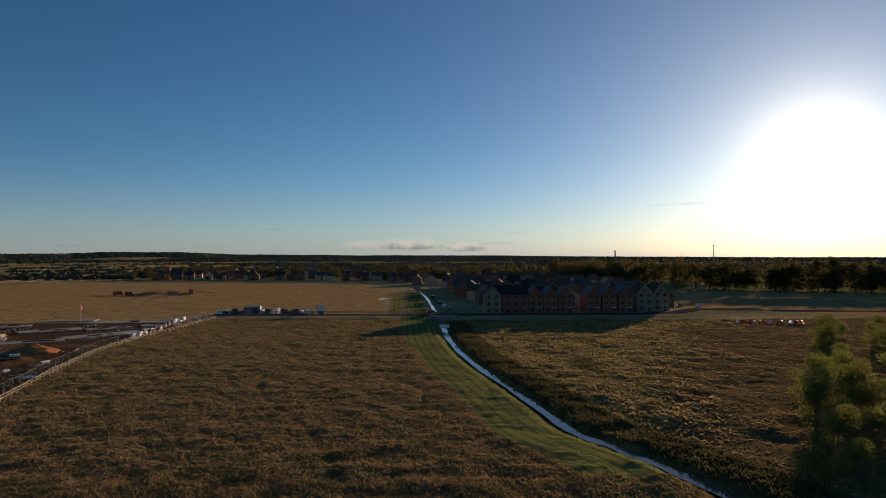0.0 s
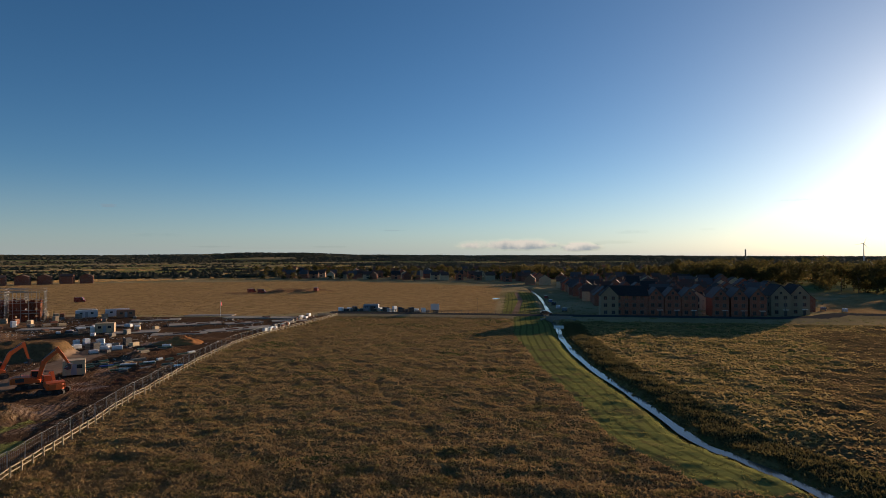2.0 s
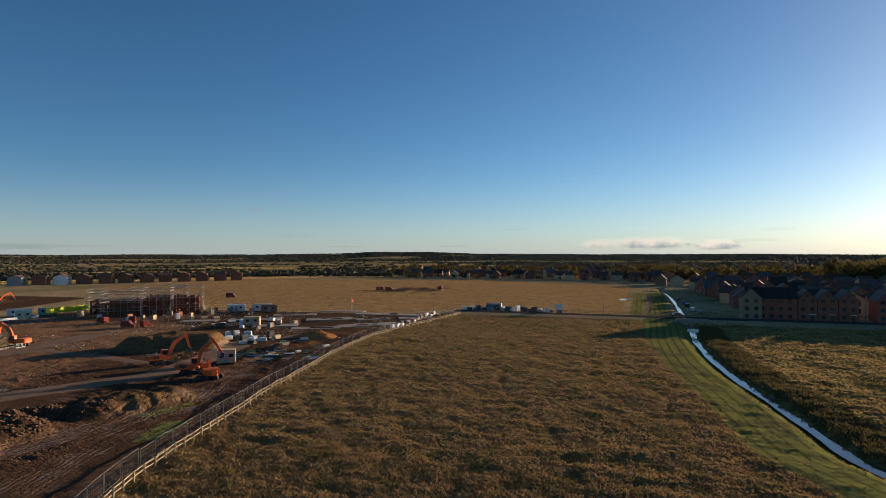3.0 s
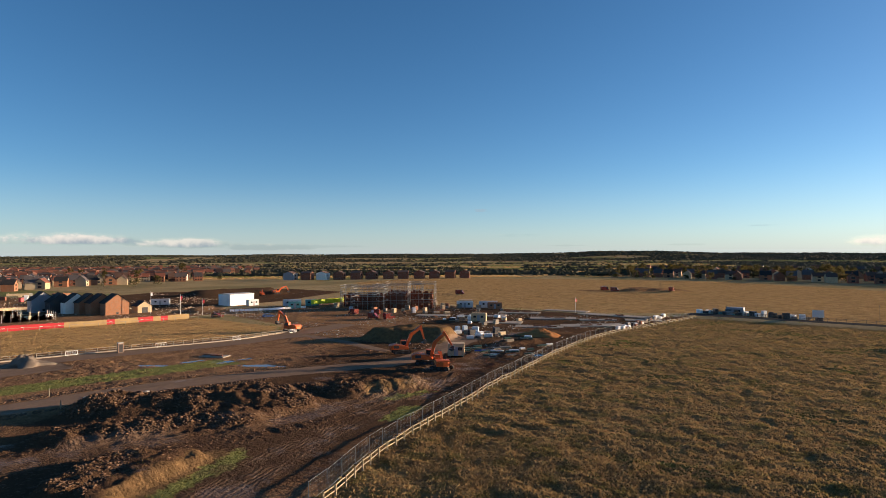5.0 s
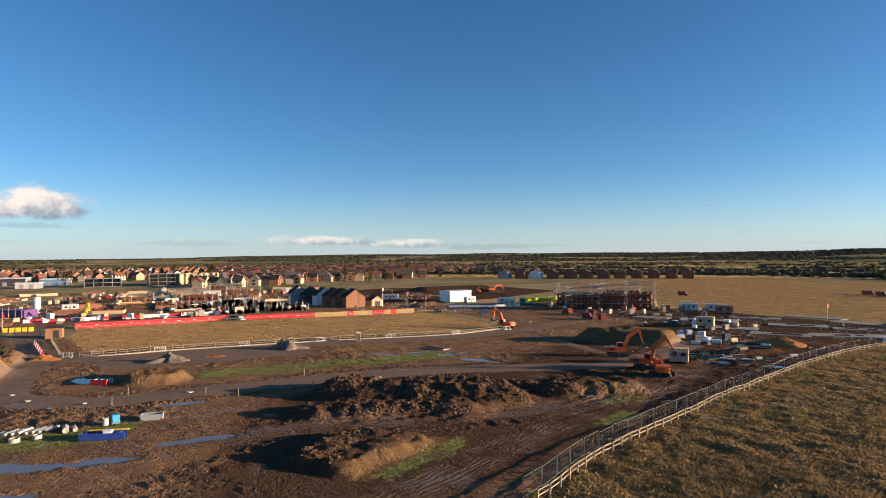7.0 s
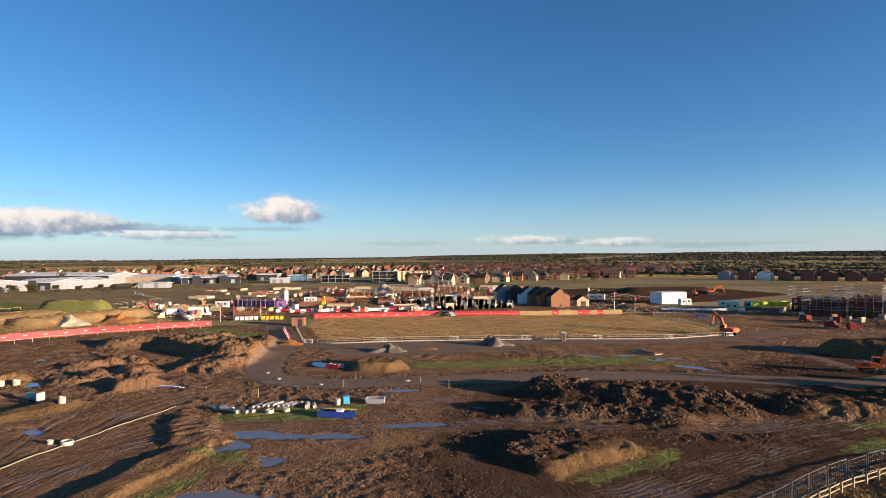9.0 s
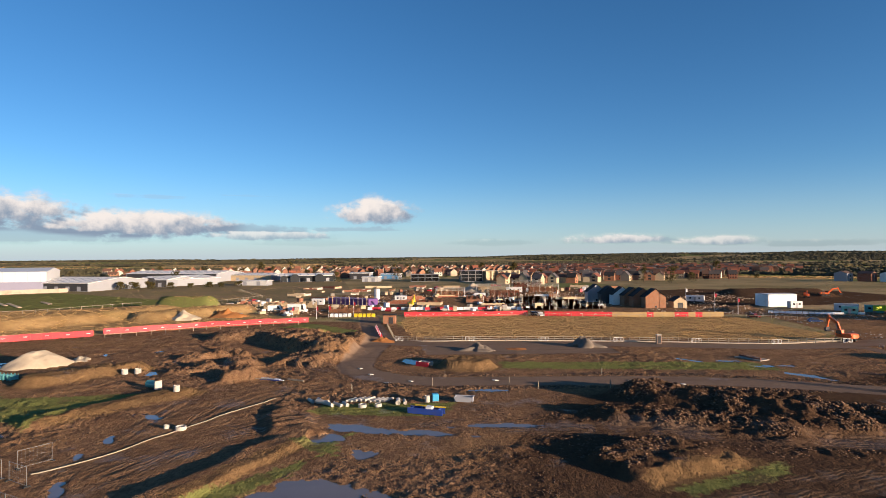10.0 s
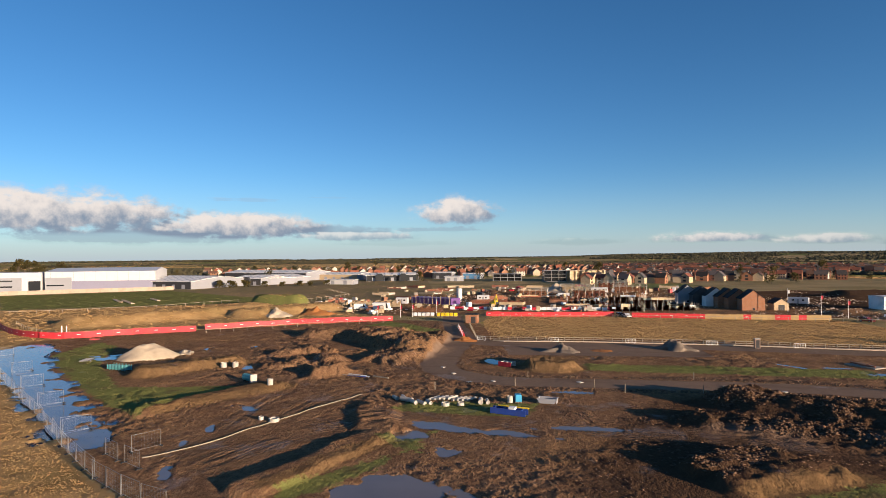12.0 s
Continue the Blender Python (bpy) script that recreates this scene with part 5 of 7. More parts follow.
LITTER = leafy("yard_litter", ((0.05, 0.04, 0.035), (0.42, 0.39, 0.34), (0.20, 0.085, 0.05)), 0.0, patch=0.3)
RUBBLE = leafy("plot_debris", ((0.30, 0.13, 0.065), (0.46, 0.37, 0.27), (0.32, 0.21, 0.12)), 0.0)
clods(scatter(9000, -420, -222, -90, 150, lambda x, y, k, g: (k["mud"] > 0.35) & (fbm(x, y, 22, 3, 89) > 0.0), 24), 0.6, RUBBLE, "loose bricks, blocks and spoil between the plots")
clods(scatter(5500, -240, -86, 100, 206, lambda x, y, k, g: (k["mud"] > 0.5) & (k["stone"] < 0.3) & (fbm(x, y, 14, 3, 90) > 0.03), 25), 0.42, LITTER, "loose bricks and blocks on the builders' yard")


def pile(name, label, x, y, rx, ry, tall, material, turn=0, seed=0, lump=0.25):
    """A tipped heap of loose material."""
    g = random.Random(seed)
    bm = B()
    rings, n = 14, 40
    prev = None
    ox, oy = g.uniform(0, 50), g.uniform(0, 50)
    top = None
    for i in range(rings, -1, -1):
        u = i / rings
        row = []
        for k in range(n if i else 1):
            a = 2 * math.pi * k / n
            wob = 1 + lump * noise.noise((math.cos(a) * 1.7 + ox, math.sin(a) * 1.7 + oy, u * 1.5)) * u
            h = tall * ((1 - u) ** 0.9) * (1 + lump * noise.noise((math.cos(a) * 3 * u + oy, math.sin(a) * 3 * u, ox)) + 0.4 * lump * noise.noise((math.cos(a) * 9 * u + oy, math.sin(a) * 9 * u, ox + 4)))
            row.append(bm.verts.new((rx * u * wob * math.cos(a), ry * u * wob * math.sin(a), h - 0.15 * (i == rings))))
        if prev:
            for k in range(n):
                if len(row) > 1:
                    bm.faces.new((prev[k], prev[(k + 1) % n], row[(k + 1) % n], row[k]))
                else:
                    bm.faces.new((prev[k], prev[(k + 1) % n], row[0]))
        prev = row
    ob = new(name, mesh_of(name, bm, material))
    for p in ob.data.polygons:
        p.use_smooth = True
    ob.matrix_basis = stand(x, y, turn, 0.1)
    return tagged(ob, label, "heap")


pile("sand_mound", "pale tipped sand heap beside a puddle", -121, -87, 7.2, 4.4, 3.7, SAND, 121, 1, 0.22)
pile("sand_mound", "low spill of pale sand by the sand heap", -127, -82, 3.5, 2.2, 0.8, SAND, 35, 2, 0.6)
pile("stone_mound", "small grey heap of stone chips on the new road", -147, 30, 4.6, 2.6, 2.3, GREY_SAND, 70, 3, 0.9)
pile("stone_mound", "small pale heap of stone chips on the new road", -141, 4, 4.0, 2.2, 1.7, GREY_SAND, 80, 4, 0.9)
pile("clay_mound", "small orange clay heap at the road corner", -156, -20.5, 3.4, 2.2, 1.3, RED_SOIL, 80, 5, 0.5)
pile("clay_mound", "red clay spread on grey hardcore", -143, 13, 3.6, 2.2, 0.35, RED_SOIL, 80, 6, 0.6)
pile("sand_mound", "yellow sand heap behind the red hoarding", -211.5, -99, 6, 4.5, 2.8, SAND, 0, 7, 0.5)
pile("clay_mound", "brown soil heap behind the red hoarding", -221, -87, 8, 5, 2.8, RED_SOIL, 80, 12, 0.6)
pile("clay_mound", "orange soil heap beside stacked blocks", -96, 140, 6, 4, 2.0, RED_SOIL, 0, 8, 0.5)
pile("sand_mound", "far tipped sand heap among building plots", -380, 8, 14, 9, 5.0, SAND, 0, 9, 0.4)


# ---------------------------------------------------------------- trees
LEAF = leafy("autumn_leaf", ((0.05, 0.075, 0.018), (0.20, 0.19, 0.045), (0.10, 0.12, 0.03)), 0.5)
LEAF_DARK = leafy("dark_leaf", ((0.03, 0.04, 0.015), (0.11, 0.085, 0.028), (0.055, 0.055, 0.02)), 0.45)
# far foliage greyed and evened in colour to stand in for haze
FAR_LEAF = leafy("hazed_leaf", ((0.048, 0.052, 0.032), (0.092, 0.080, 0.044), (0.066, 0.064, 0.037)), 0.2, patch=0.6, size=0.01)
BARK = plain("bark", (0.10, 0.075, 0.05), 0.95, vary=0.3, grain=4)


def tree_meshes(seed, tall, wide, leaves, leaf, material, trunk=0.12):
    """A tapered trunk with limbs, and a crown of leaf clumps with gaps."""
    g = np.random.default_rng(seed)
    bm = B()
    fork = tall * 0.3
    rod(bm, (0, 0, -0.4), (0, 0, fork), trunk * tall / 6, 7, trunk * tall / 9)
    rod(bm, (0, 0, fork), (g.uniform(-0.3, 0.3), g.uniform(-0.3, 0.3), tall * 0.85), trunk * tall / 9, 6, 0.03)
    clumps = []
    for k in range(9):
        a = k * 2.4 + g.uniform(-0.4, 0.4)
        h = g.uniform(0.16, 0.9) * tall
        rr = wide * 0.5 * math.sin(math.pi * min(0.95, h / tall * 0.9)) * g.uniform(0.5, 0.95)
        tip = (math.cos(a) * rr, math.sin(a) * rr, h)
        rod(bm, (0, 0, min(fork + (h - fork) * 0.25, h * 0.8)), tip, trunk * tall / 16, 4, 0.02)
        clumps.append((*tip, wide * g.uniform(0.15, 0.27)))
    for k in range(5):
        clumps.append((g.uniform(-0.15, 0.15) * wide, g.uniform(-0.15, 0.15) * wide, tall * g.uniform(0.55, 0.95), wide * g.uniform(0.16, 0.26)))
    c = np.array(clumps)[g.integers(0, len(clumps), leaves)]
    d = g.normal(size=(leaves, 3))
    d /= np.linalg.norm(d, axis=1)[:, None]
    p = c[:, :3] + d * (c[:, 3:] * g.uniform(0.35, 1.0, (leaves, 1)) ** 0.5) * [1, 1, 0.85]
    u = g.normal(size=(leaves, 3))
    v = np.cross(u, g.normal(size=(leaves, 3)))
    u, v = (w / np.linalg.norm(w, axis=1)[:, None] * leaf * g.uniform(0.5, 1.2, (leaves, 1)) for w in (u, v))
    tri = np.stack([p - u * 0.6, p + u * 0.6, p + v], 1).reshape(-1)
    me = bpy.data.meshes.new("crown")
    me.vertices.add(leaves * 3)
    me.vertices.foreach_set("co", tri.astype(np.float32))
    me.loops.add(leaves * 3)
    me.loops.foreach_set("vertex_index", np.arange(leaves * 3))
    me.polygons.add(leaves)
    me.polygons.foreach_set("loop_start", np.arange(leaves) * 3)
    me.update(calc_edges=True)
    me.materials.append(material)
    return mesh_of("trunk", bm, BARK), me


NEAR_TREES = [tree_meshes(30 + k, t, w, n, 0.16, LEAF, 0.14) for k, (t, w, n) in enumerate(((7.0, 5.5, 5500), (5.0, 5.2, 4500), (3.4, 4.6, 3600)))]
FAR_TREES = [tree_meshes(40 + k, t, w, n, 0.75, LEAF_DARK) for k, (t, w, n) in enumerate(((13.0, 10.0, 650), (10.0, 9.0, 550), (16.0, 9.0, 650), (4.5, 6.5, 400)))]


def tree(kind, x, y, z, turn, scale, label, group, name="tree"):
    ob = thing(name, label, name, pose(x, y, z, 0, 0, turn) @ Matrix.Diagonal((scale, scale, scale * rng.uniform(0.9, 1.1), 1)), group)
    part("trunk", kind[0], BARK, ob)
    part("crown", kind[1], LEAF, ob)
    return ob


def wood(spots, kinds, label, group, lo=0.75, hi=1.25, name="tree"):
    zs = heights(spots)
    for (x, y, *_), z in zip(spots, zs):
        tree(kinds[rng.randrange(len(kinds))], x, y, z - 0.1, rng.uniform(0, 360), rng.uniform(lo, hi), label, group, name)


rt = random.Random(8)
for x, y, k, s in ((46, 74, 0, 1.05), (49, 79, 0, 0.95), (44, 67, 1, 1.05), (52, 83, 0, 1.1), (41, 60, 1, 0.8), (55, 77, 1, 1.2), (58, 85, 0, 1.0), (49, 66, 1, 1.2), (36.5, 58.5, 2, 0.8), (62, 92, 0, 1.0), (66, 98, 1, 1.1), (72, 108, 0, 0.8),
                   (76, 116, 1, 1.0), (80, 124, 1, 1.1), (84, 132, 0, 0.9), (89, 140, 1, 1.2), (94, 148, 0, 1.0), (60, 72, 0, 1.0), (68, 84, 1, 1.2), (74, 96, 0, 0.9), (80, 104, 1, 1.1), (54, 66, 1, 1.2), (86, 112, 2, 1.5), (92, 122, 1, 1.1),
                   (100, 136, 2, 1.6), (108, 150, 1, 1.0), (64, 80, 2, 1.4), (98, 128, 2, 1.3), (112, 142, 1, 1.2), (71, 90, 2, 1.4), (78, 92, 1, 1.1), (105, 160, 2, 1.3), (120, 165, 1, 1.1)):
    tree(NEAR_TREES[k], x, y, ground_at(x, y) - 0.1, rt.uniform(0, 360), s, "leafy autumn thicket tree beside rough grass", "thicket by the rough grass")
# the tree belt behind the houses and along the far field
spots = []
for k in range(78):
    u = rt.random()
    spots.append((168 + 200 * u + rt.uniform(-8, 8), 402 - 110 * u + rt.uniform(-12, 26), 0))
spots += [(100 + 140 * rt.random(), 545 + rt.uniform(0, 70), 0) for _ in range(48)]
wood(spots, FAR_TREES[:3], "tall autumn tree in the belt beyond the fields", "tree belt beyond the fields", 0.9, 1.35)
spots = [(-rt.uniform(-70, 330), 0, 0) for _ in range(60)]
spots = [(x, 600 + 0.12 * x + rt.uniform(-50, 160), 0) for x, *_ in spots]
wood(spots, FAR_TREES, "dark tree among the distant houses", "trees among the houses", 0.6, 1.0)
spots = []
for k in range(70):
    b, d = radians(rt.uniform(62, 132)), rt.uniform(480, 980)
    spots.append((-d * math.sin(b), d * math.cos(b), 0))
wood(spots, FAR_TREES, "dark tree among roofs and warehouses", "trees among the roofs", 0.6, 1.1)
wood([(-400 - 6.2 * k + rt.uniform(-3, 3), -262 + 10 * k + rt.uniform(-3, 3), 0) for k in range(10)], FAR_TREES[3:], "rounded green bush before the warehouses", "bushes before the warehouses", 0.8, 1.3, "bush")
wood([(-560 - rt.uniform(0, 60), -560 + rt.uniform(-50, 20), 0) for k in range(14)], FAR_TREES[:3], "tall yellowing tree behind the warehouse", "trees behind the warehouse", 1.2, 1.5)
for k in range(9):
    tree(FAR_TREES[2], -330 + 17 * k + rt.uniform(-4, 4), 640 - 2 * k, 0, rt.uniform(0, 360), rt.uniform(0.75, 0.95), "upright dark tree in a row by the houses", "row of upright trees")


def far_woods():
    """Woods and hedges that clothe the distance, in clumps of foliage."""
    g = np.random.default_rng(77)
    n = 230000
    b, r = np.radians(g.uniform(-42, 142, n)), 700 * (4300 / 700) ** g.uniform(0, 1, n)
    x, y = -r * np.sin(b), r * np.cos(b)
    left = np.degrees(b)
    built = (left > 60) & (left < 104) & (r < 1280)
    keep = (g.random(n) < wooded(x, y) * np.where(built, 0.22, 0.62)) | hedges(x, y)
    x, y, r = x[keep], y[keep], r[keep]
    z, n = lie(x, y), int(keep.sum())
    h, w = g.uniform(2.5, 6.5, n) * (0.85 + 0.3 * (r > 2400)), g.uniform(3.5, 7.0, n) * (0.7 + r / 2600)
    rim = []
    for k in range(5):
        a = 2 * np.pi * k / 5 + g.uniform(-0.5, 0.5, n)
        q = w * g.uniform(0.6, 1.2, n)
        rim.append(np.stack([x + np.cos(a) * q, y + np.sin(a) * q, z + h * g.uniform(-0.3, 0.6, n)], -1))
    top = np.stack([x + w * g.uniform(-0.3, 0.3, n), y + w * g.uniform(-0.3, 0.3, n), z + h], -1)
    v = np.stack([top, *rim], 1)
    faces = [(0, 1 + k, 1 + (k + 1) % 5) for k in range(5)]
    return triangles("far_woods", v[:, np.array(faces)].reshape(-1, 3, 3), FAR_LEAF, "dark distant woods and hedgerows on low hills", "woods")


far_woods()


def belt(seed, spots, label):
    """A belt of full-grown trees whose crowns run together: clumps of leaves, thick below and broken at the top."""
    g = np.random.default_rng(seed)
    out = []
    zs = heights(spots)
    for (x, y, tall), z in zip(spots, zs):
        wide = tall * g.uniform(0.55, 0.8)
        k = 7
        c = np.stack([x + g.normal(0, wide * 0.24, k), y + g.normal(0, wide * 0.24, k), z + tall * g.uniform(0.15, 0.86, k)], -1)
        rad = wide * g.uniform(0.16, 0.3, k)
        n = 260
        i = g.integers(0, k, n)
        d = g.normal(size=(n, 3))
        d /= np.linalg.norm(d, axis=1)[:, None]
        p = c[i] + d * (rad[i] * g.uniform(0.4, 1.0, n) ** 0.5)[:, None]
        u, v = g.normal(size=(n, 3)), g.normal(size=(n, 3))
        u, v = (w / np.linalg.norm(w, axis=1)[:, None] * g.uniform(0.6, 1.5, (n, 1)) for w in (u, v))
        out.append(np.stack([p - u, p + u * 0.6, p + v], 1))
    return triangles("tree_belt", np.concatenate(out), LEAF_DARK, label, "trees")


rb = random.Random(61)
belt(51, [(165 + 230 * u + rb.uniform(-6, 6), 392 - 120 * u + rb.uniform(-4, 26), rb.uniform(14, 22)) for u in (rb.random() for _ in range(120))], "belt of tall autumn trees beyond the dry field")
belt(52, [(95 + 120 * u + rb.uniform(-6, 6), 498 - 30 * u + rb.uniform(0, 60), rb.uniform(14, 22)) for u in (rb.random() for _ in range(100))], "tall dark trees behind the estate")
belt(53, [(-60 + 200 * u + rb.uniform(-9, 9), 560 + 40 * u + rb.uniform(0, 130), rb.uniform(8, 15)) for u in (rb.random() for _ in range(110))], "dark garden trees behind the estate roofs")
belt(54, [(-360 + 330 * u + rb.uniform(-9, 9), 690 - 40 * u + rb.uniform(0, 160), rb.uniform(7, 12)) for u in (rb.random() for _ in range(110))], "dark trees behind the far roofs")


# ---------------------------------------------------------------- diggers and vehicles
def digger(x, y, turn, boom_up, stick_down, paint=ORANGE, label="orange tracked excavator with raised boom on churned mud", swing=0):
    root = thing("excavator", label, "excavator", stand(x, y, turn, 0.08), "diggers parked on the mud")
    for s in (-1, 1):
        shape = [(-1.7, 0.05), (-2.05, 0.3), (-2.05, 0.62), (-1.75, 0.9), (1.75, 0.9), (2.05, 0.62), (2.05, 0.3), (1.7, 0.05)]
        track = part("track", slab(B(), shape, s * 1.1 - 0.3, s * 1.1 + 0.3, "y"), RUBBER, root)
        for k in (-1.5, 0, 1.5):
            part("roller", rod(B(), (k, s * 1.1 - 0.33, 0.48), (k, s * 1.1 + 0.33, 0.48), 0.3, 10), STEEL_DARK, track)
    part("turntable", rod(B(), (0, 0, 0.75), (0, 0, 1.15), 0.7, 14), STEEL_DARK, root)
    up = pose(0, 0, 0, 0, 0, swing)
    body = part("body", slab(B(), [(-2.6, 1.15), (1.5, 1.15), (1.5, 1.55), (0.2, 2.1), (-1.6, 2.3), (-2.5, 2.15), (-2.75, 1.7)], -1.3, 1.3, "y"), paint, root, at=up)
    part("counterweight", slab(B(), [(-2.4, -1.35), (-2.8, -0.9), (-2.95, 0), (-2.8, 0.9), (-2.4, 1.35)], 1.1, 2.0, "z"), paint, body)
    part("grille", box(B(), (-1.4, -1.31, 1.75), (1.2, 0.05, 0.6)), STEEL_DARK, body)
    part("exhaust", rod(B(), (-1.3, -0.6, 2.2), (-1.3, -0.6, 2.75), 0.07, 6), STEEL_DARK, body)
    cab = part("cab", slab(B(), [(-0.1, 1.15), (1.55, 1.15), (1.7, 1.9), (1.35, 2.95), (0.0, 3.0)], 0.35, 1.3, "y"), paint, root, at=up)
    part("cab_glass", slab(B(), [(0.1, 1.9), (1.62, 1.95), (1.36, 2.82), (0.12, 2.85)], 0.33, 1.32, "y"), GLASS, cab)
    u = radians(boom_up)
    p0 = Vector((1.1, -0.2, 1.6))
    p1 = p0 + Vector((math.cos(u), 0, math.sin(u))) * 3.2
    p2 = p1 + Vector((math.cos(u - 0.6), 0, math.sin(u - 0.6))) * 2.6
    p3 = p2 + Vector((math.cos(radians(stick_down)), 0, math.sin(radians(stick_down)))) * 2.9

    def limb(name, a, b, wide, h1, h2):
        d = (b - a).normalized()
        n = Vector((-d.z, 0, d.x))
        pts = [a - n * h1, a + n * h1, b + n * h2, b - n * h2]
        return part(name, slab(B(), [(p.x, p.z) for p in pts], a.y - wide / 2, a.y + wide / 2, "y"), paint, root, at=up)

    limb("boom", p0, p1, 0.46, 0.28, 0.38), limb("boom", p1 - (p1 - p0) * 0.03, p2, 0.44, 0.38, 0.24), limb("stick", p2 - (p3 - p2) * 0.18, p3, 0.36, 0.28, 0.16)
    part("ram", rod(B(), p0 + Vector((0.6, 0.33, -0.2)), p1 + Vector((0, 0.33, -0.1)), 0.09, 6), STEEL, root, "steel hydraulic ram", at=up)
    part("ram", rod(B(), p1 + Vector((0, 0, 0.42)), p2 + Vector((-0.2, 0, 0.5)), 0.09, 6), STEEL, root, "steel hydraulic ram", at=up)
    bucket = [(p3.x - 0.2, p3.z + 0.15), (p3.x + 0.5, p3.z - 0.1), (p3.x + 0.45, p3.z - 0.75), (p3.x - 0.1, p3.z - 1.05), (p3.x - 0.75, p3.z - 0.7), (p3.x - 0.1, p3.z - 0.5)]
    part("bucket", slab(B(), bucket, -0.8, 0.45, "y"), STEEL_DARK, root, "worn dark bucket", at=up)
    return root


digger(-88, 87, 40, 74, -58, label="orange tracked excavator with arched boom beside a green mound")
digger(-102, 93, 60, 66, -75, label="orange tracked excavator with lowered stick on wet mud")
digger(-81.5, 85, 200, 20, -60, label="orange tracked excavator seen with heavy rounded counterweight", swing=-60)
digger(-156, 98, 200, 66, -80, label="small orange excavator beside stacked fence panels")
digger(-265, -22, 20, 55, -60, YELLOW, "yellow excavator among building plots")
digger(-320, 191, 80, 45, -60, label="orange tracked excavator on the dark soil field")
digger(-314, 178, 150, 30, -65, label="orange tracked excavator beside a spoil heap")


def vehicle(name, label, x, y, turn, paint, long=4.3, wide=1.8, tall=1.5, box_back=False, z=None):
    root = thing(name, label, name, stand(x, y, turn) if z is None else pose(x, y, z, 0, 0, turn), "parked vehicles")
    h = tall
    if box_back:
        shape = [(-long / 2, 0.35), (long / 2, 0.35), (long / 2, 1.0), (long / 2 - 0.7, 1.15), (long / 2 - 1.3, h), (-long / 2, h)]
        glass = [(long / 2 - 0.75, 1.15), (long / 2 - 1.3, h - 0.12), (long / 2 - 1.9, h - 0.12), (long / 2 - 1.9, 1.2)]
    else:
        shape = [(-long / 2, 0.3), (long / 2, 0.3), (long / 2, 0.72), (long * 0.25, 0.92), (long * 0.08, h), (-long * 0.3, h), (-long * 0.46, 0.95), (-long / 2, 0.85)]
        glass = [(long * 0.22, 0.95), (long * 0.07, h - 0.08), (-long * 0.29, h - 0.08), (-long * 0.42, 0.97)]
    part("body", slab(B(), shape, -wide / 2, wide / 2, "y"), paint, root)
    part("glass", slab(B(), glass, -wide / 2 - 0.02, wide / 2 + 0.02, "y"), GLASS, root)
    for sx in (-1, 1):
        for sy in (-1, 1):
            w = part("wheel", rod(B(), (sx * long * 0.31, sy * (wide / 2 - 0.12), 0.33), (sx * long * 0.31, sy * (wide / 2 + 0.03), 0.33), 0.33, 12), RUBBER, root)
            part("rim", rod(B(), (sx * long * 0.31, sy * (wide / 2 + 0.03), 0.33), (sx * long * 0.31, sy * (wide / 2 + 0.05), 0.33), 0.19, 8), STEEL, w)
    return root


CAR_PAINTS = [plain(f"car_{n}", c, 0.25, 0.2, 0.6, 0.04) for n, c in (("grey", (0.16, 0.17, 0.18)), ("silver", (0.5, 0.5, 0.5)), ("black", (0.02, 0.02, 0.022)), ("blue", (0.03, 0.06, 0.16)), ("red", (0.18, 0.025, 0.02)))]
vehicle("van", "white panel van parked behind the red hoarding", -243, -76, 90, WHITE, 5.8, 2.0, 2.5, True)
vehicle("lorry", "white and blue lorry parked behind the red hoarding", -240, -66, 80, WHITE, 8.0, 2.4, 3.3, True)
vehicle("car", "dark car on the road before the brick block", -4, 221, 3, CAR_PAINTS[2])
vehicle("car", "silver car on the road beyond the houses", 109, 256, 70, CAR_PAINTS[1])
for k, (x, y, a) in enumerate(((3, 246, 85), (0.5, 258, 86), (-1.5, 275, 86), (-3, 290, 85), (-5.5, 318, 84), (104, 262, 60), (-222, 29, 20), (-224.5, 27, 10), (-200, 116, 80), (-214, 103, 30))):
    vehicle("car", "parked car beside the road", x, y, a, CAR_PAINTS[k % 5])
for k, (x, y) in enumerate(((-166, 138), (-161, 141), (-177, 149), (-184, 143))):
    vehicle("dumper", "mud-caked red site dumper on the yard", x, y, 30 + 50 * k, CAR_PAINTS[4], 3.8, 2.0, 2.2, True)


for x, y, a in ((-180, 344, 20), (-190, 350, 60), (-150, 358, 100), (-236, 262, 30)):
    vehicle("dumper", "red dumper beside dark spoil in the golden field", x, y, a, CAR_PAINTS[4], 5, 2.4, 2.6, True)


# ---------------------------------------------------------------- pipes, crates and stacks
def stack(name, label, x, y, turn, size, material, category="stack", rows=1, base=True, group="stacked building materials"):
    """A pallet with courses of packs on it."""
    root = thing(name, label, category, stand(x, y, turn), group)
    if base:
        bm = B()
        for k in (-0.4, 0, 0.4):
            box(bm, (0, k * size[1], 0.06), (size[0], 0.1, 0.12))
        box(bm, (0, 0, 0.145), (size[0], size[1], 0.05))
        part("pallet", bm, TIMBER_GREY, root)
    for r in range(rows):
        bm = box(B(), (rng.uniform(-0.04, 0.04), rng.uniform(-0.04, 0.04), 0.18 + size[2] * (r + 0.5)), (size[0] * 0.96, size[1] * 0.96, size[2] * 0.97))
        bmesh.ops.bevel(bm, geom=bm.edges[:], offset=0.06, segments=1, affect="EDGES")
        part("pack", bm, material, root)
    return root


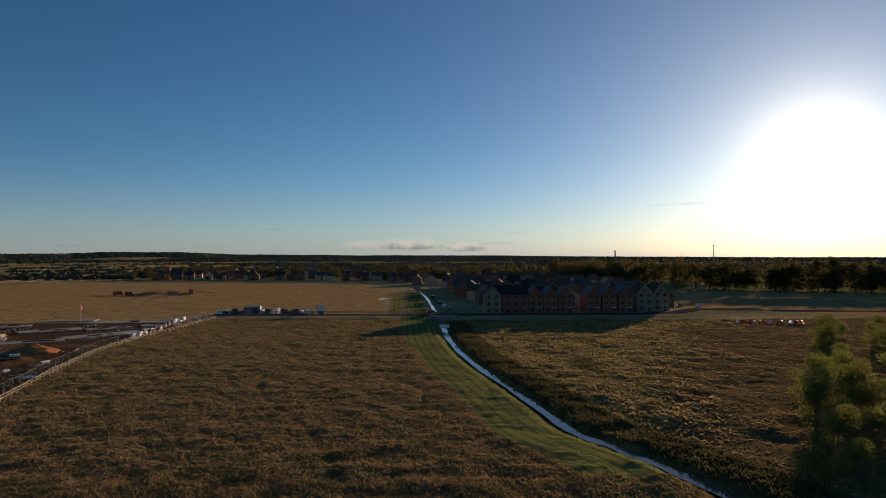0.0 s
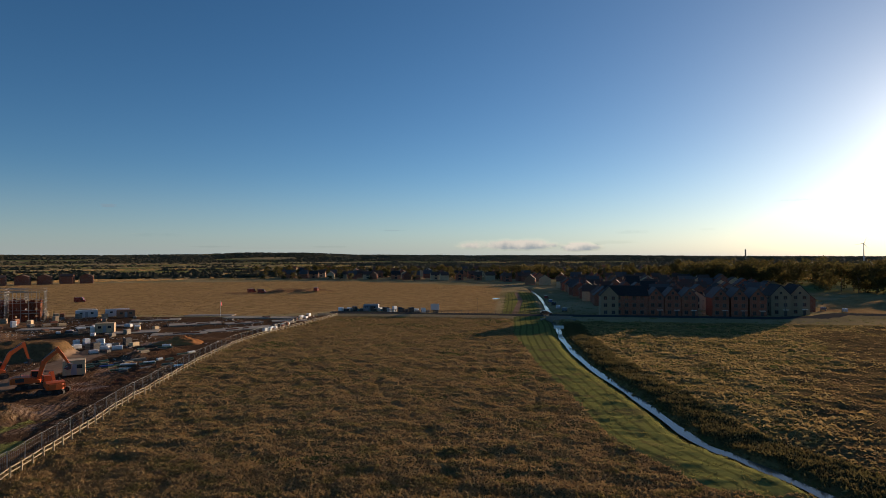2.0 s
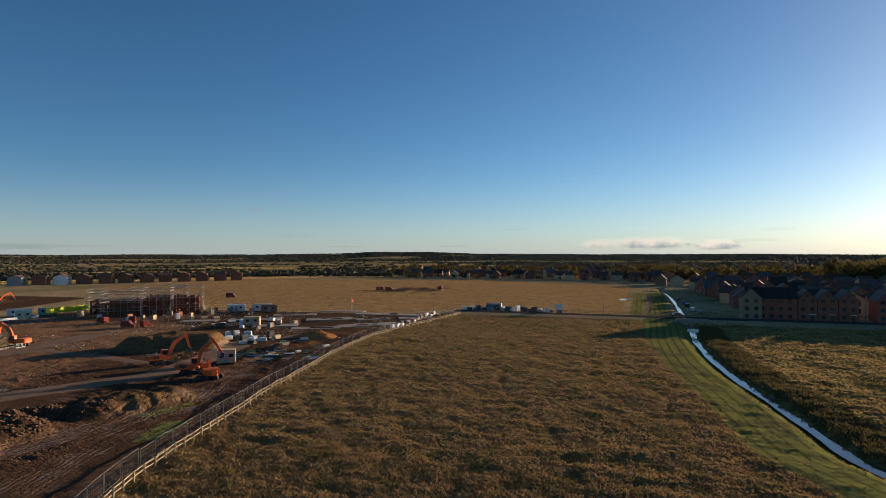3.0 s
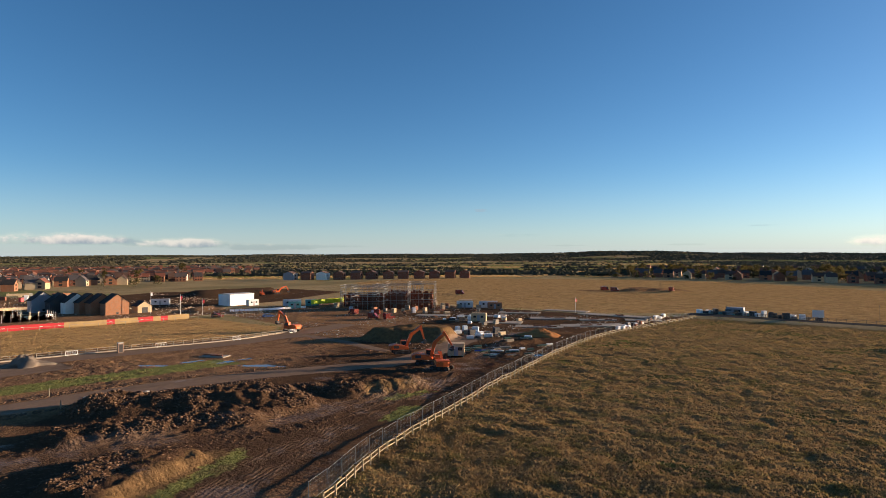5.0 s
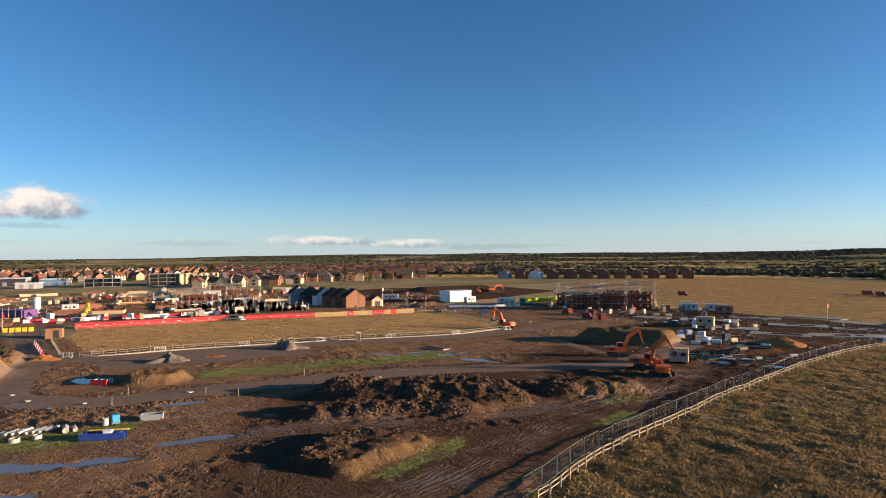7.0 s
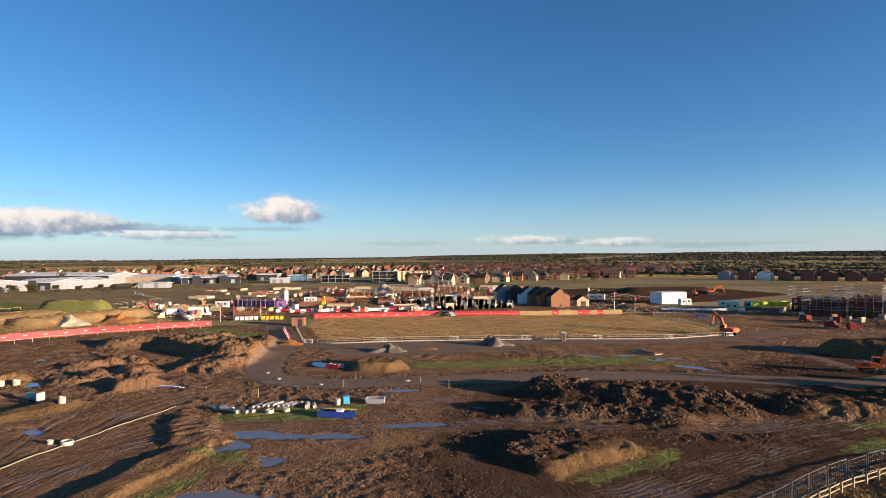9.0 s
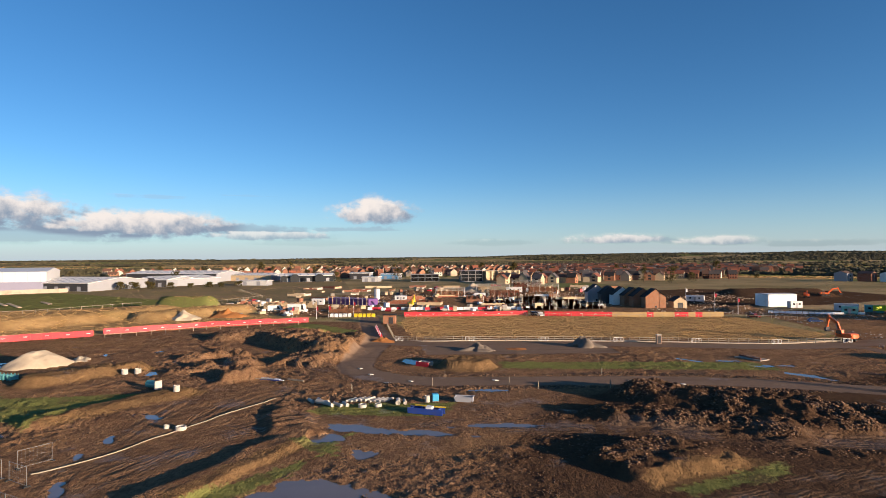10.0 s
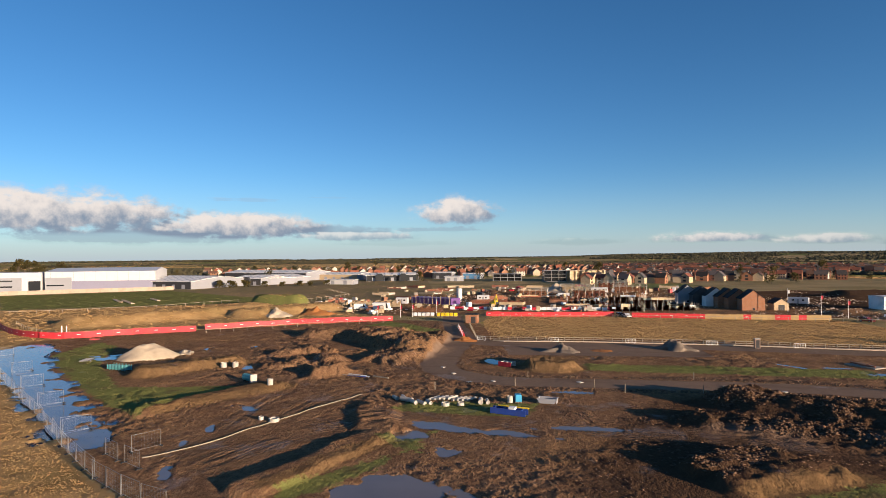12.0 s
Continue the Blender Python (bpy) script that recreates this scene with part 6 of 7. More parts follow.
for k in range(46):   # wrapped blocks and boards between the diggers and the new walls
    u = rng.random()
    x, y = (-112 + rng.uniform(-7, 8), 124 + rng.uniform(-4, 12)) if u < 0.55 else (-134 + rng.uniform(-12, 12), 158 + rng.uniform(-10, 12))
    stack("block_stack", "wrapped pallet of building blocks on the yard", x, y, rng.uniform(0, 180), (rng.uniform(1.2, 2.4), 1.2, rng.uniform(0.5, 0.9)), rng.choice((PLASTIC_W, PLASTIC_W, CONCRETE, PLASTIC_W, PALE, STEEL_DARK, TIMBER_GREY)), rows=rng.choice((1, 1, 2)))
for k in range(30):
    x, y = -86 + rng.uniform(-9, 7), 118 + rng.uniform(-16, 12)
    if line_dist(np.array([x]), np.array([y]), FENCE)[0][0] > 4:
        stack("pipe_bundle", "bundle of dark plastic pipes and timber on the mud", x, y, rng.uniform(20, 80), (rng.uniform(1.2, 3.2), 0.7, rng.uniform(0.2, 0.4)), rng.choice((STEEL_DARK, PIPE_GREEN, PLASTIC_W, TIMBER_GREY, PIPE_GREEN, BLUE)))
for k in range(50):
    x, y = -190 + rng.uniform(-28, 40), 165 + rng.uniform(-12, 32)
    stack("brick_stack", "pallet of bricks in the builders' yard", x, y, rng.uniform(0, 180), (rng.uniform(1.2, 2.6), 1.3, rng.uniform(0.5, 1.0)), rng.choice((PALE, RED_BRICK, ORANGE_BRICK, PLASTIC_W, CONCRETE, TIMBER_GREY)), rows=rng.choice((1, 2)))
for k in range(26):
    x, y = -84 - rng.uniform(0, 2.5) - k * 0.25, 166 + k * 1.8
    stack("block_stack", "row of packed goods along the meadow fence", x, y, 90 + rng.uniform(-10, 10), (rng.uniform(0.8, 1.8), 1.0, rng.uniform(0.5, 1.2)), rng.choice((PLASTIC_W, STEEL_DARK, CONCRETE, RED_BRICK)))
for k in range(40):
    x, y = -46 - rng.random() * 40, 228.5 + rng.uniform(0, 6)
    stack("compound_stack", "stacked goods in the roadside compound", x, y, rng.uniform(0, 180), (rng.uniform(1.2, 3.2), 1.2, rng.uniform(0.5, 1.1)), rng.choice((STEEL_DARK, PLASTIC_W, TEAL, CONCRETE, STEEL_DARK, CLAD_GREY)), rows=rng.choice((1, 1, 2)))
for k in range(10):
    stack("plot_stack", "low row of wrapped packs behind the golden strip" if k < 5 else "low row of yellow packs behind the golden strip", -219.3, -47.5 + 1.6 * k + (0.8 if k > 4 else 0), 90 + rng.uniform(-5, 5), (1.3, 1.2, 1.2), PLASTIC_W if k < 5 else YELLOW)
for k in range(80):  # the crowded plots beyond the hoarding
    b, d = radians(rng.uniform(74, 108)), rng.uniform(248, 390)
    x, y = -d * math.sin(b), d * math.cos(b)
    stack("plot_stack", "stacked bricks and timber among building plots", x, y, rng.uniform(0, 180), (rng.uniform(1.5, 4.5), rng.uniform(1.2, 2.4), rng.uniform(0.5, 1.1)), rng.choice((PALE, ORANGE_BRICK, PLASTIC_W, RED_BRICK, CONCRETE, TIMBER_GREY, PALE, STEEL_DARK, CREAM)), rows=rng.choice((1, 2)))


def drum_pipe(x, y, turn, long, r, label="pale concrete drainage pipe lying on grass"):
    root = thing("drain_pipe", label, "pipe", stand(x, y, turn) @ pose(0, 0, r), "drainage pipes laid in rows")
    bm, n = B(), 14
    rings = [[bm.verts.new((q * long / 2, rr * math.cos(2 * math.pi * k / n), rr * math.sin(2 * math.pi * k / n))) for k in range(n)] for q, rr in ((-1, r), (1, r), (1, r * 0.78), (-1, r * 0.78))]
    for i in range(4):
        a, b = rings[i], rings[(i + 1) % 4]
        for k in range(n):
            bm.faces.new((a[k], a[(k + 1) % n], b[(k + 1) % n], b[k]))
    part("barrel", bm, PIPE_GREY, root)
    bm = B()
    rod(bm, (long / 2 - 0.3, 0, 0), (long / 2 - 0.1, 0, 0), r * 1.12, 14)
    part("collar", bm, PIPE_GREY, root)
    return root


for k in range(9):
    drum_pipe(-91.8 + 0.02 * k, -17.0 + 0.72 * k, 148, 2.4, 0.2)
for x, y, a in ((-91, -23, 35), (-91.2, -21.6, 30), (-88, -19.5, 35), (-88.2, -18.3, 40), (-88.4, -17.2, 30), (-90.4, -9.6, 5), (-90.6, -8.6, 10), (-89.3, -20.8, 60)):
    drum_pipe(x, y, a, rng.uniform(1.8, 2.6), rng.choice((0.26, 0.34)))


def rings_stack(x, y, r, tall, label, material=PIPE_GREY, group="manhole rings by the pipes"):
    root = thing("manhole_ring", label, "concrete ring", stand(x, y), group)
    for z in np.arange(0, tall - 0.01, 0.5):
        bm, n = B(), 18
        loops = [[bm.verts.new((rr * math.cos(2 * math.pi * k / n), rr * math.sin(2 * math.pi * k / n), h)) for k in range(n)] for rr, h in ((r, z), (r, z + 0.48), (r * 0.82, z + 0.48), (r * 0.82, z))]
        for i in range(4):
            for k in range(n):
                bm.faces.new((loops[i][k], loops[i][(k + 1) % n], loops[(i + 1) % 4][(k + 1) % n], loops[(i + 1) % 4][k]))
        part("ring", bm, material, root)
    return root


for x, y, r, t in ((-87.9, -14.6, 0.6, 0.5), (-88.1, -12.3, 0.5, 0.5), (-91, -5.2, 0.4, 1.0), (-76.3, -36.2, 0.7, 0.5), (-111.6, -63.7, 0.6, 1.0), (-112.6, -61.7, 0.6, 1.0), (-94.5, -45.5, 0.5, 0.9), (-76.6, -38.2, 0.35, 0.5)):
    rings_stack(x, y, r, t, "pale concrete manhole ring standing on mud")
stack("water_tank", "small blue plastic tank beside the pipes", -91.2, -4.0, 10, (1.0, 1.0, 1.1), plain("bright_blue_plastic", (0.05, 0.32, 0.55), 0.4), "tank", group="")
sk = thing("skip", "grey open steel skip beside the pipes", "skip", stand(-91.5, 0.4, 80) @ Matrix.Diagonal((0.68, 0.8, 0.8, 1)))
for s in (-1, 1):
    part("side", slab(B(), [(-2.3, 1.0), (2.3, 1.0), (1.6, 0.05), (-1.6, 0.05)], s * 0.9 - 0.04, s * 0.9 + 0.04, "y"), CLAD_GREY, sk)
part("base", box(B(), (0, 0, 0.1), (3.2, 1.8, 0.1)), CLAD_GREY, sk)
for s in (-1, 1):
    part("end", slab(B(), [(-0.86, 0.05), (0.86, 0.05), (0.86, 1.0), (-0.86, 1.0)], s * 2.0 - 0.04, s * 2.0 + 0.04, "x"), CLAD_GREY, sk)
tr = thing("trench_box", "blue steel trench box with yellow struts on grass", "trench shield", stand(-84.5, -5.0, 72))
for s in (-1, 1):
    part("side_panel", box(B(), (0, s * 0.55, 0.45), (5.2, 0.14, 0.8)), BLUE, tr)
for k in (-2, -0.7, 0.7, 2):
    part("strut", rod(B(), (k, -0.5, 0.8), (k, 0.5, 0.8), 0.09, 6), BLUE, tr)
part("beam", box(B(), (0.4, 0.7, 0.95), (4.6, 0.2, 0.16)), YELLOW, tr, "yellow beam")
part("bag", box(B(), (0.6, -0.2, 1.0), (0.9, 0.8, 0.35)), PLASTIC_W, tr, "white bag")
fl = thing("board_pile", "pile of blue and white boards on the mud", "boards", stand(-107, -35, 80))
for k, (w, m) in enumerate(((5.5, PLASTIC_W), (4.6, BLUE), (5.0, PLASTIC_W), (3.5, TIMBER_GREY))):
    part("board", box(B(), (rng.uniform(-0.5, 0.5), rng.uniform(-0.5, 0.5), 0.08 + 0.09 * k), (w, 0.5, 0.07), rng.uniform(-16, 16)), m, fl)
for x, y, a in ((-106, -29.5, 65),):
    bd = thing("timber_beam", "pale timber beam lying on the mud", "beam", stand(x, y, a))
    part("beam", box(B(), (0, 0, 0.12), (3.6, 0.2, 0.2)), TIMBER_GREY, bd)
for k in range(6):
    cr = thing("stillage", "pale green steel stillage crate by the basin", "crate", stand(-108 + 0.35 * k, -86 + 0.95 * k, 70), "row of green crates")
    bm = B()
    for sx in (-0.4, 0.4):
        for sy in (-0.7, 0.7):
            box(bm, (sx, sy, 0.55), (0.09, 0.09, 1.1))
    part("frame", bm, TEAL, cr)
    part("load", box(B(), (0, 0, 0.5), (0.7, 1.3, 0.75)), TEAL, cr)
tk = thing("site_tank", "teal steel tank with white end on the mud", "tank", stand(-100.3, -52.3, 60))
part("tank", rod(B(), (-1.4, 0, 0.75), (1.2, 0, 0.75), 0.62, 14), TEAL, tk)
part("end", box(B(), (1.35, 0, 0.75), (0.25, 1.3, 1.4)), PIPE_GREY, tk)
for k in (-0.9, 0.7):
    part("foot", box(B(), (k, 0, 0.12), (0.2, 1.2, 0.3)), STEEL_DARK, tk)
hr = thing("harrow", "rusty steel frame resting on grass", "machine part", stand(-114.8, -97.5, 20))
for k in range(5):
    part("bar", rod(B(), (-1.6 + 0.8 * k, -0.8, 0.4), (-1.6 + 0.8 * k, 0.8, 0.4), 0.09, 6), STEEL, hr)
for s in (-0.8, 0.8):
    part("rail", rod(B(), (-1.7, s, 0.4), (1.7, s, 0.4), 0.09, 6), STEEL, hr)
    part("foot", box(B(), (0, s, 0.2), (0.3, 0.2, 0.4)), STEEL, hr)
rd = thing("trench_shield", "red and white steel frame in a muddy hole", "machine part", stand(-121.5, -7.5, 60))
for s in (-0.9, 0.9):
    part("side", box(B(), (0, s, 0.5), (3.0, 0.12, 0.9)), RED_SHEET if s < 0 else PIPE_GREY, rd)
for k in (-1.2, 0, 1.2):
    part("strut", rod(B(), (k, -0.9, 0.8), (k, 0.9, 0.8), 0.08, 6), PIPE_GREY, rd)
for x, y in ((-103, -5), (-103.5, 8.2), (-100.6, 12.8), (-109, -3), (-112, 26), (-101.5, 25), (-98, -18)):
    st = thing("marker_stake", "pale timber marker stake beside the site road", "stake", stand(x, y), "stakes along the site road")
    part("stake", box(B(), (0, 0, 0.55), (0.16, 0.10, 1.5)), TIMBER_GREY, st)
for x, y, s in ((-104.5, -13, 1.6), (-106, -9, 1.2), (-112, -17, 1.4), (-107, 6, 1.6), (-106.5, 30, 1.8), (-104, 38, 1.4), (-118, -20, 1.3)):
    cv = thing("cover_slab", "pale concrete manhole cover set in the road", "manhole cover", stand(x, y, rng.uniform(0, 90)), "covers in the site road")
    part("slab", box(B(), (0, 0, 0.06), (s * 0.6, s * 0.5, 0.12)), PIPE_GREY, cv)

run = thing("drain_run", "muddy concrete drain run across the wheel track", "drain", stand(-70.8, 8.8, -5, 0.42))
for k in range(4):
    part("length", rod(B(), (-4.31 + 2.16 * k, 0, 0.12), (-4.31 + 2.16 * k + 2.11, 0, 0.12), 0.30, 12), CONCRETE, run)
loo = thing("portable_toilet", "small brown portable toilet beside the rail fence", "toilet cabin", stand(-151.3, 49.3, 88))
part("cabin", box(B(), (0, 0, 1.15), (1.15, 1.15, 2.1)), plain("brown_plastic", (0.26, 0.17, 0.12), 0.5), loo)
part("roof", slab(B(), [(-0.6, 2.2), (0.6, 2.2), (0.45, 2.42), (-0.45, 2.42)], -0.6, 0.6, "x"), PIPE_GREY, loo, "pale roof cap")
part("door", box(B(), (0, -0.585, 1.1), (0.75, 0.03, 1.8)), STEEL_DARK, loo)
part("base", box(B(), (0, 0, 0.05), (1.25, 1.25, 0.12)), STEEL_DARK, loo)

# mesh cage at the corner of the flood water
for k, (x, y, a) in enumerate(((-60.5, -49.0, 60), (-58.4, -45.0, 62), (-61.5, -46.5, 150))):
    cage = thing("loose_panel", "loose mesh fence panel standing in the mud", "fence panel", pose(x, y, -0.05, 0, 0, a), "loose panels by the fence corner")
    part("mesh_panel", PANEL, STEEL, cage)
    part("foot_block", FOOT, RUBBER, cage, at=pose(0, 0, 0, 0, 0, 90))
    part("foot_block", FOOT, RUBBER, cage, at=pose(3.4, 0, 0, 0, 0, 90))

# the dry hose across the mud
kerb = thing("duct_hose", "long pale duct hose laid across the mud", "hose")
hose = curve([(-60, -44), (-66, -40), (-74, -37), (-84, -33), (-93, -29)], 6)
for (x, y), (x2, y2), z, z2 in zip(hose, hose[1:], heights(hose), heights(hose[1:])):
    part("length", rod(B(), (x, y, z + 0.06), (x2, y2, z2 + 0.06), 0.07, 6), TIMBER_GREY, kerb)

# kerb stones and pads
KERB = plain("new_kerb_concrete", (0.42, 0.34, 0.26), 0.85, vary=0.12, each=0.2)
for run, label in ((offset(ROAD_UPPER[3:22], 4.3), "line of new concrete kerb stones"),):
    root = thing("kerb_line", label, "kerb")
    one = mesh_of("kerb_stone", box(B(), (0.9, 0, 0.08), (1.78, 0.7, 0.3)), KERB)
    spots = along(run, 1.8)
    for (x, y, a), z in zip(spots, heights(spots)):
        part("kerb_stone", one, KERB, root, at=pose(x, y, z, 0, 0, a))
for x, y, w, d, a in ((-124, 158, 14, 7, 30), (-108, 157, 15, 6, 30), (-97, 171, 20, 7, 48), (-107, 203, 26, 6, 5), (-144, 172, 18, 8, 30), (-130, 208, 18, 5, 10), (-92, 196, 12, 6, 30), (-118, 180, 16, 7, 35), (-140, 190, 16, 6, 30), (-130, 62, 6, 3, 30), (-158, 160, 12, 6, 30), (-104, 186, 12, 5, 40)):
    pad = thing("floor_slab", "pale concrete house slab on the muddy plot", "slab", stand(x, y, a), "house slabs on the plots")
    part("slab", box(B(), (0, 0, 0.05), (w, d, 0.34)), CONCRETE, pad)
    if rng.random() < 0.7:
        for k in range(3):
            part("brick_course", box(B(), (rng.uniform(-w, w) * 0.35, rng.uniform(-d, d) * 0.35, 0.37), (rng.uniform(1.5, 4), 0.3, 0.32)), RED_BRICK, pad, "low course of red brick")


# ---------------------------------------------------------------- half-built houses and scaffolds
TUBE = plain("scaffold_tube", (0.40, 0.38, 0.34), 0.5, 0.2)


def scaffold(name, label, x, y, turn, long, deep, tall, lifts, gap=2.2):
    root = thing(name, label, "scaffold", stand(x, y, turn), "scaffolds round new houses")
    nx, ny = int(long / gap) + 1, int(deep / gap) + 1
    spots = [(i * long / (nx - 1) - long / 2, s * deep / 2) for i in range(nx) for s in (-1, 1)] + [(s * long / 2, j * deep / (ny - 1) - deep / 2) for j in range(1, ny - 1) for s in (-1, 1)]
    std = mesh_of("standard", rod(B(), (0, 0, 0), (0, 0, 1), 0.065, 5), TUBE)
    for px, py in spots:
        part("standard", std, TUBE, root, at=pose(px, py, 0) @ Matrix.Diagonal((1, 1, tall * rng.uniform(0.85, 1.05), 1)))
    for k in range(lifts):
        z = tall * (k + 0.8) / lifts
        for s in (-1, 1):
            for h in (0, 1.05):
                part("ledger", rod(B(), (-long / 2 - 0.3, s * deep / 2, z + h), (long / 2 + 0.3, s * deep / 2, z + h), 0.07, 5), TUBE, root)
                part("ledger", rod(B(), (s * long / 2, -deep / 2 - 0.3, z + h), (s * long / 2, deep / 2 + 0.3, z + h), 0.07, 5), TUBE, root)
            part("board", box(B(), (0, s * (deep / 2 - 0.35), z - 0.1), (long, 0.65, 0.06)), TIMBER, root)
            part("board", box(B(), (s * (long / 2 - 0.35), 0, z - 0.1), (0.65, deep - 1.4, 0.06)), TIMBER, root)
    return root


def shell(label, x, y, turn, wide, deep, tall, wall=ORANGE_BRICK, gap=2.6):
    """Walls without a roof, with window openings right through them."""
    root = thing("house_shell", label, "building shell", stand(x, y, turn), "half-built houses")
    for side, (length, off) in enumerate(((wide, -deep / 2), (wide, deep / 2), (deep - 0.62, -wide / 2), (deep - 0.62, wide / 2))):
        n, bm = max(2, int(length / gap)), B()
        us = [-length / 2] + [(k + q) / n * length - length / 2 for k in range(n) for q in (0.27, 0.73)] + [length / 2]
        zs = [-0.4] + [v for v in (0.85, 2.1, 3.45, 4.7, 6.05, 7.2) if v < tall - 0.25] + [tall]
        dots = {}
        for i in range(len(us) - 1):
            for j in range(len(zs) - 1):
                if not (i % 2 and j % 2):
                    row = []
                    for p, q in ((i, j), (i + 1, j), (i + 1, j + 1), (i, j + 1)):
                        if (p, q) not in dots:
                            z = zs[q] - (rng.uniform(0, 0.35) if q == len(zs) - 1 else 0)
                            dots[p, q] = bm.verts.new((us[p], off, z) if side < 2 else (off, us[p], z))
                        row.append(dots[p, q])
                    bm.faces.new(row)
        bmesh.ops.solidify(bm, geom=bm.faces[:], thickness=0.3)
        part("wall", bm, wall, root)
    return root


SHELL = "new brick house walls without a roof behind scaffolding"
for x, y, a, w, d, t in ((-199.5, 164, 40, 11, 9, 5.6), (-194, 172, 40, 12, 9, 6.6), (-186, 182, 40, 9, 8, 7.4), (-214, 172, 40, 16, 9, 5.4), (-206, 190, 40, 14, 9, 6.6)):
    shell(SHELL, x, y, a, w, d, t, RED_BRICK)
    scaffold("scaffold", "grey tube scaffold round new brick walls", x, y, a, w + 2.4, d + 2.4, t + 3.6, 3)
for x, y, w, t in ((-252, 32, 12, 1.8), (-256, 52, 14, 1.6), (-266, 44, 13, 3.0), (-280, 36, 14, 3.4), (-284, 18, 13, 2.0)):
    shell("low brick walls of a new terrace behind scaffolding", x, y, 90, w, 9, t, RED_BRICK if t < 3.1 else ORANGE_BRICK)
    scaffold("scaffold", "grey scaffold tubes standing round low walls", x, y, 90, w + 2, 11, t + 1.6, 0, 2.4)
shell("low orange brick walls among stacked pallets", -241, -47, 92, 12, 6, 1.8)
shell("low pale block walls among stacked pallets", -262, -75, 100, 22, 9, 2.4, PALE)
for k in range(30):   # plots laid out with low walls
    b, d = radians(75 + 1.05 * k + rng.uniform(-0.6, 0.6)), rng.choice((285, 318, 352, 390, 430)) + rng.uniform(-8, 8)
    x, y = -d * math.sin(b), d * math.cos(b)
    pad = thing("floor_slab", "pale house slab with low brick courses on a far plot", "slab", stand(x, y, rng.uniform(60, 110)), "house slabs on the plots")
    part("slab", box(B(), (0, 0, 0.05), (11, 8, 0.4)), CONCRETE, pad)
    for s in (-1, 1):
        part("brick_course", box(B(), (0, s * 3.8, 0.6), (11, 0.35, rng.uniform(0.5, 2.2))), rng.choice((ORANGE_BRICK, PALE, RED_BRICK)), pad, "low brick wall")
    for u in (-5.3, 1.5, 5.3):
        part("brick_course", box(B(), (u, 0, 0.5), (0.35, 7.2, rng.uniform(0.5, 2.0))), rng.choice((ORANGE_BRICK, PALE, PIPE_GREY)), pad, "low brick wall")
for x, y, a, w, d, t in ((-296, 10, 84, 14, 8, 2.2), (-288, -18, 92, 18, 8, 1.6), (-330, 24, 84, 16, 9, 3.4), (-338, -6, 88, 14, 9, 2.8), (-352, 48, 80, 16, 9, 4.6), (-372, 20, 84, 18, 9, 3.4), (-398, 44, 82, 18, 9, 5.0)):
    shell("half-built brick walls among stacked pallets", x, y, a, w, d, t, rng.choice((ORANGE_BRICK, RED_BRICK, PALE)))
    if t > 2.5:
        scaffold("scaffold", "grey tube scaffold round new brick walls", x, y, a, w + 2, d + 2, t + 1.4, 1, 3.2)
for zone, count in (((-368, -346, -42, -6), 34), ((-392, -374, 6, 38), 30), ((-315, -280, -4, 32), 22), ((-296, -262, -112, -86), 34), ((-240, -222, -84, -62), 10), ((-420, -330, 40, 95), 24), ((-262, -240, -36, 22), 26)):
    for k in range(count):
        stack("plot_stack", "stacked bricks and timber among building plots", rng.uniform(zone[0], zone[1]), rng.uniform(zone[2], zone[3]), rng.uniform(0, 180), (rng.uniform(1.2, 3.6), rng.uniform(1.1, 2.0), rng.uniform(0.5, 1.1)),
              rng.choice((PALE, ORANGE_BRICK, PLASTIC_W, PALE, CONCRETE, PIPE_GREY, CREAM, RED_BRICK, RED_SHEET)), rows=rng.choice((1, 2)), base=False)
for x, y, a, ga, wall, roof, label in ((-256.6, 81.5, -94, True, ORANGE_BRICK, BLACK_ROOF, "new orange brick house with black roof and blank gable"), (-263.4, 78.3, -94, True, ORANGE_BRICK, BLACK_ROOF, "new orange brick house with black roof"), (-276.1, 72.9, -94, True, WHITE, BLACK_ROOF, "new white clad house with black roof behind scaffold"),
                                        (-284.2, 69.5, -94, True, STEEL_DARK, BLACK_ROOF, "dark membrane-clad house with black roof behind scaffold"), (-292.2, 64.9, -94, True, CLAD_GREY, BLACK_ROOF, "grey membrane-clad house with black roof behind scaffold"), (-269.6, 76.0, -94, True, ORANGE_BRICK, BLACK_ROOF, "new orange brick house with black roof")):
    house("new_house", label, 8.6, 6.0, 4.7, 8.0, wall, roof, 0, ga, at=stand(x, y, a + 186), group="new terrace behind the hoarding", door=False)
shed = house("garage", "small pale garage with black gable roof", 5.5, 6, 2.8, 4.6, PALE, BLACK_ROOF, 0, True, at=stand(-257.5, 92, 92), group="", door=False, category="garage")
part("door", box(B(), (0, -3.02, 1.1), (2.3, 0.06, 2.2)), STEEL_DARK, shed)

# site huts, banners and masts
hut = thing("white_hall", "white flat-roofed site hall with ribbed cladding", "site building", stand(-265, 137, 98))
part("wall", box(B(), (0, 0, 2.4), (13, 9, 5.4)), WHITE, hut)
part("roof", slab(B(), [(-4.7, 5.1), (4.7, 5.1), (4.7, 5.25), (0, 5.5), (-4.7, 5.25)], -6.7, 6.7, "x"), CLAD_WHITE, hut)
for k in range(4):
    part("rib", box(B(), (-6.0 + 4.0 * k, -4.53, 2.4), (0.09, 0.03, 5.2)), WHITE, hut)
part("door", box(B(), (4.5, -4.53, 1.2), (1.6, 0.08, 2.4)), CLAD_GREY, hut)


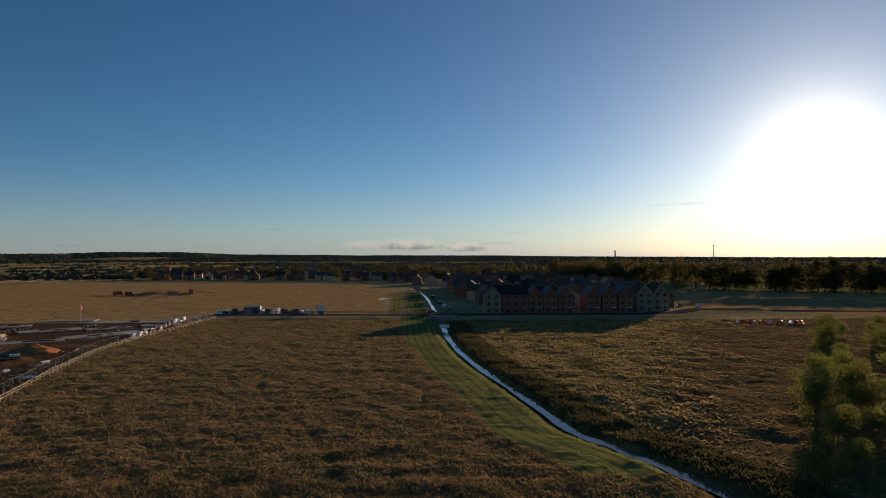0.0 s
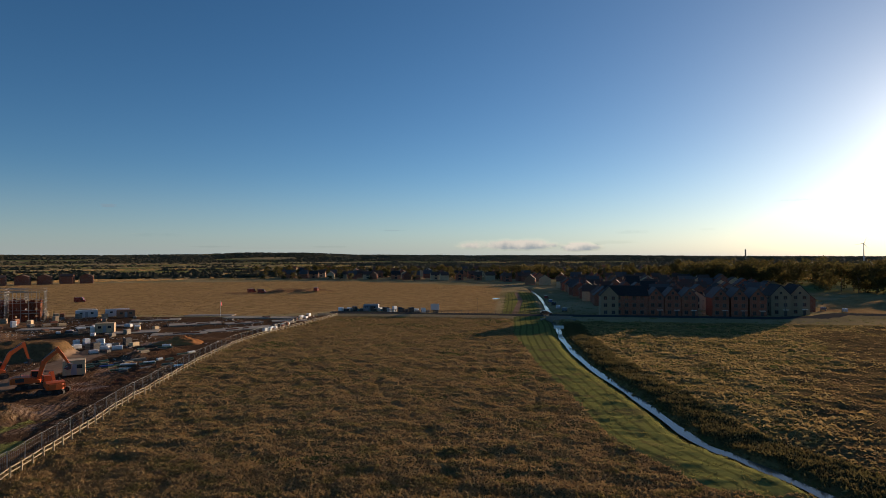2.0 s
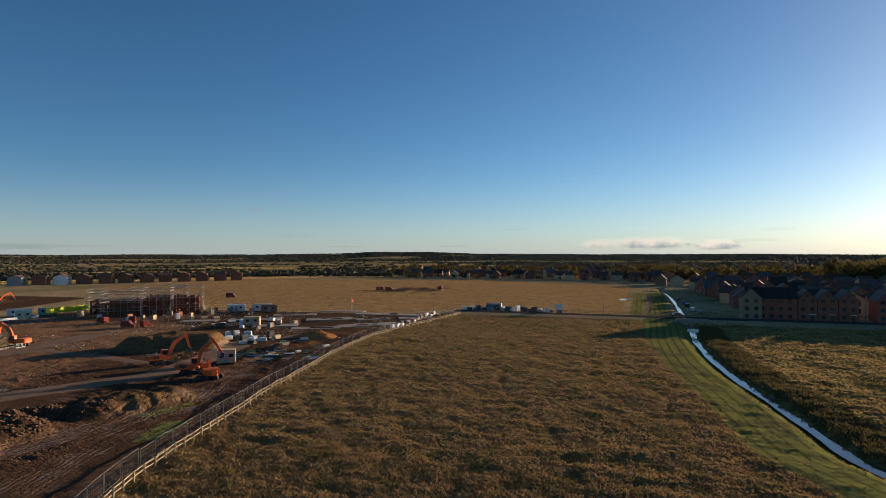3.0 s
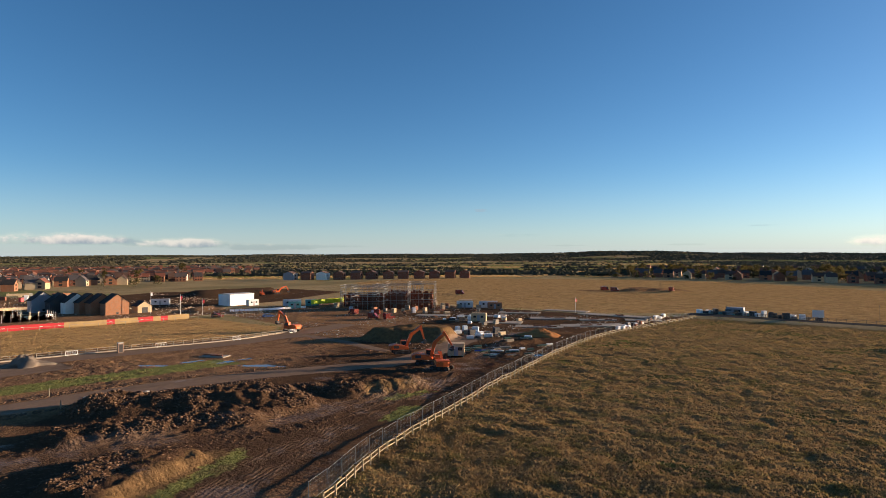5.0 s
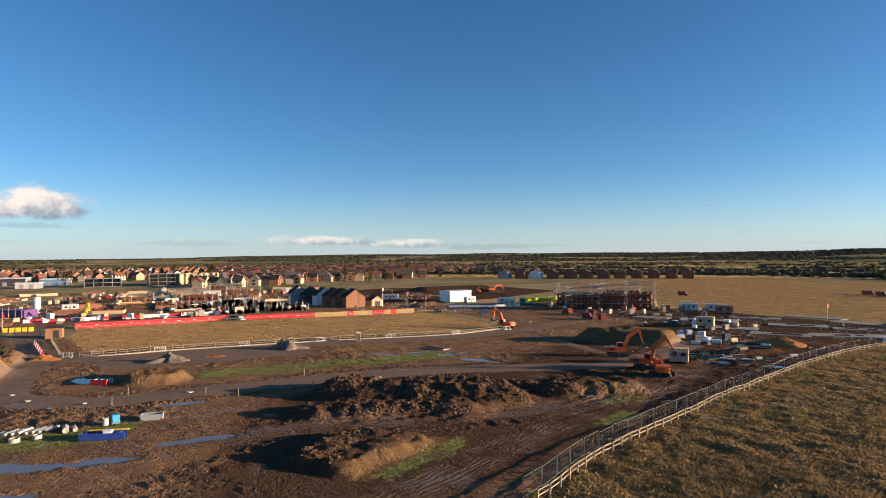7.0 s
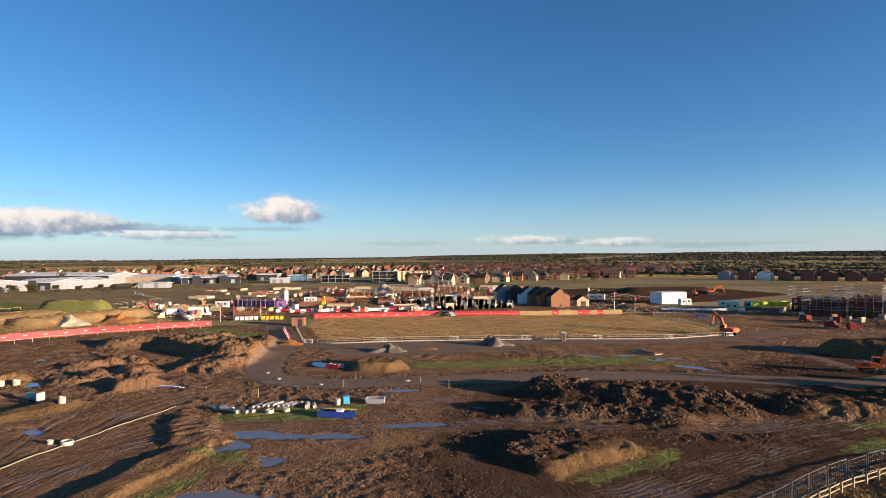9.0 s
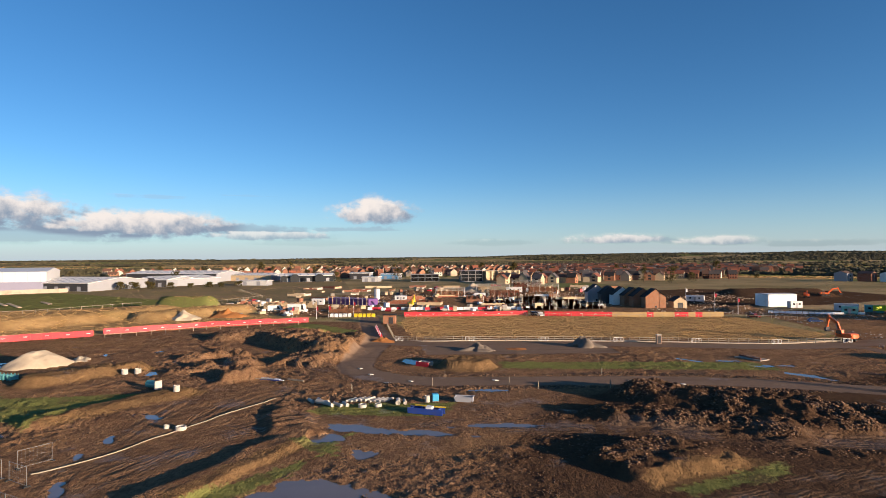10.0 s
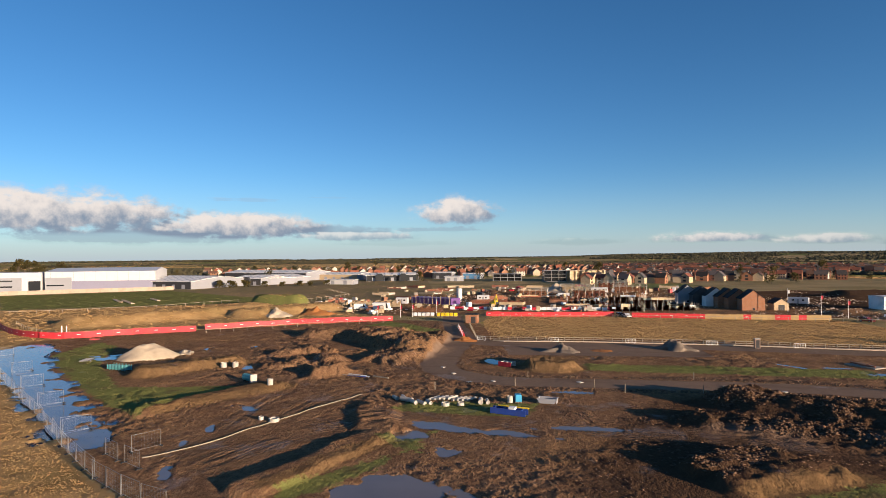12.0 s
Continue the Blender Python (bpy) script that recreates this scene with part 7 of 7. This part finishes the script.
def cabin(x, y, turn, long, material, label, levels=1, tall=2.7):
    root = thing("site_cabin", label, "cabin", stand(x, y, turn), "site cabins")
    for k in range(levels):
        z = 0.25 + k * (tall + 0.05)
        b = part("box", box(B(), (0, 0, z + tall / 2), (long, 2.5, tall)), material, root)
        for s in (-1, 1):
            part("window", box(B(), (s * long * 0.25, -1.262, z + 1.55), (0.9, 0.04, 0.7)), GLASS, b)
        part("door", box(B(), (0, -1.262, z + 1.02), (0.9, 0.04, 2.0)), CLAD_GREY, b)
    for s in (-1, 1):
        part("foot", box(B(), (s * long * 0.4, 0, 0.05), (0.4, 2.3, 0.5)), STEEL_DARK, root)
    return root


for x, y, a, l, m, lv in ((-171, 193, 40, 7, CLAD_WHITE, 1), (-163, 199, 40, 8, CLAD_WHITE, 1), (-157, 196, 40, 6, ORANGE_BRICK, 1), (-176, 199, 40, 6, PALE, 1), (-131, 155, 30, 5, PALE, 1), (-89.5, 98, 40, 3.6, PALE, 1), (-277, -66.4, 86, 5.6, CLAD_WHITE, 1), (-238, 150, 60, 8, CLAD_WHITE, 1), (-231, 156, 60, 6, TEAL, 1),
                          (-290, 112, 60, 8, CLAD_WHITE, 1), (-300, 40, 90, 7, CLAD_WHITE, 1), (-225, 143, 62, 5, TEAL, 1), (-340, 30, 90, 9, CLAD_WHITE, 1), (-74, 233, 5, 6, CLAD_GREY, 1), (-298, -30, 90, 6, CLAD_WHITE, 1), (-317, 10, 88, 6, CLAD_WHITE, 1), (-408, 24, 84, 7, RED_SHEET, 1), (-252, 138, 95, 5, CLAD_WHITE, 1)):
    cabin(x, y, a, l, m, {CLAD_WHITE.name: "white flat-roofed site cabin", ORANGE_BRICK.name: "orange brick site store", PALE.name: "buff site store", TEAL.name: "teal steel container", CLAD_GREY.name: "grey steel container", PLASTIC_W.name: "white wrapped site store", RED_SHEET.name: "red steel container"}[m.name] + " on the building site", lv)
ban = thing("site_banner", "long bright yellow site banner on a frame", "banner", stand(-226, 162, 95) @ pose(0, 0, 0.9))
for k in range(8):
    part("sheet", box(B(), (-9.2 + 2.62 * k, 0, 1.35), (2.58, 0.06, 2.1)), LIME, ban)
    part("post", box(B(), (-10.4 + 2.62 * k, 0.12, 1.1), (0.1, 0.1, 3.8)), TIMBER, ban)
wf = thing("barrier_row", "row of white plastic barriers along the site road", "barrier")
for x, y, a in along([(-232, 118), (-226, 132), (-224, 148)], 1.9):
    part("barrier", slab(B(), [(-0.25, 0), (0.25, 0), (0.12, 0.9), (-0.12, 0.9)], -0.88, 0.88, "x"), PLASTIC_W, wf, at=pose(x, y, ground_at(x, y), 0, 0, a))
sgn = thing("site_sign", "blank pale sign board on posts by the road", "sign", stand(-47, 229.5, 3))
part("board", box(B(), (0, 0, 2.4), (3.4, 0.1, 2.4)), CLAD_WHITE, sgn)
for s in (-1.4, 1.4):
    part("post", box(B(), (s, 0.1, 1.2), (0.14, 0.14, 2.8)), TIMBER, sgn)
sgn2 = thing("white_box", "white box sign on the culvert headwall", "sign", pose(0.4, 186.2, -0.3, 0, 0, 0))
part("board", box(B(), (0, 0, 0.75), (3.0, 0.5, 0.9)), WHITE, sgn2)
part("post", box(B(), (0, 0, 0.1), (0.3, 0.3, 0.8)), WHITE, sgn2)
for x, y, h in ((-232, 97, 8), (-226, 103, 6.5), (-248, 92, 9), (-214, -52, 5), (-216, -48, 5), (-211, -60, 5), (-222, -40, 6), (-124, 205, 6)):
    fp = thing("flag_pole", "tall white flag pole with red and white flag", "flag pole", stand(x, y, 80), "flag poles at the site gate")
    part("pole", rod(B(), (0, 0, 0), (0, 0, h), 0.08, 6, 0.05), WHITE, fp)
    part("flag", box(B(), (0.35, 0, h - 1.3), (0.6, 0.04, 1.3)), RED_SHEET if h < 8.5 else WHITE, fp, "narrow red flag")
booth = thing("brick_booth", "small red brick kiosk with dark flat roof", "kiosk", stand(-199.3, -23.8, 88))
part("wall", box(B(), (0, 0, 1.3), (4.0, 3.2, 2.9)), ORANGE_BRICK, booth)
part("roof", box(B(), (0, 0, 2.85), (4.5, 3.7, 0.25)), BLACK_ROOF, booth)
part("door", box(B(), (0.6, -1.62, 1.05), (1.5, 0.06, 2.1)), STEEL_DARK, booth)
for k in range(10):
    wb = thing("water_barrier", "red and white plastic road barrier by the site gate", "barrier", stand(-186 + 2.4 * k, -26.5 + 0.5 * k, 10), "plastic barriers at the gate")
    part("body", slab(B(), [(-0.28, 0), (0.28, 0), (0.12, 0.95), (-0.12, 0.95)], -0.7, 0.7, "x"), RED_SHEET if k % 2 else PLASTIC_W, wb)
    part("foot", box(B(), (0, 0, 0.06), (1.3, 0.7, 0.12)), RED_SHEET if k % 2 else PLASTIC_W, wb)
for k in range(34):
    x, y = -248 - 0.1 * k + rng.uniform(-2, 2), -38 + 2.0 * k
    wb = thing("water_barrier", "red and white plastic road barrier between plots", "barrier", stand(x, y, 88 + rng.uniform(-8, 8)), "plastic barriers between the plots")
    part("body", slab(B(), [(-0.3, 0), (0.3, 0), (0.14, 1.2), (-0.14, 1.2)], -0.95, 0.95, "x"), RED_SHEET if rng.random() < 0.5 else PLASTIC_W, wb)
    part("foot", box(B(), (0, 0, 0.06), (1.8, 0.8, 0.12)), PLASTIC_W, wb)
for k in range(12):
    x, y = 98 + 1.6 * k, 199 - 0.5 * k + rng.uniform(-1, 1)
    wb = thing("water_barrier", "red plastic road barrier at the muddy roadworks", "barrier", stand(x, y, rng.uniform(0, 60)), "barriers at the roadworks")
    part("body", slab(B(), [(-0.28, 0), (0.28, 0), (0.12, 0.95), (-0.12, 0.95)], -0.7, 0.7, "x"), RED_SHEET if k % 3 else PLASTIC_W, wb)
    part("foot", box(B(), (0, 0, 0.06), (1.3, 0.7, 0.12)), RED_SHEET, wb)

# the purple-wrapped plot with its silo
pur = thing("wrapped_building", "low building shell wrapped in purple sheeting", "building shell", stand(-280, -51, 62))
part("wall", box(B(), (0, 0, 1.4), (24, 7, 3.0)), PURPLE, pur)
for k in range(10):
    part("post", box(B(), (-11.5 + 2.5 * k, -3.62, 1.8), (0.25, 0.2, 3.8)), PALE if k % 2 else STEEL, pur)
silo = thing("silo", "white cylindrical mortar silo on steel legs", "silo", stand(-284, -40, 0))
part("tank", rod(B(), (0, 0, 2.4), (0, 0, 7.0), 1.35, 16), CLAD_WHITE, silo)
part("cone", rod(B(), (0, 0, 1.2), (0, 0, 2.4), 0.3, 16, 1.35), CLAD_WHITE, silo)
for k in range(4):
    part("leg", rod(B(), (math.cos(k * 1.57) * 1.2, math.sin(k * 1.57) * 1.2, 0), (math.cos(k * 1.57) * 1.2, math.sin(k * 1.57) * 1.2, 2.6), 0.09, 5), BLUE, silo)

# road bridge over the stream
br = thing("culvert_bridge", "low concrete culvert under the road with wing walls", "culvert", pose(0.2, 215, 0, 0, 0, 0))
part("headwall", slab(B(), [(-5.5, -1.6), (-1.7, -1.6), (-1.7, -0.2), (1.7, -0.2), (1.7, -1.6), (5.5, -1.6), (4.2, 1.0), (-4.2, 1.0)], -2.2, -1.8, "y"), CONCRETE, br)
part("parapet", box(B(), (0, -2.0, 1.15), (10, 0.5, 0.3)), CONCRETE, br)
for s in (-1, 1):
    part("wing_wall", box(B(), (s * 5.2, -3.6, -0.5), (0.4, 4.0, 2.2), s * 25), CONCRETE, br)
timber_fence([(-80, 226), (-40, 225), (-6, 226.5)], "dark post and rail fence along the road", 2.6, 1.2, (0.6, 1.05), plain("weathered_timber", (0.14, 0.11, 0.08), 0.9))


# ---------------------------------------------------------------- warehouses and large blocks
def warehouse(label, x, y, turn, long, deep, tall, low=CLAD_GREY, high=CLAD_WHITE, share=0.35, bays=10, doors=4):
    root = thing("warehouse", label, "warehouse", stand(x, y, turn), "warehouses beyond the field")
    part("plinth", box(B(), (0, 0, tall * share / 2 - 0.3), (long, deep, tall * share + 0.6)), low, root)
    part("wall", box(B(), (0, 0, tall * (share + 1) / 2), (long + 0.1, deep + 0.1, tall * (1 - share))), high, root)
    part("roof", slab(B(), [(-deep / 2 - 0.4, tall), (deep / 2 + 0.4, tall), (deep / 2 + 0.4, tall + 0.3), (0, tall + deep * 0.045), (-deep / 2 - 0.4, tall + 0.3)], -long / 2 - 0.4, long / 2 + 0.4, "x"), high, root)
    for k in range(bays):
        part("seam", box(B(), ((k + 0.5) / bays * long - long / 2, -deep / 2 - 0.07, tall * (share + 1) / 2), (0.16, 0.06, tall * (1 - share))), low, root)
    for k in range(doors):
        part("dock_door", box(B(), ((k + 0.5) / doors * long * 0.8 - long * 0.4, -deep / 2 - 0.05, 2.0), (3.6, 0.12, 4.0)), STEEL_DARK, root)
    return root


SCREEN = plain("weathered_screen_board", (0.40, 0.32, 0.25), 0.85, vary=0.12, each=0.2)
LILAC = plain("lilac_grey_cladding", (0.21, 0.21, 0.29), 0.5, vary=0.05, dirty=0.05)
big = warehouse("long white warehouse with a lilac grey lower band", -412.4, -329.1, 116.9, 71, 60, 13.0, low=LILAC, share=0.5, doors=0)
part("panel", box(B(), (-27.0, -30.2, 4.6), (16.5, 0.3, 9.2)), CLAD_GREY, big, "grey panelled corner")
part("window_band", box(B(), (-29.0, -30.42, 3.6), (11, 0.14, 0.9)), GLASS, big)
off = thing("office_block", "grey and white clad office end with dark window bands", "office", stand(-375, -371.5, 116.9))
part("wall", box(B(), (0, 0, 6), (34, 30, 14.0)), CLAD_WHITE, off)
part("wall", box(B(), (-5, -15.2, 4.6), (20, 0.6, 9.6)), CLAD_GREY, off, "grey clad front")
for z in (3.2, 7.2):
    part("window_band", box(B(), (-7, -15.56, z), (13, 0.14, 1.0)), GLASS, off)
part("entrance", box(B(), (13, -15.5, 3.4), (7, 1.2, 7.4)), GLASS, off)
bw = thing("boundary_wall", "long pale timber boundary screen before the warehouse", "wall")
for x, y, a in along([(-296, -352), (-317.5, -329.7), (-386.4, -259.2)], 5.0):
    part("panel", box(B(), (2.5, 0, 1.2), (4.98, 0.2, 2.8)), SCREEN, bw, at=pose(x, y, ground_at(x, y), 0, 0, a))


def unit(label, ax, ay, bx, by, deep, tall, front, gables=()):
    """A low unit under a shallow pale roof; its front runs from a to b."""
    long, turn = math.hypot(bx - ax, by - ay), math.degrees(math.atan2(by - ay, bx - ax))
    back = math.radians(turn + 90)
    root = thing("warehouse", label, "warehouse", stand((ax + bx) / 2 + math.cos(back) * deep / 2, (ay + by) / 2 + math.sin(back) * deep / 2, turn), "warehouses beyond the field")
    part("wall", slab(B(), [(-deep / 2, -0.6), (deep / 2, -0.6), (deep / 2, tall), (0, tall + deep * 0.05), (-deep / 2, tall)], -long / 2, long / 2, "x"), CLAD_GREY, root)
    part("front", box(B(), (0, -deep / 2 - 0.08, tall / 2), (long * 0.985, 0.16, tall * 0.94)), front, root)
    for side in (-1, 1):
        part("roof", slab(B(), [(0, tall + 0.01 + deep * 0.05), (side * (deep / 2 + 0.8), tall - 0.07), (side * (deep / 2 + 0.8), tall + 0.23), (0, tall + 0.31 + deep * 0.05)], -long / 2 - 0.8, long / 2 + 0.8, "x"), PALE_ROOF, root)
    for k in range(int(long / 7)):
        part("rooflight", slab(B(), [(-deep * 0.44, tall + 0.26 + deep * 0.006), (-deep * 0.1, tall + 0.26 + deep * 0.04), (-deep * 0.1, tall + 0.40 + deep * 0.04), (-deep * 0.44, tall + 0.40 + deep * 0.006)], -long / 2 + 3 + 7 * k, -long / 2 + 4.2 + 7 * k, "x"), CLAD_GREY, root)
    for u, wide, rise in gables:
        part("gable", slab(B(), [(u - wide, 0), (u + wide, 0), (u + wide, tall * 0.9), (u + wide * 0.4, tall + rise), (u - wide * 0.4, tall + rise), (u - wide, tall * 0.9)], -deep / 2 - 3, -deep / 2 - 0.2, "y"), front, root)
    for k in range(max(2, int(long / 9))):
        part("dock_door", box(B(), ((k + 0.5) / max(2, int(long / 9)) * long * 0.9 - long * 0.45, -deep / 2 - 0.2, 1.6), (3.0, 0.12, 3.2)), CLAD_GREY, root)
    return root


PALE_ROOF = plain("pale_sheet_roof", (0.74, 0.71, 0.65), 0.55, vary=0.08, grain=0.3, dirty=0.2)
unit("low pale-roofed unit with a dark front", -404, -300, -394, -250, 62, 5.4, STEEL_DARK)
unit("low unit with two dark arched gables", -454.5, -253, -450.6, -224.7, 40, 5.4, STEEL_DARK, ((-8, 3.4, 1.6), (2, 3.4, 1.6)))
unit("long pale-roofed unit beside the arched front", -462, -224, -503, -205, 44, 5.4, CLAD_GREY)
unit("long low unit with a pale sheet roof", -560, -318, -545, -225, 46, 7.5, STEEL_DARK)
unit("buff and white low unit under a grey roof", -572.6, -239.9, -562.6, -179.5, 34, 5.4, PALE)
unit("showroom with a white roof and dark arched glass front", -537.5, -163.2, -552.3, -116.7, 34, 5.4, GLASS, ((-12, 4, 1.6), (10, 4, 1.6)))
unit("small white flat-roofed unit", -472, -178.6, -468.4, -153.4, 10, 3.6, CLAD_WHITE)
unit("low pale depot with a flat roof", -538.7, -89.3, -536.4, -75.1, 12, 4.0, CLAD_WHITE)
unit("low workshop clad in blue sheet", -596.4, -80.4, -593.3, -62.5, 14, 5.0, plain("blue_cladding", (0.10, 0.26, 0.46), 0.5))
unit("low workshop clad in dark sheet", -600, -112, -598, -92, 16, 6.0, STEEL_DARK)


def frame_block(label, x, y, turn, long, deep, floors, skin, open_share=0.5):
    """A flat-roofed block of several floors with window bays."""
    root = thing("flat_block", label, "apartments", stand(x, y, turn), "large flat-roofed blocks")
    for f in range(floors + 1):
        part("floor_slab", box(B(), (0, 0, 0.15 + f * 3.1), (long, deep, 0.35)), skin, root)
    n = int(long / 6)
    part("core", box(B(), (0, 0.6, floors * 1.55), (long - 1.5, deep - 2.5, floors * 3.1)), GLASS if skin is STEEL else PALE, root)
    for k in range(n + 1):
        for s in (-1, 1):
            part("column", box(B(), ((k / n - 0.5) * (long - 0.8), s * (deep / 2 - 0.3), floors * 1.55), (1.4 if skin is not STEEL else 0.4, 0.5, floors * 3.1)), skin, root)
    return root


frame_block("three-storey cream block with open window bays", -545, 34, 120, 36, 16, 3, CREAM)
frame_block("dark steel-framed block under construction", -538, 9, 95, 20, 16, 3, STEEL)
frame_block("long low steel frame under construction", -546, -33, 95, 26, 14, 2, STEEL)


# ---------------------------------------------------------------- landmarks
tb = thing("wind_turbine", "distant white wind turbine on the plain", "wind turbine", pose(1050, 2320, 0, 0, 0, -24))
part("tower", rod(B(), (0, 0, 0), (0, 0, 62), 1.9, 10, 1.1), CLAD_WHITE, tb)
part("nacelle", box(B(), (0, 0, 62.6), (2.6, 6, 2.6)), CLAD_WHITE, tb)
for k in range(3):
    a = radians(20 + 120 * k)
    part("blade", slab(B(), [(0, 0), (1.6 * math.cos(a), -1.6 * math.sin(a)), (24 * math.sin(a) + 0.3, 24 * math.cos(a)), (24 * math.sin(a), 24 * math.cos(a))], -3.6, -3.2, "y"), CLAD_WHITE, tb, at=pose(0, 0, 62.6))
ch = thing("chimney_stack", "tall distant concrete chimney stack", "chimney", pose(820, 2850, 0))
part("shaft", rod(B(), (0, 0, 0), (0, 0, 50), 3.6, 12, 2.8), CONCRETE, ch)
part("cap", rod(B(), (0, 0, 47), (0, 0, 49), 3.3, 12), STEEL_DARK, ch)
for run, label in (([(-205, -215), (-240, -175), (-282, -150)], "pale post fence before the green field"), ([(-290, -120), (-330, -110), (-400, -150)], "pale post fence across rough ground"), ([(-300, -60), (-380, -40)], "pale post fence beyond the plots")):
    timber_fence(run, label, 4.5, 1.4, (1.2,), TIMBER_GREY)
for k, (w, x, y) in enumerate(((26, -283, -222), (34, -275, -210), (20, -290, -205))):
    lay = thing("sheet_roll", "long pale strip laid on green grass", "ground sheet", stand(x, y, 45))
    part("strip", box(B(), (0, 0, 0.3), (w, 1.6, 0.35)), PALE, lay)
for k in range(5):
    lp = thing("lamp_post", "slim grey street lamp by the road", "street lamp", stand(-30 + 27 * k, 227, 0), "street lamps along the road")
    part("pole", rod(B(), (0, 0, 0), (0, 0, 6.0), 0.07, 6, 0.05), STEEL_DARK, lp)
    part("lamp_head", box(B(), (0, -0.5, 6.0), (0.25, 1.0, 0.12)), STEEL_DARK, lp)


# ---------------------------------------------------------------- clouds, painted haze and sun glow
def cloud_haze_material():
    m = Nodes("cloud", 1.0, 0.0)
    dens = m.math("ADD", m.attr("cover"), m.math("MULTIPLY", m.math("SUBTRACT", m.noise(0.0052, 7, 0.62, stretch=(1, 1, 1.9, 0)), 0.5), 1.25))
    alpha = m.step(dens, 0.26, 0.70)
    # lit crests and shaded undersides are put into the cloud colour
    tone = m.step(m.math("ADD", m.attr("crest"), m.math("MULTIPLY", m.math("SUBTRACT", m.noise(0.009, 5, 0.6), 0.5), 0.9)), 0.25, 0.75)
    colour = m.mix(tone, (0.25, 0.32, 0.42), (0.88, 0.80, 0.75))
    e, t, mix = m.n.new("ShaderNodeEmission"), m.n.new("ShaderNodeBsdfTransparent"), m.n.new("ShaderNodeMixShader")
    m.wire(colour, e.inputs[0])
    # emission raised toward the sun's bearing, as light scattered forward
    m.wire(m.math("ADD", 0.49, m.attr("sunward")), e.inputs[1])
    # pale haze painted over the low sky as emission, thickest at the horizon
    painted_haze = m.attr("painted_haze")
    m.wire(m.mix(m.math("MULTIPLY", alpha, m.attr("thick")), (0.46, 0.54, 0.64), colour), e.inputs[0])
    m.l.new(m.math("MAXIMUM", painted_haze, m.math("MULTIPLY", alpha, m.attr("thick"))), mix.inputs[0])
    m.l.new(t.outputs[0], mix.inputs[1]), m.l.new(e.outputs[0], mix.inputs[2])
    # the bright air round the sun, painted on as added emission
    air, both = m.n.new("ShaderNodeEmission"), m.n.new("ShaderNodeAddShader")
    air.inputs[0].default_value = (1.0, 0.88, 0.70, 1)
    m.wire(m.attr("aureole"), air.inputs[1])
    m.l.new(mix.outputs[0], both.inputs[0]), m.l.new(air.outputs[0], both.inputs[1])
    m.l.new(both.outputs[0], m.n["Material Output"].inputs[0])
    return m.mat


# bearing to the left, height over the horizon, half width, half height (degrees), thickness
CLOUDS = ((98.2, 4.1, 6.2, 2.5, 1.0), (133, 3.5, 16, 3.3, 1.0), (119, 2.7, 13, 2.2, 1.0), (108, 2.0, 9, 0.9, 0.8), (126, 1.9, 17, 1.5, 0.69), (110, 2.6, 9, 0.8, 0.65), (100, 2.6, 7, 0.5, 0.6), (104, 1.3, 8, 0.6, 0.4), (76, 1.5, 7, 1.0, 0.9), (67, 1.2, 6, 0.8, 0.8), (60, 0.9, 6, 0.6, 0.6), (87, 1.3, 6, 0.6, 0.5), (40, 4.4, 1.5, 0.4, 0.55),
          (36.5, 2.0, 4, 0.25, 0.4), (15.5, 2.5, 1.8, 0.28, 0.45), (4, 1.0, 8, 1.0, 0.9), (-2, 0.8, 3, 0.8, 0.9), (-7, 2.2, 2.5, 0.35, 0.4), (-5, 1.3, 3.5, 0.3, 0.4), (-13, 2.3, 1.3, 0.3, 0.4), (-18, 2.0, 1.2, 0.25, 0.4), (-22, 4.6, 6, 0.35, 0.3), (110, 5.6, 4, 0.3, 0.25), (118, 5.3, 5, 0.4, 0.35), (32, 1.0, 3, 0.25, 0.35), (83, 4.4, 1.2, 0.12, 0.3), (57, 1.0, 8, 0.4, 0.35), (22, 1.0, 3, 0.25, 0.35))
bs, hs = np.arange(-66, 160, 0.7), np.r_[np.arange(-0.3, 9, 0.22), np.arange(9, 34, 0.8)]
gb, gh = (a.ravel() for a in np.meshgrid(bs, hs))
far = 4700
clouds = sheet("backdrop", bs, hs, np.zeros(len(gb)), cloud_haze_material())
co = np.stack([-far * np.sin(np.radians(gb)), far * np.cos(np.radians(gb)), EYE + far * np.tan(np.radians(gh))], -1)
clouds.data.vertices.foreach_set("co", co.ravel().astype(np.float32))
cover, crest, thick = np.zeros(len(gb)), np.zeros(len(gb)), np.zeros(len(gb))
for b, h, w, t, k in CLOUDS:
    u, v = (gb - b) / w, (gh - h) / t
    d = np.clip(1 - np.hypot(u, np.where(v < 0, v * 1.6, v)), 0, 1)
    crest = np.where(d > cover, np.clip(0.5 + 0.55 * v + 0.2 * u - 0.4 * (k < 0.7), 0, 1), crest)
    thick = np.where(d > 0, np.maximum(thick, k * np.clip(d * 2.5, 0, 1)), thick)
    cover = np.maximum(cover, d ** 0.7)
off_sun = np.hypot((gb + SUN_RIGHT) * np.cos(np.radians(gh)), gh - SUN_UP)
for key, value in (("cover", cover), ("crest", crest), ("thick", thick), ("sunward", 0.25 * np.exp(-((gb + SUN_RIGHT) / 32) ** 2)), ("aureole", 1.2 * np.exp(-(off_sun / 3.4) ** 1.4) + 0.16 * np.exp(-off_sun / 11)), ("painted_haze", 0.82 * np.exp(-np.clip(gh, 0, 9) / 2.8) * smooth((9 - gh) / 5))):
    clouds.data.attributes.new(key, "FLOAT", "POINT").data.foreach_set("value", value.astype(np.float32))
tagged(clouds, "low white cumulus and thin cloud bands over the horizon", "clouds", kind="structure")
